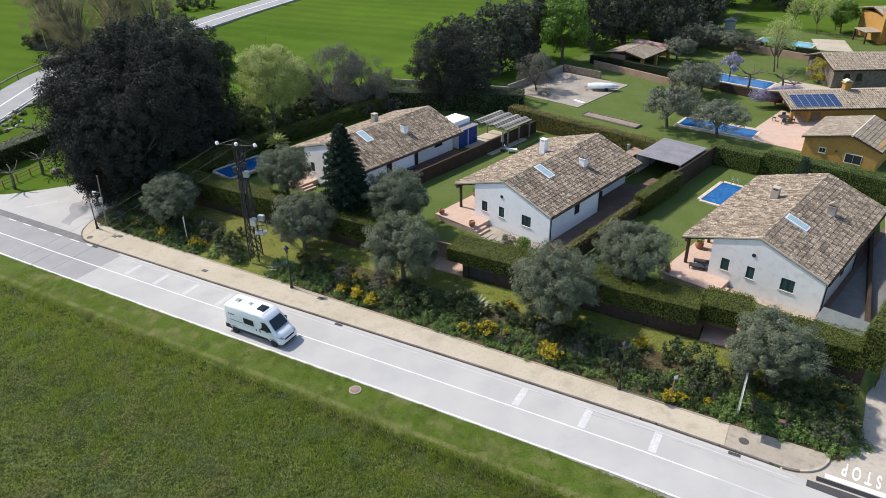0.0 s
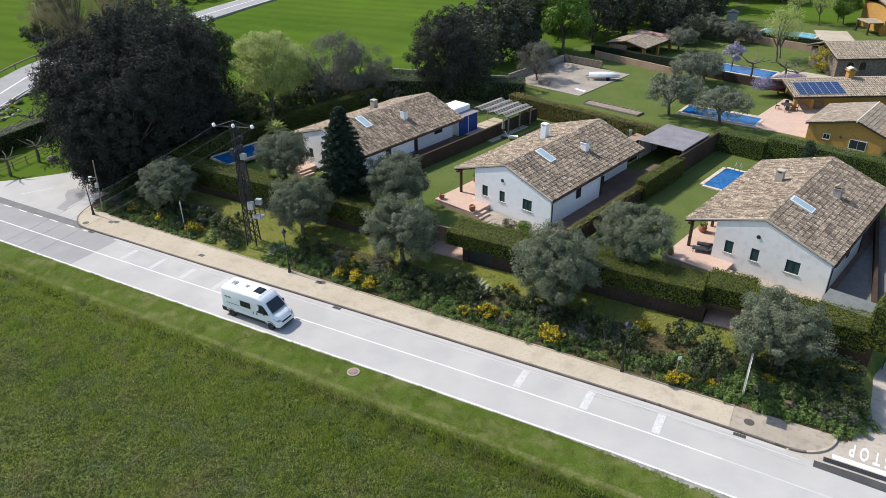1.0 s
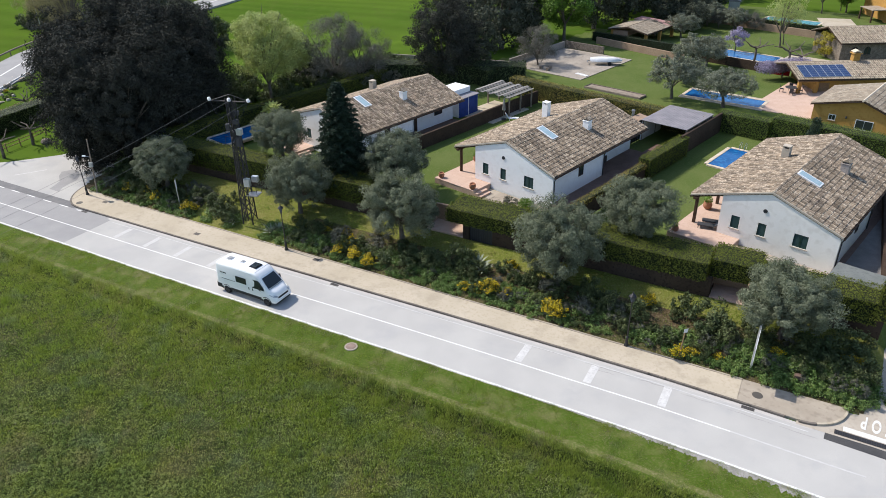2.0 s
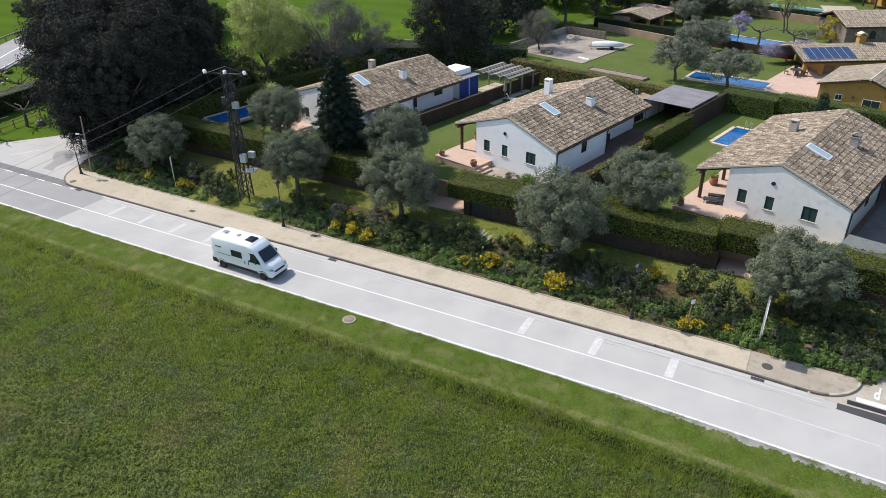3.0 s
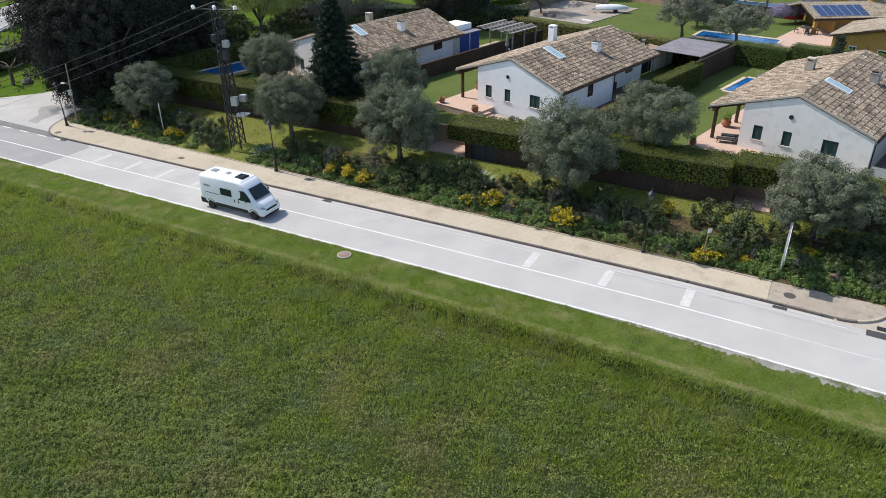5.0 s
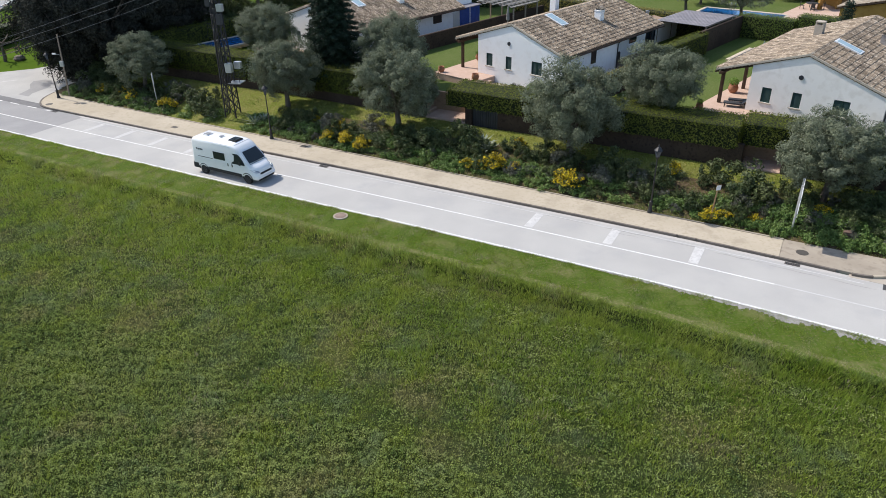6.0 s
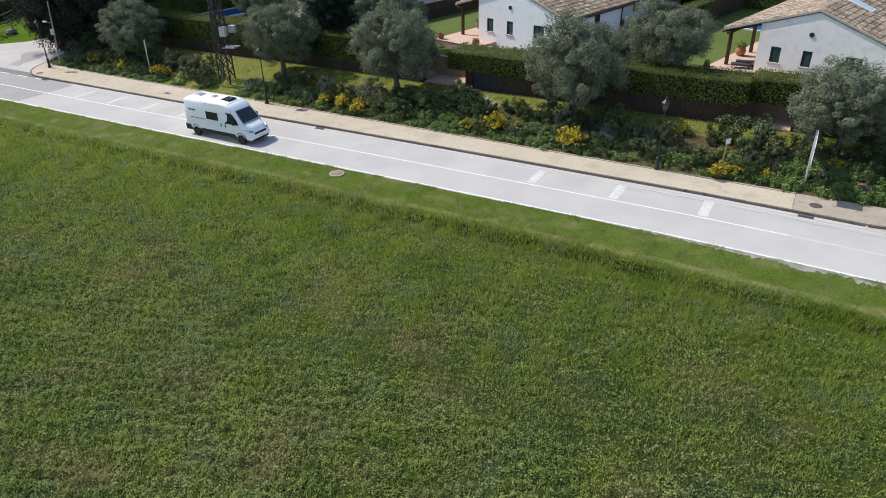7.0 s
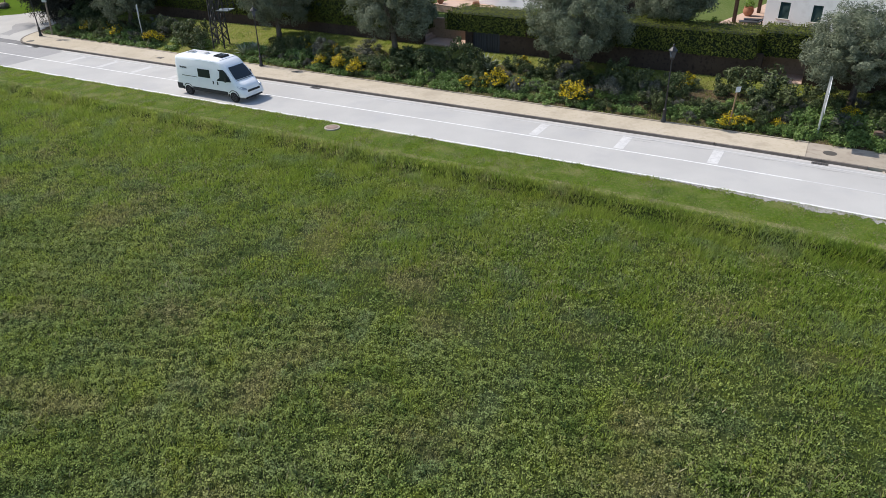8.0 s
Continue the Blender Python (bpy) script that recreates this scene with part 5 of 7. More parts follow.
for s, n, sc in ((-38.2, 9.4, 0.9), (-33.5, 9.0, 1.0), (-34.3, 9.5, 0.7), (-15.9, 8.9, 0.9), (-14.2, 9.1, 1.0), (-12.4, 8.7, 0.9), (-15.2, 10.2, 0.8), (-3.8, 8.9, 0.7), (-1.8, 9.2, 1.0), (-2.6, 9.0, 0.8), (-0.4, 9.4, 0.7),
                 (-1.3, 12.4, 0.7), (3.2, 8.9, 1.0), (4.0, 8.8, 1.1), (9.6, 12.4, 0.8), (12.8, 8.5, 0.8), (13.5, 8.7, 0.6), (15.2, 9.0, 0.5), (22.8, 11.3, 0.8), (18.4, 10.2, 0.7), (-42.5, 9.5, 0.8), (-40.0, 9.8, 0.7), (-18.5, 11.0, 0.5), (-16.8, 11.4, 0.5)):
    bush("gorse", s, n, sc, random.uniform(0.8, 1.05))
random.seed(5)
s = -46.0
while s < 23.5:
    openness = 0.2 if -32.5 < s < -21.5 else 1.0  # the grassy gap below the pylon
    for n in (8.85, 9.7, 10.6, 11.6):
        if random.random() < (0.55 if n < 9 else 0.85 if n < 11 else 0.5) * openness:
            k = random.choices(("shrub", "grey_shrub"), (0.66, 0.34))[0]
            bush(k, s + random.uniform(-0.45, 0.45), n + random.uniform(-0.3, 0.4), random.uniform(0.45, 1.2) * (0.7 if n < 9 else 1.0), random.uniform(0.6, 1.3))
    if random.random() < 0.95 * openness:
        bush("ivy", s + random.uniform(-0.4, 0.4), 8.6 + random.uniform(0, 0.3), random.uniform(0.6, 0.85), random.uniform(0.7, 1.2))
        bush("ivy", s + random.uniform(-0.4, 0.4), 9.4 + random.uniform(0, 0.8), random.uniform(0.7, 1.0), random.uniform(0.7, 1.4))
    s += 1.05
for s, n, sc, tall in ((13.6, 11.4, 2.0, 0.95), (14.9, 10.6, 1.6, 0.9), (11.9, 12.5, 1.0, 1.3), (-29.9, 9.6, 1.7, 0.9), (-28.6, 9.3, 1.3, 0.9), (17.0, 12.0, 1.3, 0.8), (20.5, 11.5, 1.6, 0.9), (22.5, 12.8, 1.7, 0.8), (23.0, 10.2, 1.3, 0.8), (7.5, 10.8, 1.3, 0.9), (5.6, 11.2, 1.2, 1.2), (-5.2, 11.0, 1.4, 1.2), (1.2, 11.4, 1.1, 1.1), (-7.5, 10.4, 1.5, 0.8), (-9.5, 10.2, 1.4, 0.8)):
    bush("shrub", s, n, sc, tall, label="large dense dark shrub on the bank")
for s, n, sc, tall in ((-46.0, 12.0, 1.3, 1.0), (-47.2, 13.5, 1.5, 1.1), (-47.8, 15.5, 1.7, 1.1), (-46.0, 15.0, 1.7, 1.0), (-48.3, 17.5, 1.9, 1.1), (-49.2, 19.5, 2.2, 1.1), (-51.0, 20.0, 2.2, 1.0), (-47.0, 18.5, 1.8, 1.0), (-44.5, 13.5, 1.4, 1.0), (-53.0, 20.5, 2.3, 1.0), (-55.0, 20.0, 2.2, 1.0)):
    bush("shrub", s, n, sc, tall, label="dark overgrown shrub below the big oak")
for k in range(46):
    p = PLOT @ Vector((random.uniform(-79.5, -72.6), 34 + 0.86 * k + random.uniform(-0.8, 0.8), 0))
    q = to_road(p)
    bush("shrub", q[0], q[1], random.uniform(1.5, 2.6), random.uniform(0.8, 1.2), G - 0.3, label="dark wild shrub behind the garden hedge")
for s in np.arange(16.5, 24.0, 0.9):
    bush("ivy", float(s), 8.95 + 0.3 * math.sin(s * 3), 0.95, 1.1)
    bush("ivy", float(s) + 0.3, 10.2, 1.2, 1.0)


def agave(s, n, scale=1.0, blades=22):
    z = ground_height(s, n)
    t = thing("agave", "spiky pale grey-green agave on the bank", "agave", Matrix.LocRotScale(ROAD @ Vector((s, n, z)), Euler((0, 0, random.uniform(0, 6))), (scale,) * 3), "plants of the roadside bank")
    for i in range(blades):
        a, up = i * 2.4, 0.35 + 0.9 * (i / blades)
        L = random.uniform(0.75, 1.1)
        d = Vector((math.cos(a) * math.cos(up), math.sin(a) * math.cos(up), math.sin(up)))
        w = Vector((-math.sin(a), math.cos(a), 0)) * 0.07
        mid, tip = d * L * 0.5 + Vector((0, 0, 0.02)), d * L - Vector((0, 0, 0.12 * L))
        part("leaf", Geo().add([-w * 0.7, w * 0.7, mid + w, mid - w, tip, mid - Vector((0, 0, 0.05))], [(0, 1, 2, 3), (3, 2, 4), (0, 3, 5), (1, 5, 2), (3, 4, 5), (2, 5, 4), (0, 5, 1)]), M["agave"], t)
    return t


for s, n, sc in ((-27.9, 9.1, 1.1), (-23.5, 9.2, 1.2), (-22.8, 9.6, 1.0), (-11.5, 9.6, 1.0), (2.6, 9.4, 0.9), (-3.9, 11.8, 1.3), (-3.2, 11.2, 1.1), (19.8, 9.8, 0.9), (-18.2, 9.2, 0.8)):
    agave(s, n, sc)


# ---- street furniture ----
def street_lamp(s, n):
    m = at_road(s, n, 0.12)
    t = thing("street_lamp", "black cast-iron street lamp with a four-sided lantern", "street lamp", m, "lamps along the pavement")
    part("base", Geo().lathe([(0.16, -0.1), (0.16, 0.12), (0.11, 0.2), (0.10, 0.7), (0.12, 0.74), (0.07, 0.8)], 12), M["black"], t, soft=True)
    part("pole", Geo().lathe([(0.055, 0.78), (0.045, 2.0), (0.06, 2.02), (0.06, 2.08), (0.04, 2.1), (0.035, 3.55)], 10), M["black"], t, soft=True)
    lantern = part("lantern", Geo().lathe([(0.05, 3.5), (0.13, 3.62), (0.13, 3.66)], 4), M["black"], t)
    part("glass", Geo().lathe([(0.12, 3.665), (0.20, 4.02)], 4), M["lantern"], lantern, "dusky lantern glass")
    part("cap", Geo().lathe([(0.26, 4.03), (0.24, 4.07), (0.10, 4.22), (0.05, 4.25), (0.03, 4.33), (0.05, 4.36), (0.01, 4.4)], 8), M["black"], lantern, "dark metal lantern cap")
    return t


for s, n in ((9.33, 7.95), (-20.5, 7.7), (-46.4, 7.35)):
    street_lamp(s, n)

pole = thing("telegraph_pole", "slim weathered timber pole with a lamp and a meter box", "pole", pose(-35.6, 66.0, 0.1, 0, 4, 0))
part("shaft", Geo().tube([(0, 0, -0.3), (0.02, 0, 5.8)], [0.085, 0.06], 9), M["old_wood"], pole, soft=True)
part("meter_box", Geo().box(-0.18, 0.18, -0.28, -0.06, 2.9, 3.4), M["zinc"], pole, "grey meter box", bevel=0.02)
arm = part("lamp_arm", Geo().tube([(0, 0, 3.9), (-0.5, -0.1, 4.0)], 0.025, 6), M["metal"], pole)
part("lamp_head", Geo().box(-0.75, -0.4, -0.2, 0.0, 3.95, 4.08), M["sign_face"], pole, bevel=0.03)

board = thing("road_sign", "twin-post road sign seen edge-on with a bare metal back", "road sign", pose(19.64, 35.34, 0.15, 0, 0, 61))
for x in (0.0, 1.15):
    part("post", Geo().tube([(x, 0, -0.3), (x + 0.04, 0, 3.0)], 0.055, 8), M["zinc"], board, soft=True)
part("panel", Geo().box(-1.60, 1.35, -0.075, -0.06, 1.75, 3.05), M["sign_face"], board, "flat sign panel", bevel=0.004)
for z in (1.95, 2.8):
    part("rail", Geo().box(-1.60, 1.35, -0.06, -0.03, z, z + 0.06), M["zinc"], board)

edge_sign = thing("road_sign", "narrow road sign on a pale post", "road sign", pose(-25.45, 61.3, 0.3, 0, 0, 108))
part("post", Geo().tube([(0, 0, -0.3), (-0.03, 0, 3.0)], 0.04, 8), M["zinc"], edge_sign, soft=True)
part("panel", Geo().box(-0.35, 0.35, -0.06, -0.045, 2.1, 3.05), M["sign_face"], edge_sign, bevel=0.004)

small = thing("notice_sign", "small white notice on a rusty post among shrubs", "sign", pose(15.6, 37.04, 0.4, 0, 4, 20))
part("post", Geo().tube([(0, 0, -0.3), (0, 0, 1.95)], 0.04, 8), M["brown_wood"], small, soft=True)
part("panel", Geo().box(-0.16, 0.16, -0.06, -0.045, 1.82, 2.12), M["sign_face"], small, bevel=0.004)

blue = thing("street_sign", "blue traffic sign on a dark post by the lane", "road sign", pose(30.2, 37.7, 0.6, 0, 0, 30))
part("post", Geo().tube([(0, 0, -0.4), (0, 0, 2.5)], 0.035, 8), M["steel"], blue, soft=True)
part("panel", Geo().box(-0.35, 0.35, -0.05, -0.035, 2.0, 2.5), M["sign_blue"], blue, bevel=0.004)
part("border", Geo().box(-0.36, 0.36, -0.036, -0.03, 1.99, 2.51), M["sign_face"], blue)

solo("utility_box", Geo().box(-0.20, 0.20, -0.16, 0.16, -0.3, 0.45).box(-0.23, 0.23, -0.19, 0.19, 0.45, 0.50), M["path_shade_box_brown"], "low brown utility box among the ivy", "utility box", at_road(19.9, 9.0, 0.35, 10), bevel=0.03)
for x, y, sc in ((-69.0, 131.0, 2.0), (-66.0, 134.0, 1.8), (-77.0, 141.0, 3.6), (-74.5, 143.0, 4.0), (-71.5, 141.0, 3.2), (-79.5, 140.0, 2.6), (-71.5, 131.5, 1.6), (-69.0, 129.0, 1.7), (-62.5, 131.0, 2.2), (-59.0, 128.0, 2.0), (-61.0, 177.0, 3.0), (-57.0, 180.0, 3.0), (-65.0, 172.0, 3.0), (-16.0, 98.5, 2.2), (-12.0, 99.0, 2.0), (-8.5, 99.5, 2.4), (-5.0, 100.0, 2.0), (-18.5, 96.5, 1.8), (-10.0, 93.0, 1.8), (-6.5, 94.5, 1.8), (-15.5, 92.0, 1.6)):
    q = to_road((x, y))
    bush("shrub" if sc > 1.9 else "grey_shrub", q[0], q[1], sc, 1.0, label="rough wild bush at the field edge")

# iron work in the road and verge
for x, y, z, r in ((-6.58, 39.12, 0.02, 0.36),):
    cover = thing("manhole_cover", "round rusty manhole cover in a concrete ring", "manhole", pose(x, y, ground_at(x, y)))
    part("ring", Geo().lathe([(r + 0.10, -0.1), (r + 0.10, 0.055), (r, 0.06), (r, 0.05)], 24), M["walk_grey"], cover)
    part("lid", Geo().lathe([(r - 0.01, 0.0), (r - 0.01, 0.06), (r * 0.4, 0.07), (0.01, 0.07)], 24), M["rust"], cover)
for s, n in ((17.95, 6.6), (-45.4, 6.0)):
    solo("manhole_cover", Geo().lathe([(0.32, 0.0), (0.32, 0.138), (0.05, 0.142)], 22), M["drain"], "round iron cover set in the pavement", "manhole", at_kerb(s, n))
for s in (17.6, -13.46, -43.4):
    grate = thing("gutter_drain", "slotted iron drain in the gutter", "drain", at_kerb(s, 5.12))
    part("frame", Geo().box(-0.38, 0.38, -0.14, 0.14, -0.05, 0.014), M["drain"], grate)
    for i in range(6):
        part("bar", Geo().box(-0.32 + 0.115 * i, -0.26 + 0.115 * i, -0.11, 0.11, 0.014, 0.024), M["steel"], grate)
for s, n in ((-29.75, 6.4), (-17.1, 7.5), (-43.2, 7.1)):
    solo("access_cover", Geo().box(-0.3, 0.3, -0.2, 0.2, 0.0, 0.137), M["drain"], "small iron cover in the pavement", "manhole", at_kerb(s, n))
channel = thing("channel_drain", "long iron grating across the mouth of the lane", "drain", at_road(22.3, 5.66, 0.0, -1.0))
part("trough", Geo().box(0, 9, -0.24, 0.24, -0.1, 0.014), M["walk_grey"], channel)
part("trough_floor", Geo().box(0.02, 8.98, -0.2, 0.2, 0.0, 0.017), M["black"], channel)
for i in range(72):
    part("bar", Geo().box(0.05 + 0.124 * i, 0.085 + 0.124 * i, -0.2, 0.2, 0.0, 0.026), M["steel"], channel)
for y in (-0.07, 0.07):
    part("long_bar", Geo().box(0.02, 8.98, y - 0.015, y + 0.015, 0.0, 0.024), M["steel"], channel)
solo("asphalt_patch", Geo().box(0, 9, -0.7, 0.0, -0.1, 0.007), M["asphalt_new"], "dark asphalt repair along the grating", "road", at_road(21.85, 5.42, 0.0, -3.0), kind="structure")
solo("stop_line", Geo().box(0.45, 9, 0.30, 0.70, -0.1, 0.022), M["paint"], "white stop line", "road marking", at_road(22.3, 5.66, 0.0, -1.5), kind="structure")
words = bpy.data.curves.new("stop_lettering", "FONT")
words.body, words.size, words.align_x, words.extrude = "STOP", 1.70, "CENTER", 0.004
words.space_character, words.offset = 1.75, 0.045
letters = new("stop_lettering", words)
letters.matrix_basis = at_road(24.80, 7.72, 0.022, 175) @ Matrix.Diagonal((0.36, 1, 1, 1))
dg = bpy.context.evaluated_depsgraph_get()
flat = bpy.data.meshes.new_from_object(letters.evaluated_get(dg))
place = letters.matrix_basis.copy()
bpy.data.objects.remove(letters)
flat.materials.clear()
flat.materials.append(M["paint"])
stop = tagged(new("stop_lettering", flat), "white STOP lettering painted on the lane", "road marking", kind="structure")
stop.matrix_basis = place


# ---- pylon and cables ----
def build_pylon(m, height=11.4):
    p = thing("pylon", "dark steel lattice pylon with transformer boxes and insulators", "pylon", m)
    half = lambda z: 0.46 - 0.18 * min(1, z / 9.0)
    for sx, sy in ((1, 1), (1, -1), (-1, 1), (-1, -1)):
        part("leg", Geo().tube([(sx * half(z), sy * half(z), z) for z in (-0.4, 4.5, 9.0, height)], 0.062, 4), M["pylon"], p)
    zs, z = [0.0], 0.0
    while z < height - 0.8:
        z += 1.25 * half(z) + 0.35
        zs.append(z)
    for za, zb in zip(zs, zs[1:]):
        a, b = half(za), half(zb)
        for k in range(4):
            q = pose(0, 0, 0, 0, 0, 90 * k)
            part("brace", Geo().tube([q @ Vector((-a, -a, za)), q @ Vector((b, -b, zb))], 0.038, 4), M["pylon"], p)
            part("brace", Geo().tube([q @ Vector((a, -a, za)), q @ Vector((-b, -b, zb))], 0.038, 4), M["pylon"], p)
    part("crossarm", Geo().tube([(-1.9, 0, height - 0.35), (1.9, 0, height - 0.35)], 0.06, 4), M["pylon"], p)
    for sx in (-1, 1):
        part("arm_strut", Geo().tube([(sx * 1.8, 0, height - 0.35), (0, 0, height + 0.25)], 0.035, 4), M["pylon"], p)
    for x in (-1.8, 0.0, 1.75):
        i = part("insulator", Geo().lathe([(0.03, 0), (0.15, 0.06), (0.05, 0.10), (0.15, 0.17), (0.05, 0.21), (0.14, 0.28), (0.03, 0.34)], 10, pose(x, -0.15, height - 0.30, 25, 0, 0)), M["ceramic"], p, "white porcelain insulator", soft=True)
        part("jumper", Geo().tube([(x, -0.2, height - 0.2), (x * 0.7, -0.5, height - 1.2), (x * 0.2, -0.4, height - 2.2)], 0.018, 5), M["black"], p)
    for x, y, z, w, h in ((0.55, -0.45, 3.45, 0.55, 0.75), (0.95, 0.35, 3.6, 0.6, 0.55), (0.5, -0.25, 8.2, 0.5, 0.55), (0.35, -0.35, 7.2, 0.4, 0.8), (0.35, -0.3, 9.2, 0.45, 0.35), (-0.35, -0.4, 8.6, 0.4, 0.6), (0.1, 0.35, 9.7, 0.5, 0.4), (-0.3, 0.3, 7.6, 0.35, 0.7)):
        part("switch_box", Geo().box(x - w / 2, x + w / 2, y - 0.2, y + 0.2, z, z + h), M["zinc" if z < 5 or 7.9 < z < 8.3 else "steel"], p, "grey equipment box", bevel=0.03)
    plat = part("platform", Geo().box(0.25, 1.35, -0.5, 0.5, 2.5, 2.56), M["metal"], p, "small steel service platform")
    for x, y in ((0.3, -0.48), (1.32, -0.48), (1.32, 0.48), (0.3, 0.48)):
        part("rail_post", Geo().tube([(x, y, 2.5), (x, y, 3.5)], 0.025, 5), M["pylon"], plat)
    for z in (3.0, 3.48):
        part("rail", Geo().tube([(0.3, -0.48, z), (1.32, -0.48, z), (1.32, 0.48, z), (0.3, 0.48, z)], 0.02, 5), M["pylon"], plat)
    for i in range(3):
        z = 9.0 - 1.1 * i
        part("switch_arm", Geo().tube([(-0.2, -0.3, z), (-0.75, -0.45, z + 0.2), (-0.85, -0.45, z - 0.5), (-0.3, -0.35, z - 0.9)], 0.022, 5), M["pylon"], p)
        part("fuse", Geo().lathe([(0.03, 0), (0.08, 0.05), (0.04, 0.1), (0.08, 0.15), (0.03, 0.2)], 8, pose(-0.2, -0.45, z - 0.1)), M["ceramic" if i == 0 else "steel"], p)
    for i in range(3):
        part("conduit", Geo().tube([(0.15 * i - 0.2, -half(0) - 0.05, 0.0), (0.12 * i - 0.2, -0.45, 6.0), (0.1 * i - 0.1, -0.3, 8.0)], 0.035, 6), M["black"], p)
    return p


PX, PY = -17.75, 57.6
build_pylon(pose(PX, PY, 0.95, 0, 0, -12))
for i, (x, end) in enumerate(((-1.8, (-58.0, 2.0, 11.5)), (0.0, (-57.0, 0.5, 11.9)), (1.75, (-56.0, -1.5, 11.5)))):
    start = pose(PX, PY, 0.95, 0, 0, -12) @ Vector((x, -0.2, 11.15))
    end = Vector(end)
    pts = [start.lerp(end, k / 16) - Vector((0, 0, 3.2 * 4 * (k / 16) * (1 - k / 16))) for k in range(17)]
    solo("power_cable", Geo().tube(pts, 0.0075, 5), M["cable"], "thin sagging overhead power cable", "cable", group="cables from the pylon")


# ---- pools and garden things ----
def build_pool(m, w, d, water="water", label="rectangular blue swimming pool with pale stone edging"):
    p = thing("swimming_pool", label, "swimming pool", m)
    part("basin", Geo().box(0, w, 0, d, -0.4, 0.01), M["coping"], p)
    part("water", Geo().box(0.02, w - 0.02, 0.02, d - 0.02, 0.0, 0.035), M[water], p, "clear blue pool water")
    stone = Geo().box(-0.22, 0.22, -0.19, 0.19, -0.1, 0.075).mesh("coping_stone", M["coping"], 0.012)
    for L, m0, turn in ((w, (0, -0.17), 0), (w, (0, d + 0.17), 0), (d, (-0.17, 0), 90), (d, (w + 0.17, 0), 90)):
        k = max(1, round(L / 0.46))
        for i in range(k):
            t = (i + 0.5) * L / k
            part("coping_stone", stone, None, p, m=pose(m0[0] + (t if not turn else 0), m0[1] + (t if turn else 0), 0, 0, 0, turn) @ Matrix.Diagonal((L / k / 0.45, 1, 1, 1)))
    part("ladder", Geo().tube([(w * 0.3, d + 0.5, 0.05), (w * 0.3, d + 0.5, 0.7), (w * 0.3, d + 0.2, 0.85), (w * 0.3, d - 0.1, 0.6), (w * 0.3, d - 0.1, 0.0)], 0.025, 6), M["chrome"], p, soft=True)
    part("ladder", Geo().tube([(w * 0.3 + 0.5, d + 0.5, 0.05), (w * 0.3 + 0.5, d + 0.5, 0.7), (w * 0.3 + 0.5, d + 0.2, 0.85), (w * 0.3 + 0.5, d - 0.1, 0.6), (w * 0.3 + 0.5, d - 0.1, 0.0)], 0.025, 6), M["chrome"], p, soft=True)
    return p


build_pool(at_plot(-24.45, 64.75, G), 3.0, 5.6)
build_pool(at_plot(-69.5, 36.5, G), 3.2, 6.0)
build_pool(at_plot(-36.5, 84.6, G, 5), 9.2, 3.1)
build_pool(at_plot(-45.4, 106.9, G), 11.7, 4.1)
build_pool(at_plot(-33.0, 106.3, G), 2.9, 2.2, label="small square children's pool beside the long pool")
build_pool(at_plot(-46.3, 136.4, G), 9.2, 4.0, "water_pale", "pale turquoise swimming pool with stone edging")


def pot(a, b, z=G, scale=1.0, plant=True):
    p = thing("flower_pot", "round terracotta pot with a small plant" if plant else "round terracotta jar on the terrace", "flower pot", PLOT @ Matrix.LocRotScale((a, b, z), None, (scale,) * 3), "terracotta pots")
    part("jar", Geo().lathe([(0.16, 0), (0.27, 0.14), (0.30, 0.30), (0.24, 0.46), (0.26, 0.5), (0.22, 0.5), (0.18, 0.4)], 14), M["pot"], p, soft=True)
    if plant:
        part("plant", quads("plant", leaves(clumps(np.array([[0, 0, 0.65]]), np.array([0.3]), 160), 0.12, 0.5), M["fresh"]), None, p)
    return p


for a, b, sc, pl in ((-38.3, 45.2, 1.1, False), (-42.3, 45.3, 1.0, False), (-42.4, 50.6, 1.1, True), (-40.3, 48.6, 0.9, True), (-20.2, 55.2, 1.3, True), (-20.4, 49.6, 0.9, True), (-59.5, 40.4, 0.9, True), (-61.5, 40.8, 1.0, True)):
    pot(a, b, G + 0.02, sc, pl)

ball = thing("topiary_bush", "round clipped bright green bush by the house", "shrub", at_plot(-32.5, 45.6, G - 0.55))
part("crown", quads("crown", leaves(clumps(np.array([[0, 0, 0.62]]), np.array([0.72]), 2600, 0.9), 0.10, 0.6), M["fresh"]), None, ball)
part("stem", Geo().tube([(0, 0, -0.1), (0, 0, 0.5)], 0.05, 6), M["bark"], ball)
for a, b, k, sc in ((-34.1, 45.5, "grey_shrub", 1.0), (-28.7, 51.0, "shrub", 0.7), (-28.6, 48.5, "shrub", 0.6)):
    q = ROAD.inverted() @ PLOT @ Vector((a, b, 0))
    bush(k, q.x, q.y, sc, 0.9, G - 0.5 if b < 46 else G, "leafy garden shrub beside the wall")
for i in range(5):
    solo("stepping_slab", Geo().box(-0.28, 0.28, -0.75, 0.75, -0.1, 0.05), M["walk_grey"], "pale concrete path slab by the terrace", "paving slab", at_plot(-36.6 + 0.66 * i, 45.3 - 0.05 * i, G - 0.5), "path slabs", bevel=0.015)
solo("garden_path", Geo().box(-5.2, 2.4, -1.9, -0.1, -0.2, 0.02), M["walk_grey"], "grey concrete strip along the house front", "path", at_plot(-33.4, 47.3, G - 0.5), kind="structure")
solo("garden_path", Geo().box(0.0, 9.0, -1.0, -0.02, -0.2, 0.02), M["walk_grey"], "grey concrete strip along the house front", "path", at_plot(-17.8, 51.6, G - 0.5), kind="structure")

# parasol, statue-like planter and loungers
par = thing("parasol", "folded grey garden parasol on a lawn", "parasol", at_plot(-48.3, 62.6))
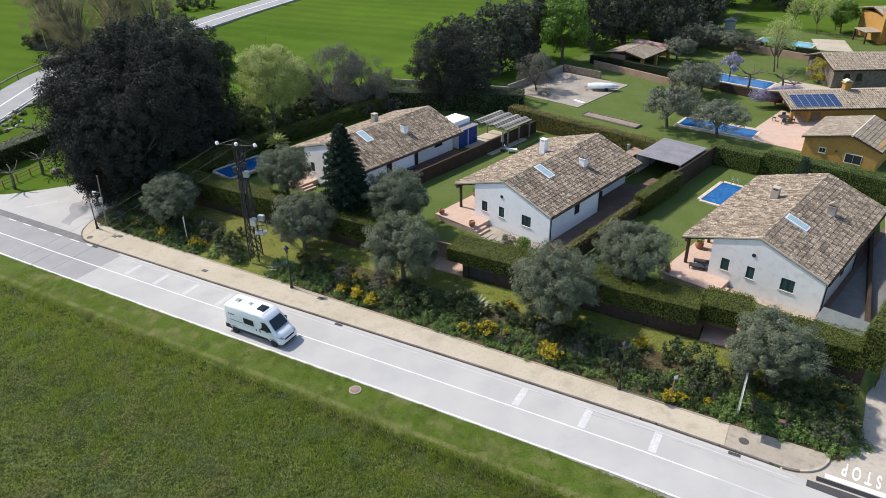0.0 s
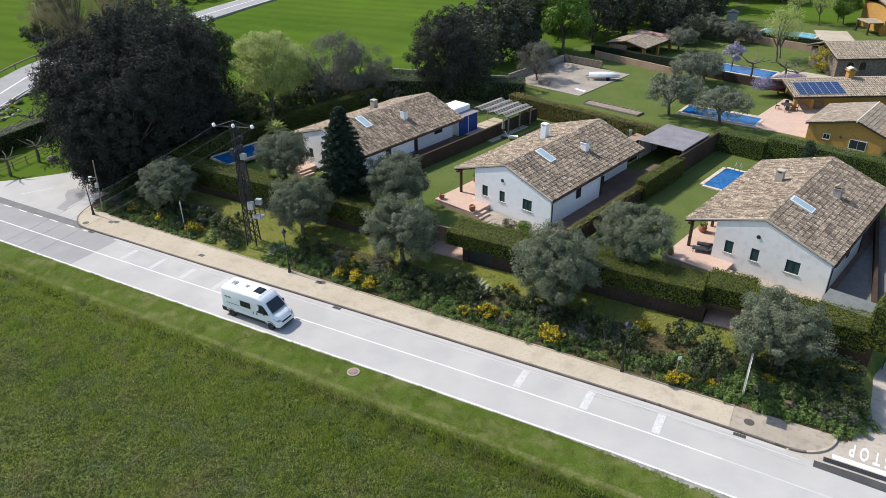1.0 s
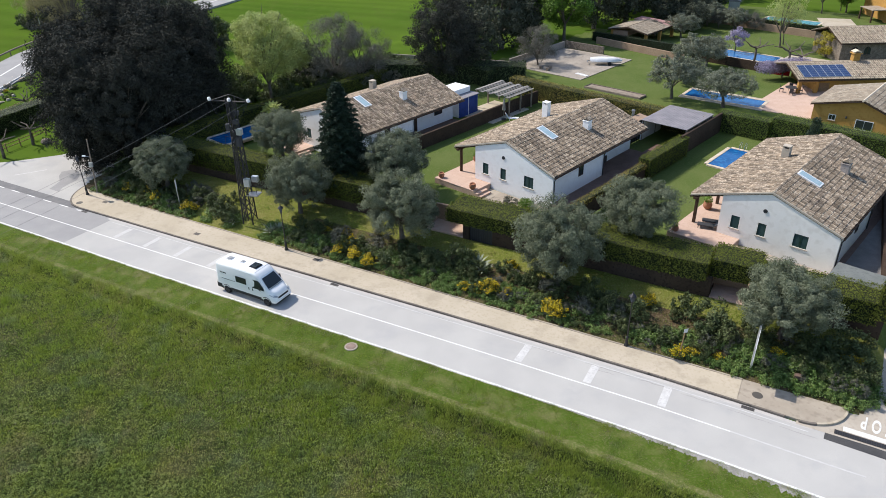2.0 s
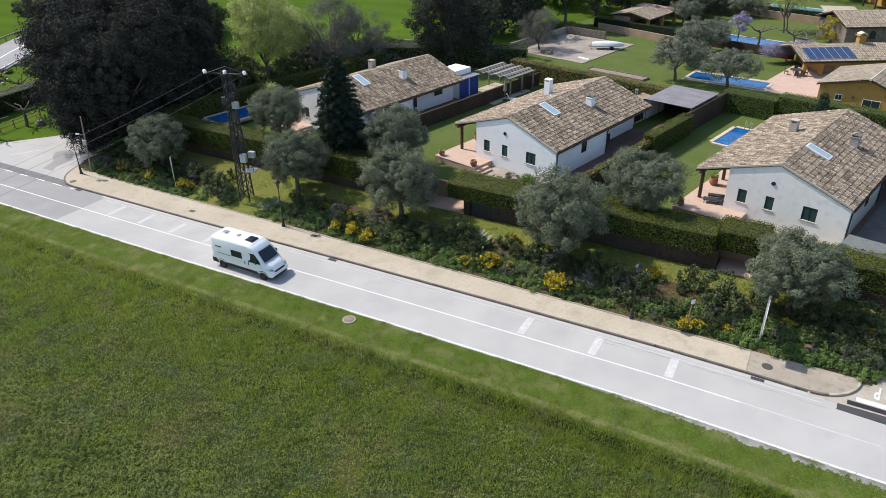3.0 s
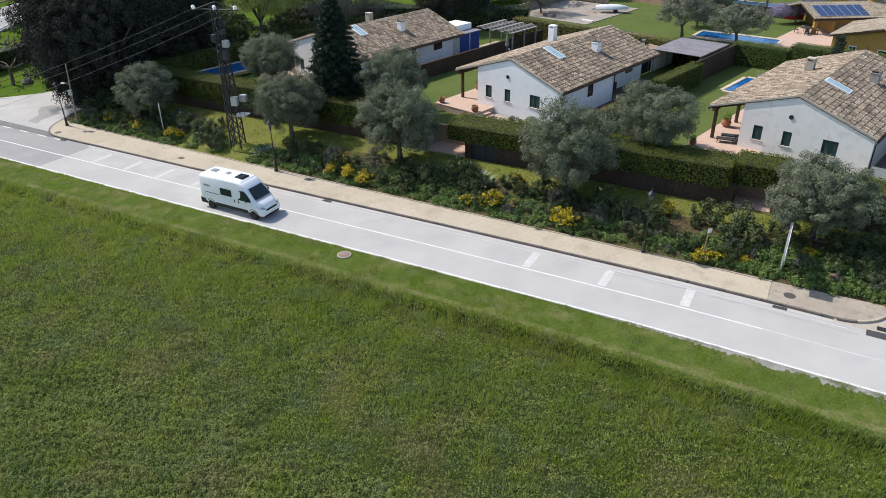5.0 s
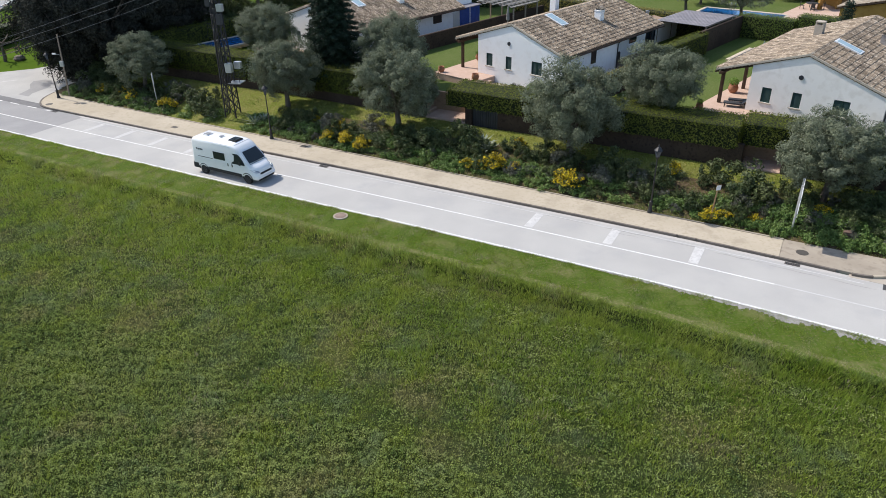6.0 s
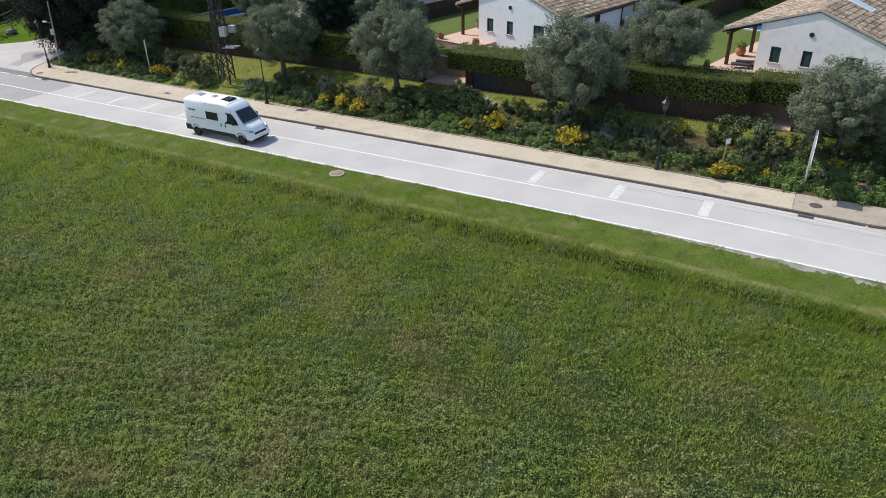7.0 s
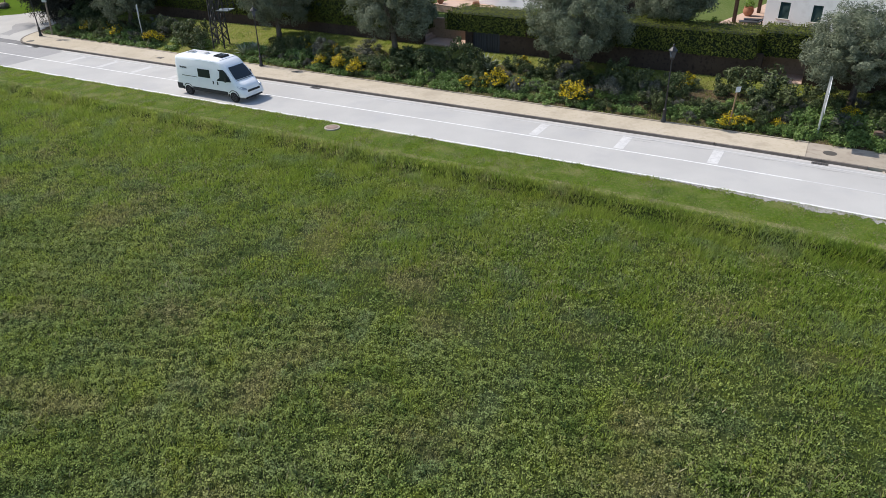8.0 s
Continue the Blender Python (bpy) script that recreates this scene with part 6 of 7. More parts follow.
part("pole", Geo().tube([(0, 0, 0), (0, 0, 2.6)], 0.03, 6), M["metal"], par)
part("canopy", Geo().lathe([(0.06, 1.0), (0.20, 1.15), (0.14, 1.9), (0.05, 2.55)], 9), M["canvas"], par)
part("foot", Geo().lathe([(0.3, 0), (0.3, 0.07), (0.06, 0.12)], 12), M["steel"], par)
chair = thing("garden_lounger", "pale garden lounger on the lawn", "lounger", at_plot(-47.4, 62.4, G, 40))
part("seat", Geo().box(0, 1.2, 0, 0.6, 0.28, 0.34), M["sign_face"], chair, bevel=0.02)
part("backrest", Geo().box(0, 0.7, 0, 0.6, 0, 0.05).mesh("backrest", M["sign_face"], 0.02), None, chair, m=pose(0.0, 0, 0.32, 0, -120, 0))
for x, y in ((0.1, 0.08), (1.1, 0.08), (0.1, 0.52), (1.1, 0.52)):
    part("leg", Geo().box(x - 0.03, x + 0.03, y - 0.03, y + 0.03, 0, 0.28), M["sign_face"], chair)


def porch_lounger(a, b, turn):
    c = thing("sun_lounger", "dark woven sun lounger on the terrace", "lounger", at_plot(a, b, G + 0.02, turn), "loungers on the terrace")
    part("seat", Geo().box(0, 1.3, 0, 0.62, 0.26, 0.33), M["steel"], c, bevel=0.02)
    part("backrest", Geo().box(0, 0.75, 0, 0.62, -0.03, 0.03).mesh("backrest", M["steel"], 0.015), None, c, m=pose(1.3, 0, 0.30, 0, -40, 0))
    for x, y in ((0.1, 0.06), (1.2, 0.06), (0.1, 0.56), (1.2, 0.56)):
        part("leg", Geo().box(x - 0.03, x + 0.03, y - 0.03, y + 0.03, 0, 0.26), M["steel"], c)
    return c


porch_lounger(-19.3, 51.2, 20)
porch_lounger(-19.3, 52.1, 20)
bbq = thing("side_bench", "dark covered bench against the white wall", "bench", at_plot(-32.9, 57.4))
part("seat", Geo().box(0, 0.6, 0, 1.5, 0, 0.75), M["steel"], bbq, bevel=0.06)
cond = thing("air_conditioner", "dark air-conditioning unit beside the white wall", "air conditioner", at_plot(-51.1, 49.2))
part("casing", Geo().box(0, 0.45, 0, 1.3, 0.0, 1.25), M["steel"], cond, bevel=0.03)
for i in range(2):
    part("fan_grille", Geo().lathe([(0.26, 0.0), (0.26, 0.02), (0.05, 0.03)], 14, pose(0.46, 0.35 + 0.6 * i, 0.7, 0, 90, 0)), M["metal"], cond)

# box with a sloping lid, gravel yard beside the end house
bin_store = thing("bin_store", "low store with a sloping grey sheet lid", "shed", at_plot(-8.5, 48.9))
part("body", Geo().box(0, 3.1, 0, 1.9, -0.5, 0.9), M["grey_white"], bin_store)
part("lid", Geo().prism([(-0.1, 0.95), (3.2, 0.95), (3.2, 1.0), (-0.1, 1.0)], -0.15, 2.05), M["lid"], bin_store, "grey sheet lid", bevel=0.01)
solo("gravel_yard", Geo().box(0, 3.6, 0, 17, -0.2, 0.025), M["gravel"], "gravel yard toned dark for the house's shade", "gravel", at_plot(-8.5, 50.9, G), kind="structure")


def pergola(a, b, w, d, h, roof, label, walls=None):
    p = thing("pergola", label, "pergola", at_plot(a, b))
    for x in (0.1, w - 0.1):
        for y in (0.1, d / 2, d - 0.1):
            part("post", Geo().box(x - 0.07, x + 0.07, y - 0.07, y + 0.07, 0, h - 0.12), M["old_wood"], p)
    for x in (0.1, w - 0.1):
        part("beam", Geo().box(x - 0.06, x + 0.06, 0, d, h - 0.12, h), M["old_wood"], p)
    g, n = Geo(), 36
    for i in range(n):
        x0, x1 = w * i / n, w * (i + 1) / n
        z = h + 0.03 + (0.014 if i % 2 else 0.0) + (0.12 * math.sin(i * 0.7) if roof == "canvas" else 0)
        part("roof_strip", Geo().box(x0, x1 + 0.01, -0.2, d + 0.2, z, z + 0.03), M[roof], p)
    if walls:
        part("wall", Geo().box(0, 0.15, 0, d, 0, h - 0.15), M[walls], p)
        part("wall", Geo().box(0.15, w, d - 0.15, d, 0, h - 0.15), M[walls], p)
    return p


pergola(-32.9, 66.6, 5.1, 6.2, 2.25, "corrugated", "pergola roofed with grey corrugated sheets", "grey_white")
pergola(-53.7, 63.9, 5.2, 4.6, 2.25, "canvas", "pergola shaded with weathered grey reed matting")
solo("terrace_paving", Geo().box(0, 5.4, 0, 7, -0.2, 0.03), M["walk"], "pale paved terrace under the pergola", "paving", at_plot(-53.7, 60.6), kind="structure")
shed = thing("garden_shed", "blue boarded shed beside a white block", "shed", at_plot(-53.2, 59.6))
for i in range(14):
    part("board", Geo().box(0.02, 0.07, 0.24 * i, 0.24 * i + 0.225, 0, 2.2), M["blue_paint"], shed, m=pose(0.55, 0, 0))
part("trim_board", Geo().box(0.6, 0.66, 1.6, 1.7, 0, 2.2), M["sign_face"], shed)
part("body", Geo().box(-3.0, 0.56, 0, 3.4, 0, 2.15), M["white"], shed)
part("roof", Geo().box(-3.1, 0.8, -0.1, 3.5, 2.2, 2.28), M["corrugated"], shed)
part("parapet", Geo().box(-3.0, -0.6, 0.6, 3.4, 2.28, 2.9), M["white"], shed, bevel=0.02)
part("flue", Geo().tube([(-1.6, 0.3, 2.2), (-1.6, 0.3, 3.4)], 0.1, 8), M["steel"], shed)
flue = solo("flue_pipe", Geo().lathe([(0.14, 0), (0.14, 1.6), (0.2, 1.62), (0.2, 1.75), (0.05, 1.8)], 10), M["metal"], "metal flue pipe behind the house", "flue", at_plot(-34.2, 67.0, G + 1.2))

# house a: canopy of orange glass and blue trim behind house b
aw = thing("awning", "tan-edged glazed lean-to with dark doors", "awning", at_plot(-34.8, 63.9))
part("roof", Geo().prism([(0.9, 2.38), (1.9, 2.25), (1.9, 2.31), (0.9, 2.44)], 0, 4.0), M["wall_pale"], aw)
for i in range(4):
    part("door_leaf", Geo().box(1.75, 1.8, 0.1 + 0.95 * i, 0.98 + 0.95 * i, 0, 2.2), M["glass"], aw)
    part("door_frame", Geo().box(1.74, 1.82, 0.02 + 0.95 * i, 0.1 + 0.95 * i, 0, 2.25), M["wood"], aw)

# ---- sports court, boat and pavilion behind ----
court = solo("court", Geo().box(0, 12.0, 0, 14.0, -0.2, 0.03), M["court"], "old cracked concrete court", "court", at_plot(-62.4, 82.3), kind="structure")
for m, L in ((at_plot(-62.5, 82.2), 14.4),):
    solo("wall_court", Geo().box(-0.25, 0, 0, L, 0, 1.0), M["court"], "low concrete wall round the court", "wall", m, kind="structure", bevel=0.02)
solo("wall_court", Geo().box(0, 7.0, 0, 0.25, 0, 1.1), M["stone"], "low stone wall behind the court", "wall", at_plot(-62.5, 96.6), kind="structure", bevel=0.02)
solo("wall_court", Geo().box(-19, 0, 0, 0.25, -0.1, 0.6), M["court"], "low concrete wall beside the trees", "wall", at_plot(-62.5, 82.4, G, 25), kind="structure", bevel=0.02)
boat = thing("boat", "white upturned boat hull on a small trailer", "boat", at_plot(-52.0, 91.5, G, 35))
g = Geo()
for i in range(9):
    x = -2.3 + 4.6 * i / 8
    w = 0.80 * (1 - (abs(x + 0.3) / 2.75) ** 2.6)
    for k in range(7):
        t = math.pi * k / 6
        g.v.append((x, w * math.cos(t), 0.55 + 0.65 * (w / 0.95) ** 0.5 * math.sin(t)))
for i in range(8):
    for k in range(6):
        g.f.append((i * 7 + k, (i + 1) * 7 + k, (i + 1) * 7 + k + 1, i * 7 + k + 1))
part("hull", g, M["sign_face"], boat, soft=True)
part("trailer_frame", Geo().box(-2.6, 2.2, -0.5, -0.42, 0.4, 0.48).box(-2.6, 2.2, 0.42, 0.5, 0.4, 0.48).box(-2.7, -2.6, -0.5, 0.5, 0.4, 0.48), M["metal"], boat)
for y in (-0.7, 0.7):
    part("wheel", Geo().lathe([(0.1, -0.08), (0.28, -0.08), (0.28, 0.08), (0.1, 0.08)], 14, pose(0.5, y, 0.28, 90, 0, 0)), M["rubber"], boat)
for a, b in ((-57.9, 83.6), (-56.9, 84.3), (-56.6, 83.4)):
    solo("crate", Geo().box(-0.2, 0.2, -0.2, 0.2, 0, 0.4), M["old_wood"], "small weathered crate on the court", "crate", at_plot(a, b, G + 0.03), "crates on the court", bevel=0.01)
solo("paving_slab", Geo().box(-1.0, 1.0, -0.3, 0.3, 0, 0.08), M["sign_face"], "pale slab lying on the court", "slab", at_plot(-51.6, 84.5, G + 0.03, -10), bevel=0.01)
solo("flower_bed", Geo().box(0, 8, 0, 1.6, -0.1, 0.10).box(-0.08, 8.08, -0.08, 0, -0.1, 0.2).box(-0.08, 8.08, 1.6, 1.68, -0.1, 0.2).box(-0.08, 0, 0, 1.6, -0.1, 0.2).box(8, 8.08, 0, 1.6, -0.1, 0.2), M["old_wood"], "raised earth bed edged with timber", "flower bed", at_plot(-48.0, 79.6), kind="structure", bevel=0.04)


def tiled_roof(parent, x0, x1, y0, y1, z_eave, z_ridge, along="y", split=0.5, name="roof"):
    """A gabled roof with rows of tiles, ridge along y (or x)."""
    g = Geo()
    if along == "y":
        xr = x0 + (x1 - x0) * split
        g.prism([(xr, z_ridge), (x0, z_eave), (x0, z_eave - 0.1), (xr, z_ridge - 0.12), (x1, z_eave - 0.1), (x1, z_eave)], y0, y1)
        r = part(name, g, M["wall"], parent, "tiled roof")
        f = lambda u: z_eave + (z_ridge - z_eave) * ((u - x0) / (xr - x0) if u < xr else (x1 - u) / (x1 - xr))
        tiles = [m for c, q, m in slope_tiles(xr - 0.1, x0, y0, y1, f, -1) + slope_tiles(xr + 0.1, x1, y0, y1, f, 1)]
        part("tiling", join_tiles(tiles), M["tile_far"], r, kind="stuff")
        return r
    turned = pose(0, 0, 0, 0, 0, 90)
    yr = y0 + (y1 - y0) * split
    g.prism([(yr, z_ridge), (y0, z_eave), (y0, z_eave - 0.1), (yr, z_ridge - 0.12), (y1, z_eave - 0.1), (y1, z_eave)], -x1, -x0, turned)
    r = part(name, g, M["wall"], parent, "tiled roof")
    f = lambda u: z_eave + (z_ridge - z_eave) * ((u - y0) / (yr - y0) if u < yr else (y1 - u) / (y1 - yr))
    tiles = [turned @ m for c, q, m in slope_tiles(yr - 0.1, y0, -x1, -x0, f, -1) + slope_tiles(yr + 0.1, y1, -x1, -x0, f, 1)]
    part("tiling", join_tiles(tiles), M["tile_far"], r, kind="stuff")
    return r


def simple_window(parent, x0, x1, z0, z1, y):
    w = part("window", Geo().box(x0 - 0.07, x1 + 0.07, y - 0.03, y + 0.02, z0 - 0.07, z1 + 0.07), M["sign_face"], parent)
    part("pane", Geo().box(x0, (x0 + x1) / 2 - 0.02, y - 0.05, y - 0.03, z0, z1), M["glass"], w)
    part("pane", Geo().box((x0 + x1) / 2 + 0.02, x1, y - 0.05, y - 0.03, z0, z1), M["glass"], w)
    part("sill", Geo().box(x0 - 0.12, x1 + 0.12, y - 0.14, y, z0 - 0.14, z0 - 0.07), M["tile_all"], w)


pav = thing("pavilion", "small open garden pavilion with a tiled roof", "pavilion", at_plot(-59.2, 104.6))
for x, y in ((0.3, 0.3), (6.3, 0.3), (0.3, 9.4), (6.3, 9.4), (6.3, 5.0)):
    part("pillar", Geo().box(x - 0.22, x + 0.22, y - 0.22, y + 0.22, 0, 2.0), M["ochre"], pav)
part("wall", Geo().box(0.1, 0.4, 0.5, 9.2, 0, 2.0), M["wall_pale"], pav)
part("wall", Geo().box(0.5, 3.2, 0.15, 0.45, 0, 2.0), M["wall_pale"], pav)
tiled_roof(pav, -0.3, 6.9, -0.4, 7.2, 2.0, 2.75)
part("canopy", Geo().prism([(0.2, 2.45), (6.9, 2.1), (6.9, 2.18), (0.2, 2.55)], 7.25, 10.2), M["canopy"], pav, "faded pink sheet canopy", bevel=0.01)

annex = thing("ochre_house", "ochre-rendered low house with a tiled gable roof", "house", at_plot(-20.9, 83.5, G - 0.4))
part("wall", Geo().prism([(0, 0), (7.7, 0), (7.7, 3.05), (4.75, 3.72), (0, 2.62)], 0, 8.0), M["ochre"], annex)
tiled_roof(annex, -0.3, 8.0, -0.35, 8.3, 2.72, 3.95, "y", 0.61)
part("ridge", Geo().tube([(4.76, -0.4, 4.0), (4.76, 8.3, 4.0)], 0.12, 8), M["coping"], annex, "pale mortared ridge")
simple_window(annex, 4.55, 6.15, 0.85, 1.80, 0.0)
simple_window(annex, 1.8, 2.4, 1.35, 1.85, 0.0)
part("lamp", Geo().lathe([(0.06, 0), (0.11, 0.1), (0.05, 0.25)], 8, pose(3.5, -0.1, 1.75)), M["steel"], annex)

pv = thing("ochre_house", "ochre house with solar panels on its tiled roof", "house", pose(45.3, 86.5, G - 1.05))
part("wall", Geo().box(2.6, 18, 0.6, 7.6, 0, 2.8), M["ochre"], pv)
part("porch_beam", Geo().box(-0.1, 2.6, 0.0, 0.25, 2.5, 2.78), M["brown_wood"], pv)
for x in (0.15, 2.3):
    part("porch_pillar", Geo().box(x - 0.2, x + 0.2, -0.05, 0.35, 0, 2.5), M["ochre"], pv)
tiled_roof(pv, -0.4, 18.5, -0.5, 8.0, 2.85, 4.0, "x", 0.5)
tilt = math.degrees(math.atan(1.15 / 4.25))
for i in range(6):
    pm = pose(0.45 + 1.0 * i, -0.05, 2.85 + 0.45 * 1.15 / 4.25 + 0.16, tilt, 0, 0)
    panel = part("solar_panel", Geo().box(0, 0.985, 0, 2.9, 0, 0.05).mesh("solar_panel", M["zinc"]), None, pv, "dark blue solar panel", m=pm)
    for j in range(6):
        part("cell", Geo().box(0.03, 0.955, 0.03 + 0.475 * j, 0.475 + 0.475 * j, 0.05, 0.058), M["panel"], panel)
chim = part("chimney", Geo().box(-0.4, 0.4, -0.4, 0.4, 0, 1.5).box(-0.6, 0.6, -0.5, 0.5, 1.5, 1.6), M["ochre"], pv, m=pose(8.6, 4.0, 3.5))
part("cap", Geo().prism([(-0.55, 1.75), (0.55, 1.75), (0.0, 2.0)], -0.45, 0.45).box(-0.45, -0.3, -0.4, 0.4, 1.6, 1.75).box(0.3, 0.45, -0.4, 0.4, 1.6, 1.75), M["coping"], chim)
part("door", Geo().box(2.9, 4.2, 0.55, 0.62, 0.1, 2.2), M["brown_wood"], pv)

stone = thing("stone_house", "old rubble-stone house with arched windows and tiled roof", "house", pose(57.8, 101.0, G - 0.8))
part("wall", Geo().box(0, 16, 0, 8, 0, 3.55), M["stone"], stone)
tiled_roof(stone, -0.5, 16.5, -0.6, 8.6, 3.55, 5.0, "x", 0.5)
for x in (1.55, 3.4):
    arch = [(x, 1.9), (x + 0.9, 1.9)] + [(x + 0.45 + 0.45 * math.cos(math.pi * k / 8), 2.55 + 0.45 * math.sin(math.pi * k / 8)) for k in range(9)]
    w = part("window", Geo().prism(arch, -0.04, 0.02), M["glass"], stone, "arched dark window")
    part("sill", Geo().box(x - 0.1, x + 1.0, -0.12, 0.02, 1.8, 1.9), M["stone"], w)
    part("mullion", Geo().box(x + 0.42, x + 0.48, -0.06, -0.04, 1.9, 2.98), M["wood"], w)

far_house = thing("ochre_house", "orange-rendered two-storey house at the edge of the wood", "house", pose(80.0, 128.0, G - 0.5))
part("wall", Geo().box(0, 12, 0, 8, 0, 5.1), M["ochre"], far_house)
tiled_roof(far_house, -0.5, 12.5, -0.6, 8.6, 5.1, 6.1, "x", 0.5)
simple_window(far_house, 2.0, 3.8, 3.4, 4.5, 0.0)
part("porch_roof", Geo().box(-3.2, 0.0, -0.6, 3.6, 2.5, 2.62), M["tile_far"], far_house)
for x, y in ((-3.0, -0.4), (-3.0, 3.4), (-0.2, -0.4)):
    part("porch_post", Geo().box(x - 0.12, x + 0.12, y - 0.12, y + 0.12, 0, 2.5), M["wood"], far_house)
part("tower", Geo().box(-0.6, 0.6, -0.9, 0.0, 0, 6.0), M["ochre"], far_house)
tiled_roof(far_house, 0.5, 12.5, -5.0, -0.6, 3.4, 4.2, "x", 0.6, "lower_roof")
part("lower_wall", Geo().box(0.8, 12.2, -4.6, -0.7, 0, 3.3), M["ochre"], far_house)

tool_shed = thing("tool_shed", "small grey-blue tool shed among dark bushes", "shed", pose(56.5, 141.0, G, 0, 0, -20))
part("body", Geo().box(0, 2.0, 0, 1.6, -0.1, 1.7), M["zinc"], tool_shed, bevel=0.02)
part("roof", Geo().prism([(-0.15, 1.7), (2.15, 1.7), (2.15, 1.78), (1.0, 2.15), (-0.15, 1.78)], -0.15, 1.75), M["corrugated"], tool_shed)

# patios, walls and fences between the neighbours' gardens
solo("patio", Geo().box(0, 7.4, 0, 13.6, -0.2, 0.03), M["terracotta_all"], "pinkish paved patio beside the pool", "patio", at_plot(-28.4, 84.9), kind="structure")
solo("patio", Geo().box(-0.4, 9.8, -0.9, 4.0, -0.2, 0.024), M["walk"], "pale paving round the pool", "patio", at_plot(-36.5, 84.6, G, 5), kind="structure")
solo("patio", Geo().box(0, 8.0, 0, 8.5, -0.2, 0.024), M["walk"], "pale paving at the end of the pool", "patio", at_plot(-33.4, 105.3), kind="structure")
solo("patio", Geo().box(0, 5.6, 0, 9.2, -0.2, 0.03), M["walk"], "pale paving beside the far house", "patio", pose(66.9, 123.6, G, 0, 0, -18), kind="structure")
for a0, b0, a1, b1, h, mt in ((-60.3, 102.3, -44.0, 100.0, 1.0, "wall_pale"), (-53.2, 129.2, -33.0, 127.2, 1.1, "wall_pale"), (-44.0, 102.4, -30.5, 101.6, 1.2, "wall")):
    L, turn = math.hypot(a1 - a0, b1 - b0), math.degrees(math.atan2(b1 - b0, a1 - a0))
    solo("wall_garden", Geo().box(0, L, 0, 0.25, -0.1, h), M[mt], "low garden wall between the plots", "wall", at_plot(a0, b0, G, turn), kind="structure", bevel=0.02)
hedge(PLOT, -62.0, -45.0, 103.6, 104.4, G, 4.2, "fir", label="dark mesh-covered garden fence with creepers", density=45)
hedge(PLOT, -53.0, -33.5, 129.6, 130.4, G, 4.3, "shrub", label="dark clipped hedge beyond the lawn", density=45)
solo("sheet", Geo().box(0, 2.4, -0.03, 0.03, 0.2, 1.8), M["cloth_red"], "red sheet hanging on a garden line", "sheet", at_plot(-31.6, 100.6, G, 10))
wist = thing("wisteria", "wisteria covered in pale lilac bloom", "climber", pose(46.6, 94.0, G, 0, 0, 12))
part("stem", Geo().tube([(0, 0, -0.1), (0.2, 0.1, 1.2), (-0.2, 0.3, 2.2)], [0.12, 0.09, 0.05], 7), M["bark"], wist)
part("bloom", quads("bloom", leaves(clumps(np.array([[x, 0.3 * math.sin(x), 1.6] for x in np.linspace(-3.2, 3.2, 14)]), np.full(14, 1.15), 6500, 0.8), 0.2, 0.6, 0.5), M["lilac"]), None, wist)
lilac = make_tree("judas_tree", "small tree in lilac blossom", "lilac", 3.4, 1.5, 0.9, 63, 2500, 0.2, 0.6, 0.1, 5, 30, 0.5)
put(lilac, 45.7, 108.6, G, 1.0)
drop(lilac)
table = thing("patio_table", "dark round patio table with chairs", "table", at_plot(-26.6, 94.0))
part("tabletop", Geo().lathe([(0.75, 0.70), (0.75, 0.75), (0.02, 0.76)], 18), M["steel"], table)
part("leg", Geo().tube([(0, 0, 0), (0, 0, 0.7)], 0.06, 8), M["steel"], table)
for i in range(4):
    ch = thing("patio_chair", "dark metal patio chair", "chair", at_plot(-26.6, 94.0, G, 90 * i + 20) @ pose(1.1, 0, 0), "chairs round the patio table")
    part("seat", Geo().box(-0.22, 0.22, -0.22, 0.22, 0.42, 0.46), M["steel"], ch)
    part("backrest", Geo().box(0.19, 0.23, -0.22, 0.22, 0.46, 0.9), M["steel"], ch)
    for x in (-0.2, 0.2):
        for y in (-0.2, 0.2):
            part("leg", Geo().box(x - 0.02, x + 0.02, y - 0.02, y + 0.02, 0, 0.42), M["steel"], ch)


def pollard(x, y, z, seed, size=1.0):
    """A bare pruned plane tree: stout trunk and crooked arms."""
    r = random.Random(seed)
    t = thing("pollarded_tree", "bare pollarded tree with crooked arms", "tree", pose(x, y, z))
    part("trunk", Geo().tube([(0, 0, -0.2), (0.1, 0, 1.2), (0.05, 0.1, 2.0 * size)], [0.2, 0.16, 0.13], 8), M["bark"], t, soft=True)
    for i in range(6):
        a = i * 1.05 + r.uniform(-0.3, 0.3)
        q = r.uniform(1.2, 2.2) * size
        part("limb", Geo().tube([(0.05, 0.1, 1.95 * size), (q * 0.5 * math.cos(a), q * 0.5 * math.sin(a), 2.1 * size + r.uniform(0, 0.4)), (q * math.cos(a + 0.3), q * math.sin(a + 0.3), 2.4 * size + r.uniform(0, 0.8))], [0.10, 0.08, 0.05], 6), M["bark"], t, soft=True)
    return t


pollard(-51.0, 76.6, ground_at(-51, 76.6), 1)
pollard(-49.7, 80.8, ground_at(-49.7, 80.8), 2)
pollard(-56.0, 92.0, ground_at(-56, 92), 3, 0.9)
for k, (a, b) in enumerate(((-31.0, 105.2), (-35.5, 104.6), (-29.0, 103.8))):
    p = PLOT @ Vector((a, b, 0))
    pollard(p.x, p.y, G, 5 + k, 1.2)


def rail_fence(p0, p1, label="rustic timber post-and-rail fence"):
    f = thing("rail_fence", label, "fence", pose(p0[0], p0[1], 0))
    L = math.hypot(p1[0] - p0[0], p1[1] - p0[1])
    k = max(2, int(L / 1.9) + 1)
    pts = [(p0[0] + (p1[0] - p0[0]) * i / (k - 1), p0[1] + (p1[1] - p0[1]) * i / (k - 1)) for i in range(k)]
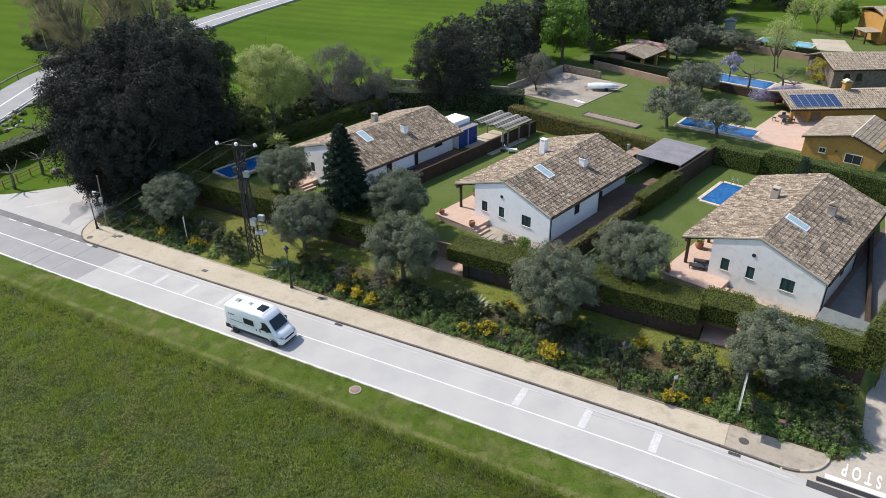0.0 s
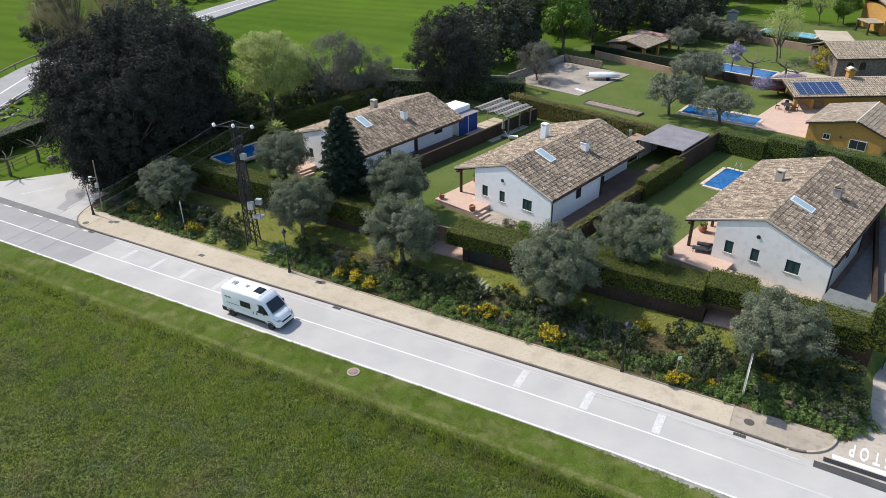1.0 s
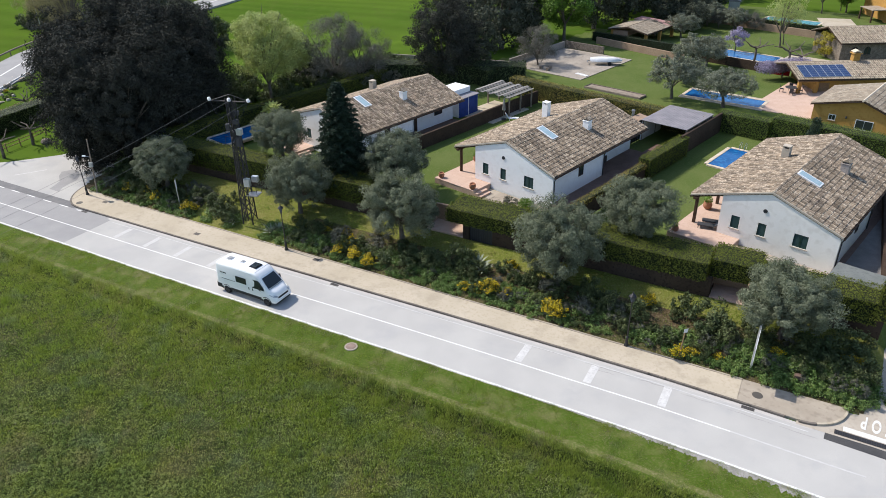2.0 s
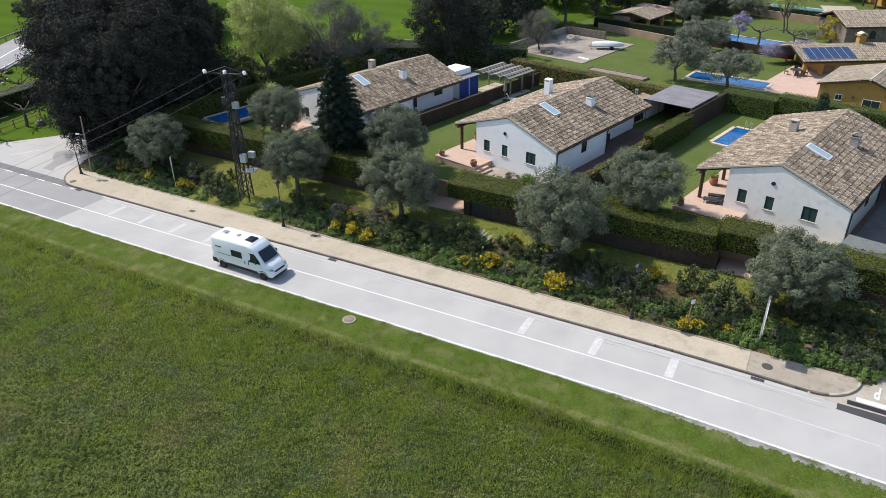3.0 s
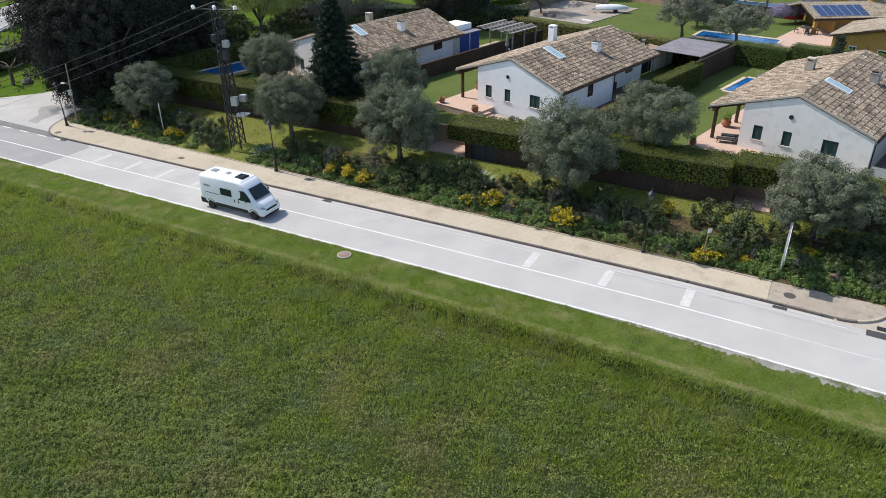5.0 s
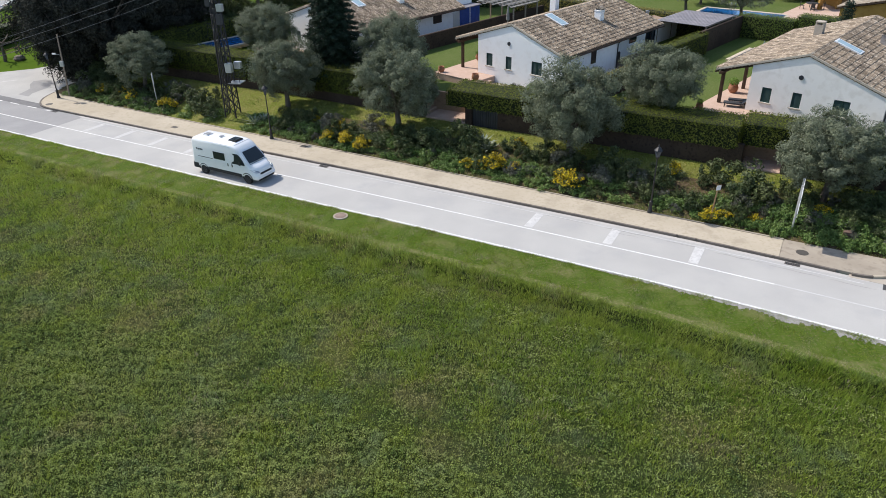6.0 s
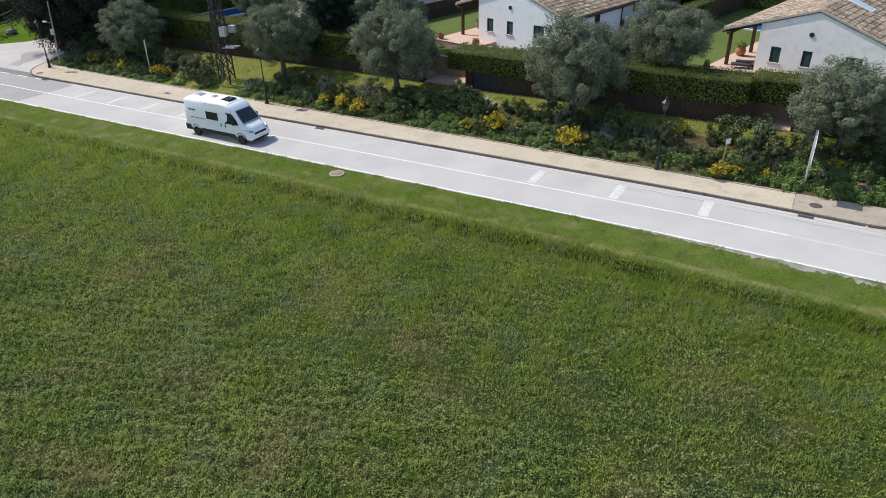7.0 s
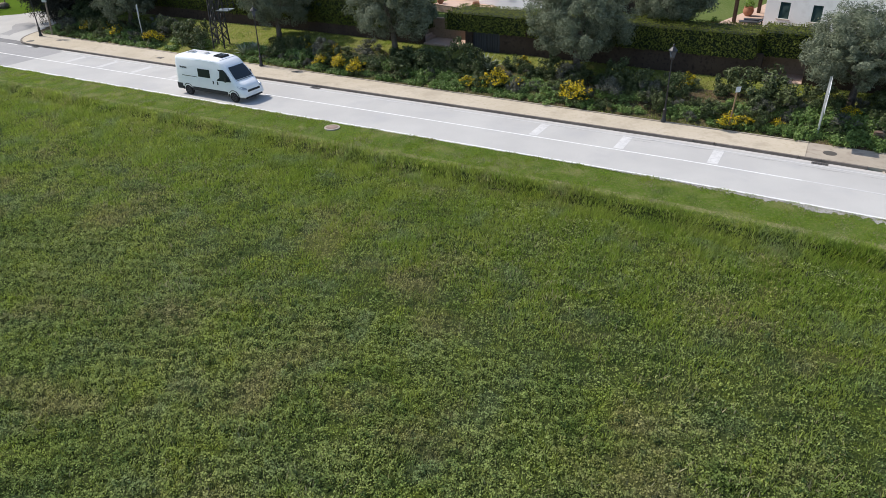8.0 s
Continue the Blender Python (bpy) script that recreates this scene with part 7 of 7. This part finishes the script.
    for x, y in pts:
        z = ground_at(x, y)
        part("post", Geo().tube([(x - p0[0], y - p0[1], z - 0.2), (x - p0[0], y - p0[1], z + 1.05)], 0.07, 7), M["brown_wood"], f, soft=True)
    for (xa, ya), (xb, yb) in zip(pts, pts[1:]):
        za, zb = ground_at(xa, ya), ground_at(xb, yb)
        for h in (0.5, 0.9):
            part("rail", Geo().tube([(xa - p0[0], ya - p0[1], za + h), (xb - p0[0], yb - p0[1], zb + h)], 0.045, 6), M["brown_wood"], f, soft=True)


rail_fence((-54.5, 71.5), (-49.6, 84.0))
rail_fence((-62.0, 83.5), (-56.5, 97.0))
solo("boulder", Geo().lathe([(0.5, 0), (0.7, 0.25), (0.45, 0.55), (0.1, 0.62)], 8), M["stone"], "rough boulder on the grass", "boulder", pose(-48.3, 81.3, ground_at(-48.3, 81.3) - 0.05), bevel=0.05)
for k in range(16):
    x, y = -62.5 + random.uniform(-1.6, 1.6) - 0.12 * k, 96.0 + 0.75 * k
    solo("rockery_stone", Geo().lathe([(0.45, 0), (0.6, 0.2), (0.4, 0.45), (0.1, 0.5)], 7), M["wall_beige" if k % 3 else "stone"], "pale stone of a planted rockery", "boulder", Matrix.LocRotScale((x, y, ground_at(x, y) - 0.05), Euler((random.uniform(-0.4, 0.4), random.uniform(-0.4, 0.4), k)), (random.uniform(0.4, 1.2), random.uniform(0.4, 0.9), random.uniform(0.5, 1.1))), "stones of the rockery")
for k in range(9):
    x, y = -63.0 + random.uniform(-1.5, 1.5), 95.5 + 1.3 * k
    q = to_road((x, y))
    bush(random.choice(("grey_shrub", "gorse", "shrub")), q[0], q[1], random.uniform(0.5, 0.9), 0.8, label="low plant in a rockery")
hedge(pose(-58.5, 79.5, 0, 0, 0, 66), 0, 15, -1.2, 1.2, 0.2, 2.4, "shrub", label="dark overgrown hedge beside the field fence", density=40, size=0.2)

# far road with guard rail
def ribbon(name, pts, width, mat, label, lift=0.1, kind="structure", category="road"):
    g, n = Geo(), len(pts)
    for i, p in enumerate(pts):
        d = (Vector(pts[min(i + 1, n - 1)]) - Vector(pts[max(i - 1, 0)])).normalized()
        for w in (-width / 2, width / 2):
            x, y = p[0] - d.y * w, p[1] + d.x * w
            z = ground_at(p[0], p[1]) + lift
            g.v += [(x, y, z), (x, y, z - 0.4)]
    for i in range(n - 1):
        k = 4 * i
        g.f += [(k, k + 4, k + 6, k + 2), (k + 2, k + 6, k + 7, k + 3), (k + 4, k, k + 1, k + 5)]
    return solo(name, g, mat, label, category, kind=kind)


def glide(pts, k=8):
    out = []
    for i in range(len(pts) - 1):
        p0, p1, p2, p3 = (Vector(pts[max(0, min(len(pts) - 1, j))]) for j in (i - 1, i, i + 1, i + 2))
        for q in range(k):
            t = q / k
            out.append(tuple(0.5 * ((2 * p1) + (p2 - p0) * t + (2 * p0 - 5 * p1 + 4 * p2 - p3) * t * t + (3 * p1 - p0 - 3 * p2 + p3) * t ** 3)))
    return out + [tuple(pts[-1])]


FAR_ROAD = glide([(-95, 40), (-80, 70), (-69.5, 98), (-66, 116.3), (-61, 136), (-54.4, 151.6), (-40.7, 186), (-15, 230), (30, 300), (90, 380)])
ribbon("far_road", FAR_ROAD, 8.2, M["asphalt_dark"], "pale country road curving past the fields", 0.35)
for off, w in ((-3.6, 0.16), (3.6, 0.16), (0.0, 0.3)):
    side = []
    for i in range(len(FAR_ROAD)):
        d = (Vector(FAR_ROAD[min(i + 1, len(FAR_ROAD) - 1)]) - Vector(FAR_ROAD[max(i - 1, 0)])).normalized()
        side.append((FAR_ROAD[i][0] - d.y * off, FAR_ROAD[i][1] + d.x * off))
    ribbon("far_line", side, w, M["paint"], "white line on the country road", 0.362, category="road marking")
guard = thing("guard_rail", "steel guard rail beside the country road", "guard rail")
gp = [(p[0] - 5.2, p[1] + 1.2) for p in FAR_ROAD[16:34]]
part("beam", Geo().tube([(x, y, ground_at(x, y) + 0.95) for x, y in gp], 0.14, 6), M["old_wood"], guard)
for x, y in gp[::2]:
    part("post", Geo().box(x - 0.07, x + 0.07, y - 0.07, y + 0.07, ground_at(x, y) - 0.2, ground_at(x, y) + 0.95), M["old_wood"], guard)
for x, y, h in ((-75.9, 137.4, 7.0),):
    lamp = thing("road_lamp", "tall slim road lamp by the far road", "street lamp", pose(x, y, ground_at(x, y)))
    part("pole", Geo().tube([(0, 0, 0), (-0.1, 0, h)], [0.09, 0.05], 7), M["zinc"], lamp)
    part("lamp_head", Geo().box(-0.6, 0.0, -0.12, 0.12, h - 0.02, h + 0.1), M["zinc"], lamp, bevel=0.02)
fs = thing("direction_sign", "pale direction sign by the far road", "road sign", pose(-38.8, 181.5, ground_at(-38.8, 181.5), 0, 0, 10))
part("post", Geo().tube([(0, 0, 0), (0, 0, 2.6)], 0.07, 6), M["zinc"], fs)
part("panel", Geo().box(-1.0, 1.0, -0.1, -0.05, 1.6, 2.8), M["zinc"], fs)
hedge(pose(-22, 99, 0, 0, 0, -8), 0, 34, -1.5, 1.5, 2.2, 5.2, "shrub", label="wild hedge of bushes along the field edge", density=32, size=0.24)
hedge(pose(-79, 139, 0, 0, 0, 20), 0, 9, -1.5, 1.5, 0.6, 3.6, "twig", label="grey twiggy thicket below the bare trees", density=60, size=0.35)
hedge(pose(-70, 124, 0, 0, 0, 32), 0, 13, -1.3, 1.3, 0.6, 3.8, "twig", label="grey bramble thicket beside the guard rail", density=60, size=0.3)
for x, y, sc in ((-40.5, 122.0, 3.6), (-37.5, 120.5, 3.2), (-43.5, 123.5, 3.4), (-39.0, 124.5, 3.0), (-27.2, 93.0, 3.0), (-26.6, 90.0, 2.8), (-25.8, 87.6, 2.6), (-27.8, 86.0, 2.8)):
    q = to_road((x, y))
    bush("shrub", q[0], q[1], sc, 1.2, label="tall dark bush beside the big oak")
hedge(PLOT, -64.0, -58.0, 71.5, 73.5, G, 5.0, "shrub", label="dark hedge below the big tree", density=45, size=0.2)
palm = thing("fan_palm", "small fan palm behind the house", "palm", at_plot(-69.0, 45.0))
part("trunk", Geo().tube([(0, 0, -0.1), (0, 0, 1.0)], 0.18, 8), M["bark"], palm)
fr = Geo()
for i in range(40):
    a, up = i * 2.4, 0.1 + 1.2 * (i / 40)
    d = Vector((math.cos(a) * math.cos(up), math.sin(a) * math.cos(up), math.sin(up)))
    w = Vector((-math.sin(a), math.cos(a), 0))
    fr.add([Vector((0, 0, 1.0)), Vector((0, 0, 1.0)) + d * 1.1 + w * 0.22, Vector((0, 0, 1.0)) + d * 1.7 - Vector((0, 0, 0.3)), Vector((0, 0, 1.0)) + d * 1.1 - w * 0.22], [(0, 1, 2, 3)])
part("fronds", fr, M["poplar"], palm)
copy_thing(palm, at_plot(-69.2, 70.0))
cyp = thing("cypress", "small dark column cypress rising behind the roof", "tree", at_plot(-16.6, 68.6))
part("trunk", Geo().tube([(0, 0, -0.1), (0, 0, 4)], [0.12, 0.04], 6), M["bark"], cyp)
part("crown", quads("crown", leaves(clumps(np.array([[0.1 * math.sin(z * 3), 0.1 * math.cos(z * 2), z] for z in np.linspace(0.6, 5.2, 14)]), np.array([0.75 - 0.06 * abs(z - 2.2) ** 1.5 for z in np.linspace(0.6, 5.2, 14)]), 4500), 0.16, 0.4), M["fir"]), None, cyp)


# ---- grass of the near field and verge ----
def waves(s, n, size, seed):
    """Soft uneven swells between -1 and 1, about that many metres across."""
    r, out = np.random.default_rng(seed), 0.0
    for _ in range(14):
        a, k = r.uniform(0, 2 * np.pi), 2 * np.pi / (size * r.uniform(0.6, 1.9))
        out = out + np.sin(k * (s * np.cos(a) + n * np.sin(a)) + r.uniform(0, 6.3))
    return np.clip(out / 4.2, -1, 1)


def grass(name, count, s0, s1, n0, n1, low, high, width, mat, label, dense=None, blades=3):
    """Tufts of thin upright blades on the ground."""
    s, n = rng.uniform(s0, s1, count), rng.uniform(n0, n1, count)
    if dense is not None:
        keep = rng.uniform(size=count) < dense(s, n)
        s, n = s[keep], n[keep]
    t, q = radians(-29.5), n + bend(s, n)
    x, y = 0.4 + s * math.cos(t) - q * math.sin(t), 36.2 + s * math.sin(t) + q * math.cos(t)
    z = np.array([ground_height(float(a), float(b)) for a, b in zip(s, n)])
    patch = 0.9 + 0.28 * waves(s, n, 4.0, 3) + 0.22 * waves(s, n, 1.1, 4)
    out = []
    for b in range(blades):
        k = len(s)
        h = rng.uniform(low, high, k) * patch
        a = rng.uniform(0, 2 * np.pi, k)
        base = np.stack([x + rng.normal(0, 0.07, k), y + rng.normal(0, 0.07, k), z - 0.03], 1)
        w = np.stack([np.cos(a), np.sin(a), np.zeros(k)], 1) * (width * rng.uniform(0.6, 1.4, k))[:, None]
        lean = np.stack([rng.normal(0.10, 0.35, k) * h, rng.normal(0, 0.35, k) * h, h], 1)
        out.append(np.stack([base - w, base + w, base + lean], 1))
    return tagged(new(name, quads(name, np.concatenate(out), M[mat])), label, "grass", kind="stuff")


def visible(s, n):
    """Denser towards the camera's side of the field."""
    return np.clip(1.15 - np.abs(s - 1 - 0.3 * n) / 62, 0.15, 1) * np.clip((n + 33) / 3, 0, 1)


grass("field_grass", 165000, -46, 36, -33, -3.3, 0.08, 0.22, 0.021, "blade", "rough green meadow grass with dry patches", visible)


def clover(count, s0, s1, n0, n1, size=0.078):
    """Low flat leaves in loose patches over the meadow."""
    s, n = rng.uniform(s0, s1, count), rng.uniform(n0, n1, count)
    mound = waves(s, n, 0.42, 11) + 0.7 * waves(s, n, 1.5, 12)
    keep = rng.uniform(size=count) < visible(s, n) * np.clip(0.72 + 0.55 * mound, 0.10, 1)
    s, n, mound = s[keep], n[keep], mound[keep]
    p = np.array([tuple(ROAD @ Vector((a, b, ground_height(a, b)))) for a, b in zip(s.tolist(), n.tolist())])
    p[:, 2] += rng.uniform(0.02, 0.10, len(p)) + np.clip(mound + 0.35, 0, 1.4) * rng.uniform(0.05, 0.15, len(p))
    return tagged(new("field_clover", quads("field_clover", leaves(p, size, 0.8, face=np.array([[-0.1, -0.15, 1.0]]), loose=0.45), M["clover"])), "low leafy clover among the meadow grass", "clover", kind="stuff")


clover(560000, -46, 36, -33, -4.6, 0.066)
clover(420000, -27, 20, -33, -15, 0.058)
grass("field_stalks", 22000, -46, 36, -33, -3.6, 0.12, 0.30, 0.022, "dry_blade", "thin dry stalks in the meadow", lambda s, n: np.clip(0.6 * (np.sin(s * 0.31 + 2) * np.cos(n * 0.42 + 1) + 0.3), 0.03, 1))
grass("lush_grass", 75000, -46, 34, -14, -3.3, 0.14, 0.38, 0.020, "lush", "tall lush grass towards the verge", lambda s, n: np.clip((n + 13) / 8 + 0.4 * waves(s, n, 3.5, 21), 0.0, 1))
grass("edge_grass", 12000, -46, 30, -4.6, -3.15, 0.14, 0.32, 0.024, "blade", "taller grass along the edge of the verge")
grass("verge_grass", 70000, -46, 26, -3.3, -0.24, 0.03, 0.10, 0.022, "lush", "short uneven grass of the verge", lambda s, n: np.clip(0.6 + 0.7 * waves(s, n, 0.8, 31), 0.12, 1))
grass("verge_tufts", 26000, -46, 28, -3.3, -0.24, 0.04, 0.11, 0.024, "dry_blade", "yellowed worn tufts in the verge", lambda s, n: np.clip(0.05 + 0.8 * waves(s, n, 1.3, 33), 0.04, 0.8))
grass("verge_straw", 12000, -46, 28, -3.30, -2.40, 0.03, 0.09, 0.026, "dry_blade", "pale trodden track along the verge", lambda s, n: np.clip((0.55 + 0.6 * waves(s, n, 1.6, 35)) * (1 - np.abs(n + 2.9 + 0.12 * np.sin(s * 0.5)) / 0.45), 0.02, 1))
grass("verge_edge", 7000, -46, 26, -0.42, -0.20, 0.03, 0.09, 0.024, "blade", "ragged grass hanging over the asphalt edge", lambda s, n: np.clip(0.6 + 0.8 * np.sin(s * 1.9 + np.sin(s * 5.3)), 0, 1))
grass("bank_grass", 20000, -46, 24, 8.0, 15.0, 0.04, 0.16, 0.026, "blade", "thin grass on the bank")

# dusty shoulder where the verge has crumbled
shoulder = Geo()
for i in range(330):
    q = 3 + 0.07 * i
    w = (0.03 + 0.42 * smooth(q, 5, 20)) * (0.75 + 0.9 * noise.noise((q * 0.7, 2.0, 0.0)) + 0.8 * noise.noise((q * 3.7, 5.0, 0.0)) + 0.6 * noise.noise((q * 11.0, 8.0, 0.0)))
    w = max(0.015, w)
    shoulder.v += [(q, -0.2, 0.012), (q, -0.24 - w, ground_height(q, -0.24 - w) + 0.014)]
shoulder.f = [(2 * i, 2 * i + 1, 2 * i + 3, 2 * i + 2) for i in range(329)]
shoulder.bent()
solo("shoulder", shoulder, M["grit"], "crumbled gravel shoulder beside the asphalt", "gravel", ROAD, kind="structure")
stones = Geo()
for i in range(900):
    q = 26 - 17 * rng.random() ** 1.4
    n = -0.16 - abs(rng.normal(0, 0.07 + 0.018 * (q - 7)))
    c, r = Vector((q, n, ground_height(q, n) + 0.01)), rng.uniform(0.012, 0.038)
    turn = rng.uniform(0, 6.3)
    ring = [c + Vector((r * math.cos(turn + k * 1.57), r * math.sin(turn + k * 1.57), 0)) for k in range(4)]
    stones.add(ring + [c + Vector((0, 0, r * 0.8))], [(0, 1, 4), (1, 2, 4), (2, 3, 4), (3, 0, 4)])
solo("loose_gravel", stones.bent(), M["grit"], "loose pale stones along the asphalt edge", "gravel", ROAD, kind="stuff")

# cracks where the gutter meets the asphalt
random.seed(21)
for s0, s1, n0 in ((3.5, 6.8, 4.72), (7.4, 10.6, 4.66), (11.0, 13.2, 4.60), (13.6, 16.2, 4.50), (16.5, 19.2, 4.42), (19.4, 21.6, 4.40), (-6.0, -2.5, 4.82), (8.0, 9.6, 4.30)):
    g, k = Geo(), int((s1 - s0) / 0.09)
    for i in range(k + 1):
        q = s0 + (s1 - s0) * i / k
        n = n0 + 0.07 * noise.noise((q * 1.7, n0 * 3, 0.0)) + 0.02 * noise.noise((q * 9, 1.0, 0.0))
        w = 0.013 * math.sin(math.pi * i / k) ** 0.5 * (1 + 0.7 * noise.noise((q * 5, 4.0, 0.0)))
        g.v += [(q, n - w, 0.0075), (q, n + w, 0.0075)]
    g.f = [(2 * i, 2 * i + 2, 2 * i + 3, 2 * i + 1) for i in range(k)]
    solo("road_crack", g.bent(), M["crack"], "ragged dark crack along the gutter", "crack", ROAD, kind="structure")


def weeds(count, s0, s1, n0, n1):
    """Clumps of taller dark weeds that break up the meadow."""
    s, n = rng.uniform(s0, s1, count), rng.uniform(n0, n1, count)
    keep = rng.uniform(size=count) < np.clip(0.45 + 0.55 * np.sin(s * 0.33 + 1.2 * np.sin(n * 0.3)) * np.cos(n * 0.37), 0.1, 1)
    c = np.array([tuple(ROAD @ Vector((a, b, ground_height(a, b) + 0.10))) for a, b in zip(s[keep].tolist(), n[keep].tolist())])
    pts, out = clumps(c, rng.uniform(0.10, 0.26, len(c)), len(c) * 34, 0.75, True)
    return tagged(new("field_weeds", quads("field_weeds", leaves(pts, 0.075, 0.6, face=out + np.array([0, 0, 0.5]), loose=0.5), M["weed"])), "dark tufts of weeds scattered over the meadow", "weeds", kind="stuff")


weeds(2600, -34, 24, -33, -9)


# ---- small pieces last: the roof tiles nearest to the road ----
tile_mesh = TILE.mesh("tile", M["tile"])
for roof, poses in PIECES:
    for m in poses:
        t = new("tile", tile_mesh)
        t.parent = roof
        t.matrix_basis = m

# cast surface of the pavement, with one joint at its end
k = new("slab", Geo().curved(-44.5, 16.88, 5.445, 7.848, 0.1, 0.132).mesh("slab", M["walk"], 0.003))
k.parent = pavement

# kerb stones along the pavement
kerb_mesh = Geo().box(-0.498, 0.498, 5.3, 5.44, -0.2, 0.145).mesh("kerb_stone", M["kerb"], 0.008)
for i in range(64):
    k = new("kerb_stone", kerb_mesh)
    k.parent = pavement
    k.matrix_basis = pose(-44.0 + i, float(bend(-44.0 + i)), random.uniform(-0.004, 0.004), 0, 0, math.degrees(math.atan(float(bend(-43.5 + i) - bend(-44.5 + i)))))
for cs, cn, r, a0, a1, n in ((-44.5, 9.6, 4.22, 180, 270, 7), (20.3, 8.0, 2.62, -88, 0, 4)):
    for i in range(n):
        g = arc(cs, cn, r - 0.07, r + 0.07, a0 + (a1 - a0) * i / n + 0.3, a0 + (a1 - a0) * (i + 1) / n - 0.3, -0.2, 0.14, 3).bent()
        k = new("kerb_stone", g.mesh("kerb_stone", M["walk"] if cs > 0 and i > 0 else M["kerb"]))
        k.parent = pavement
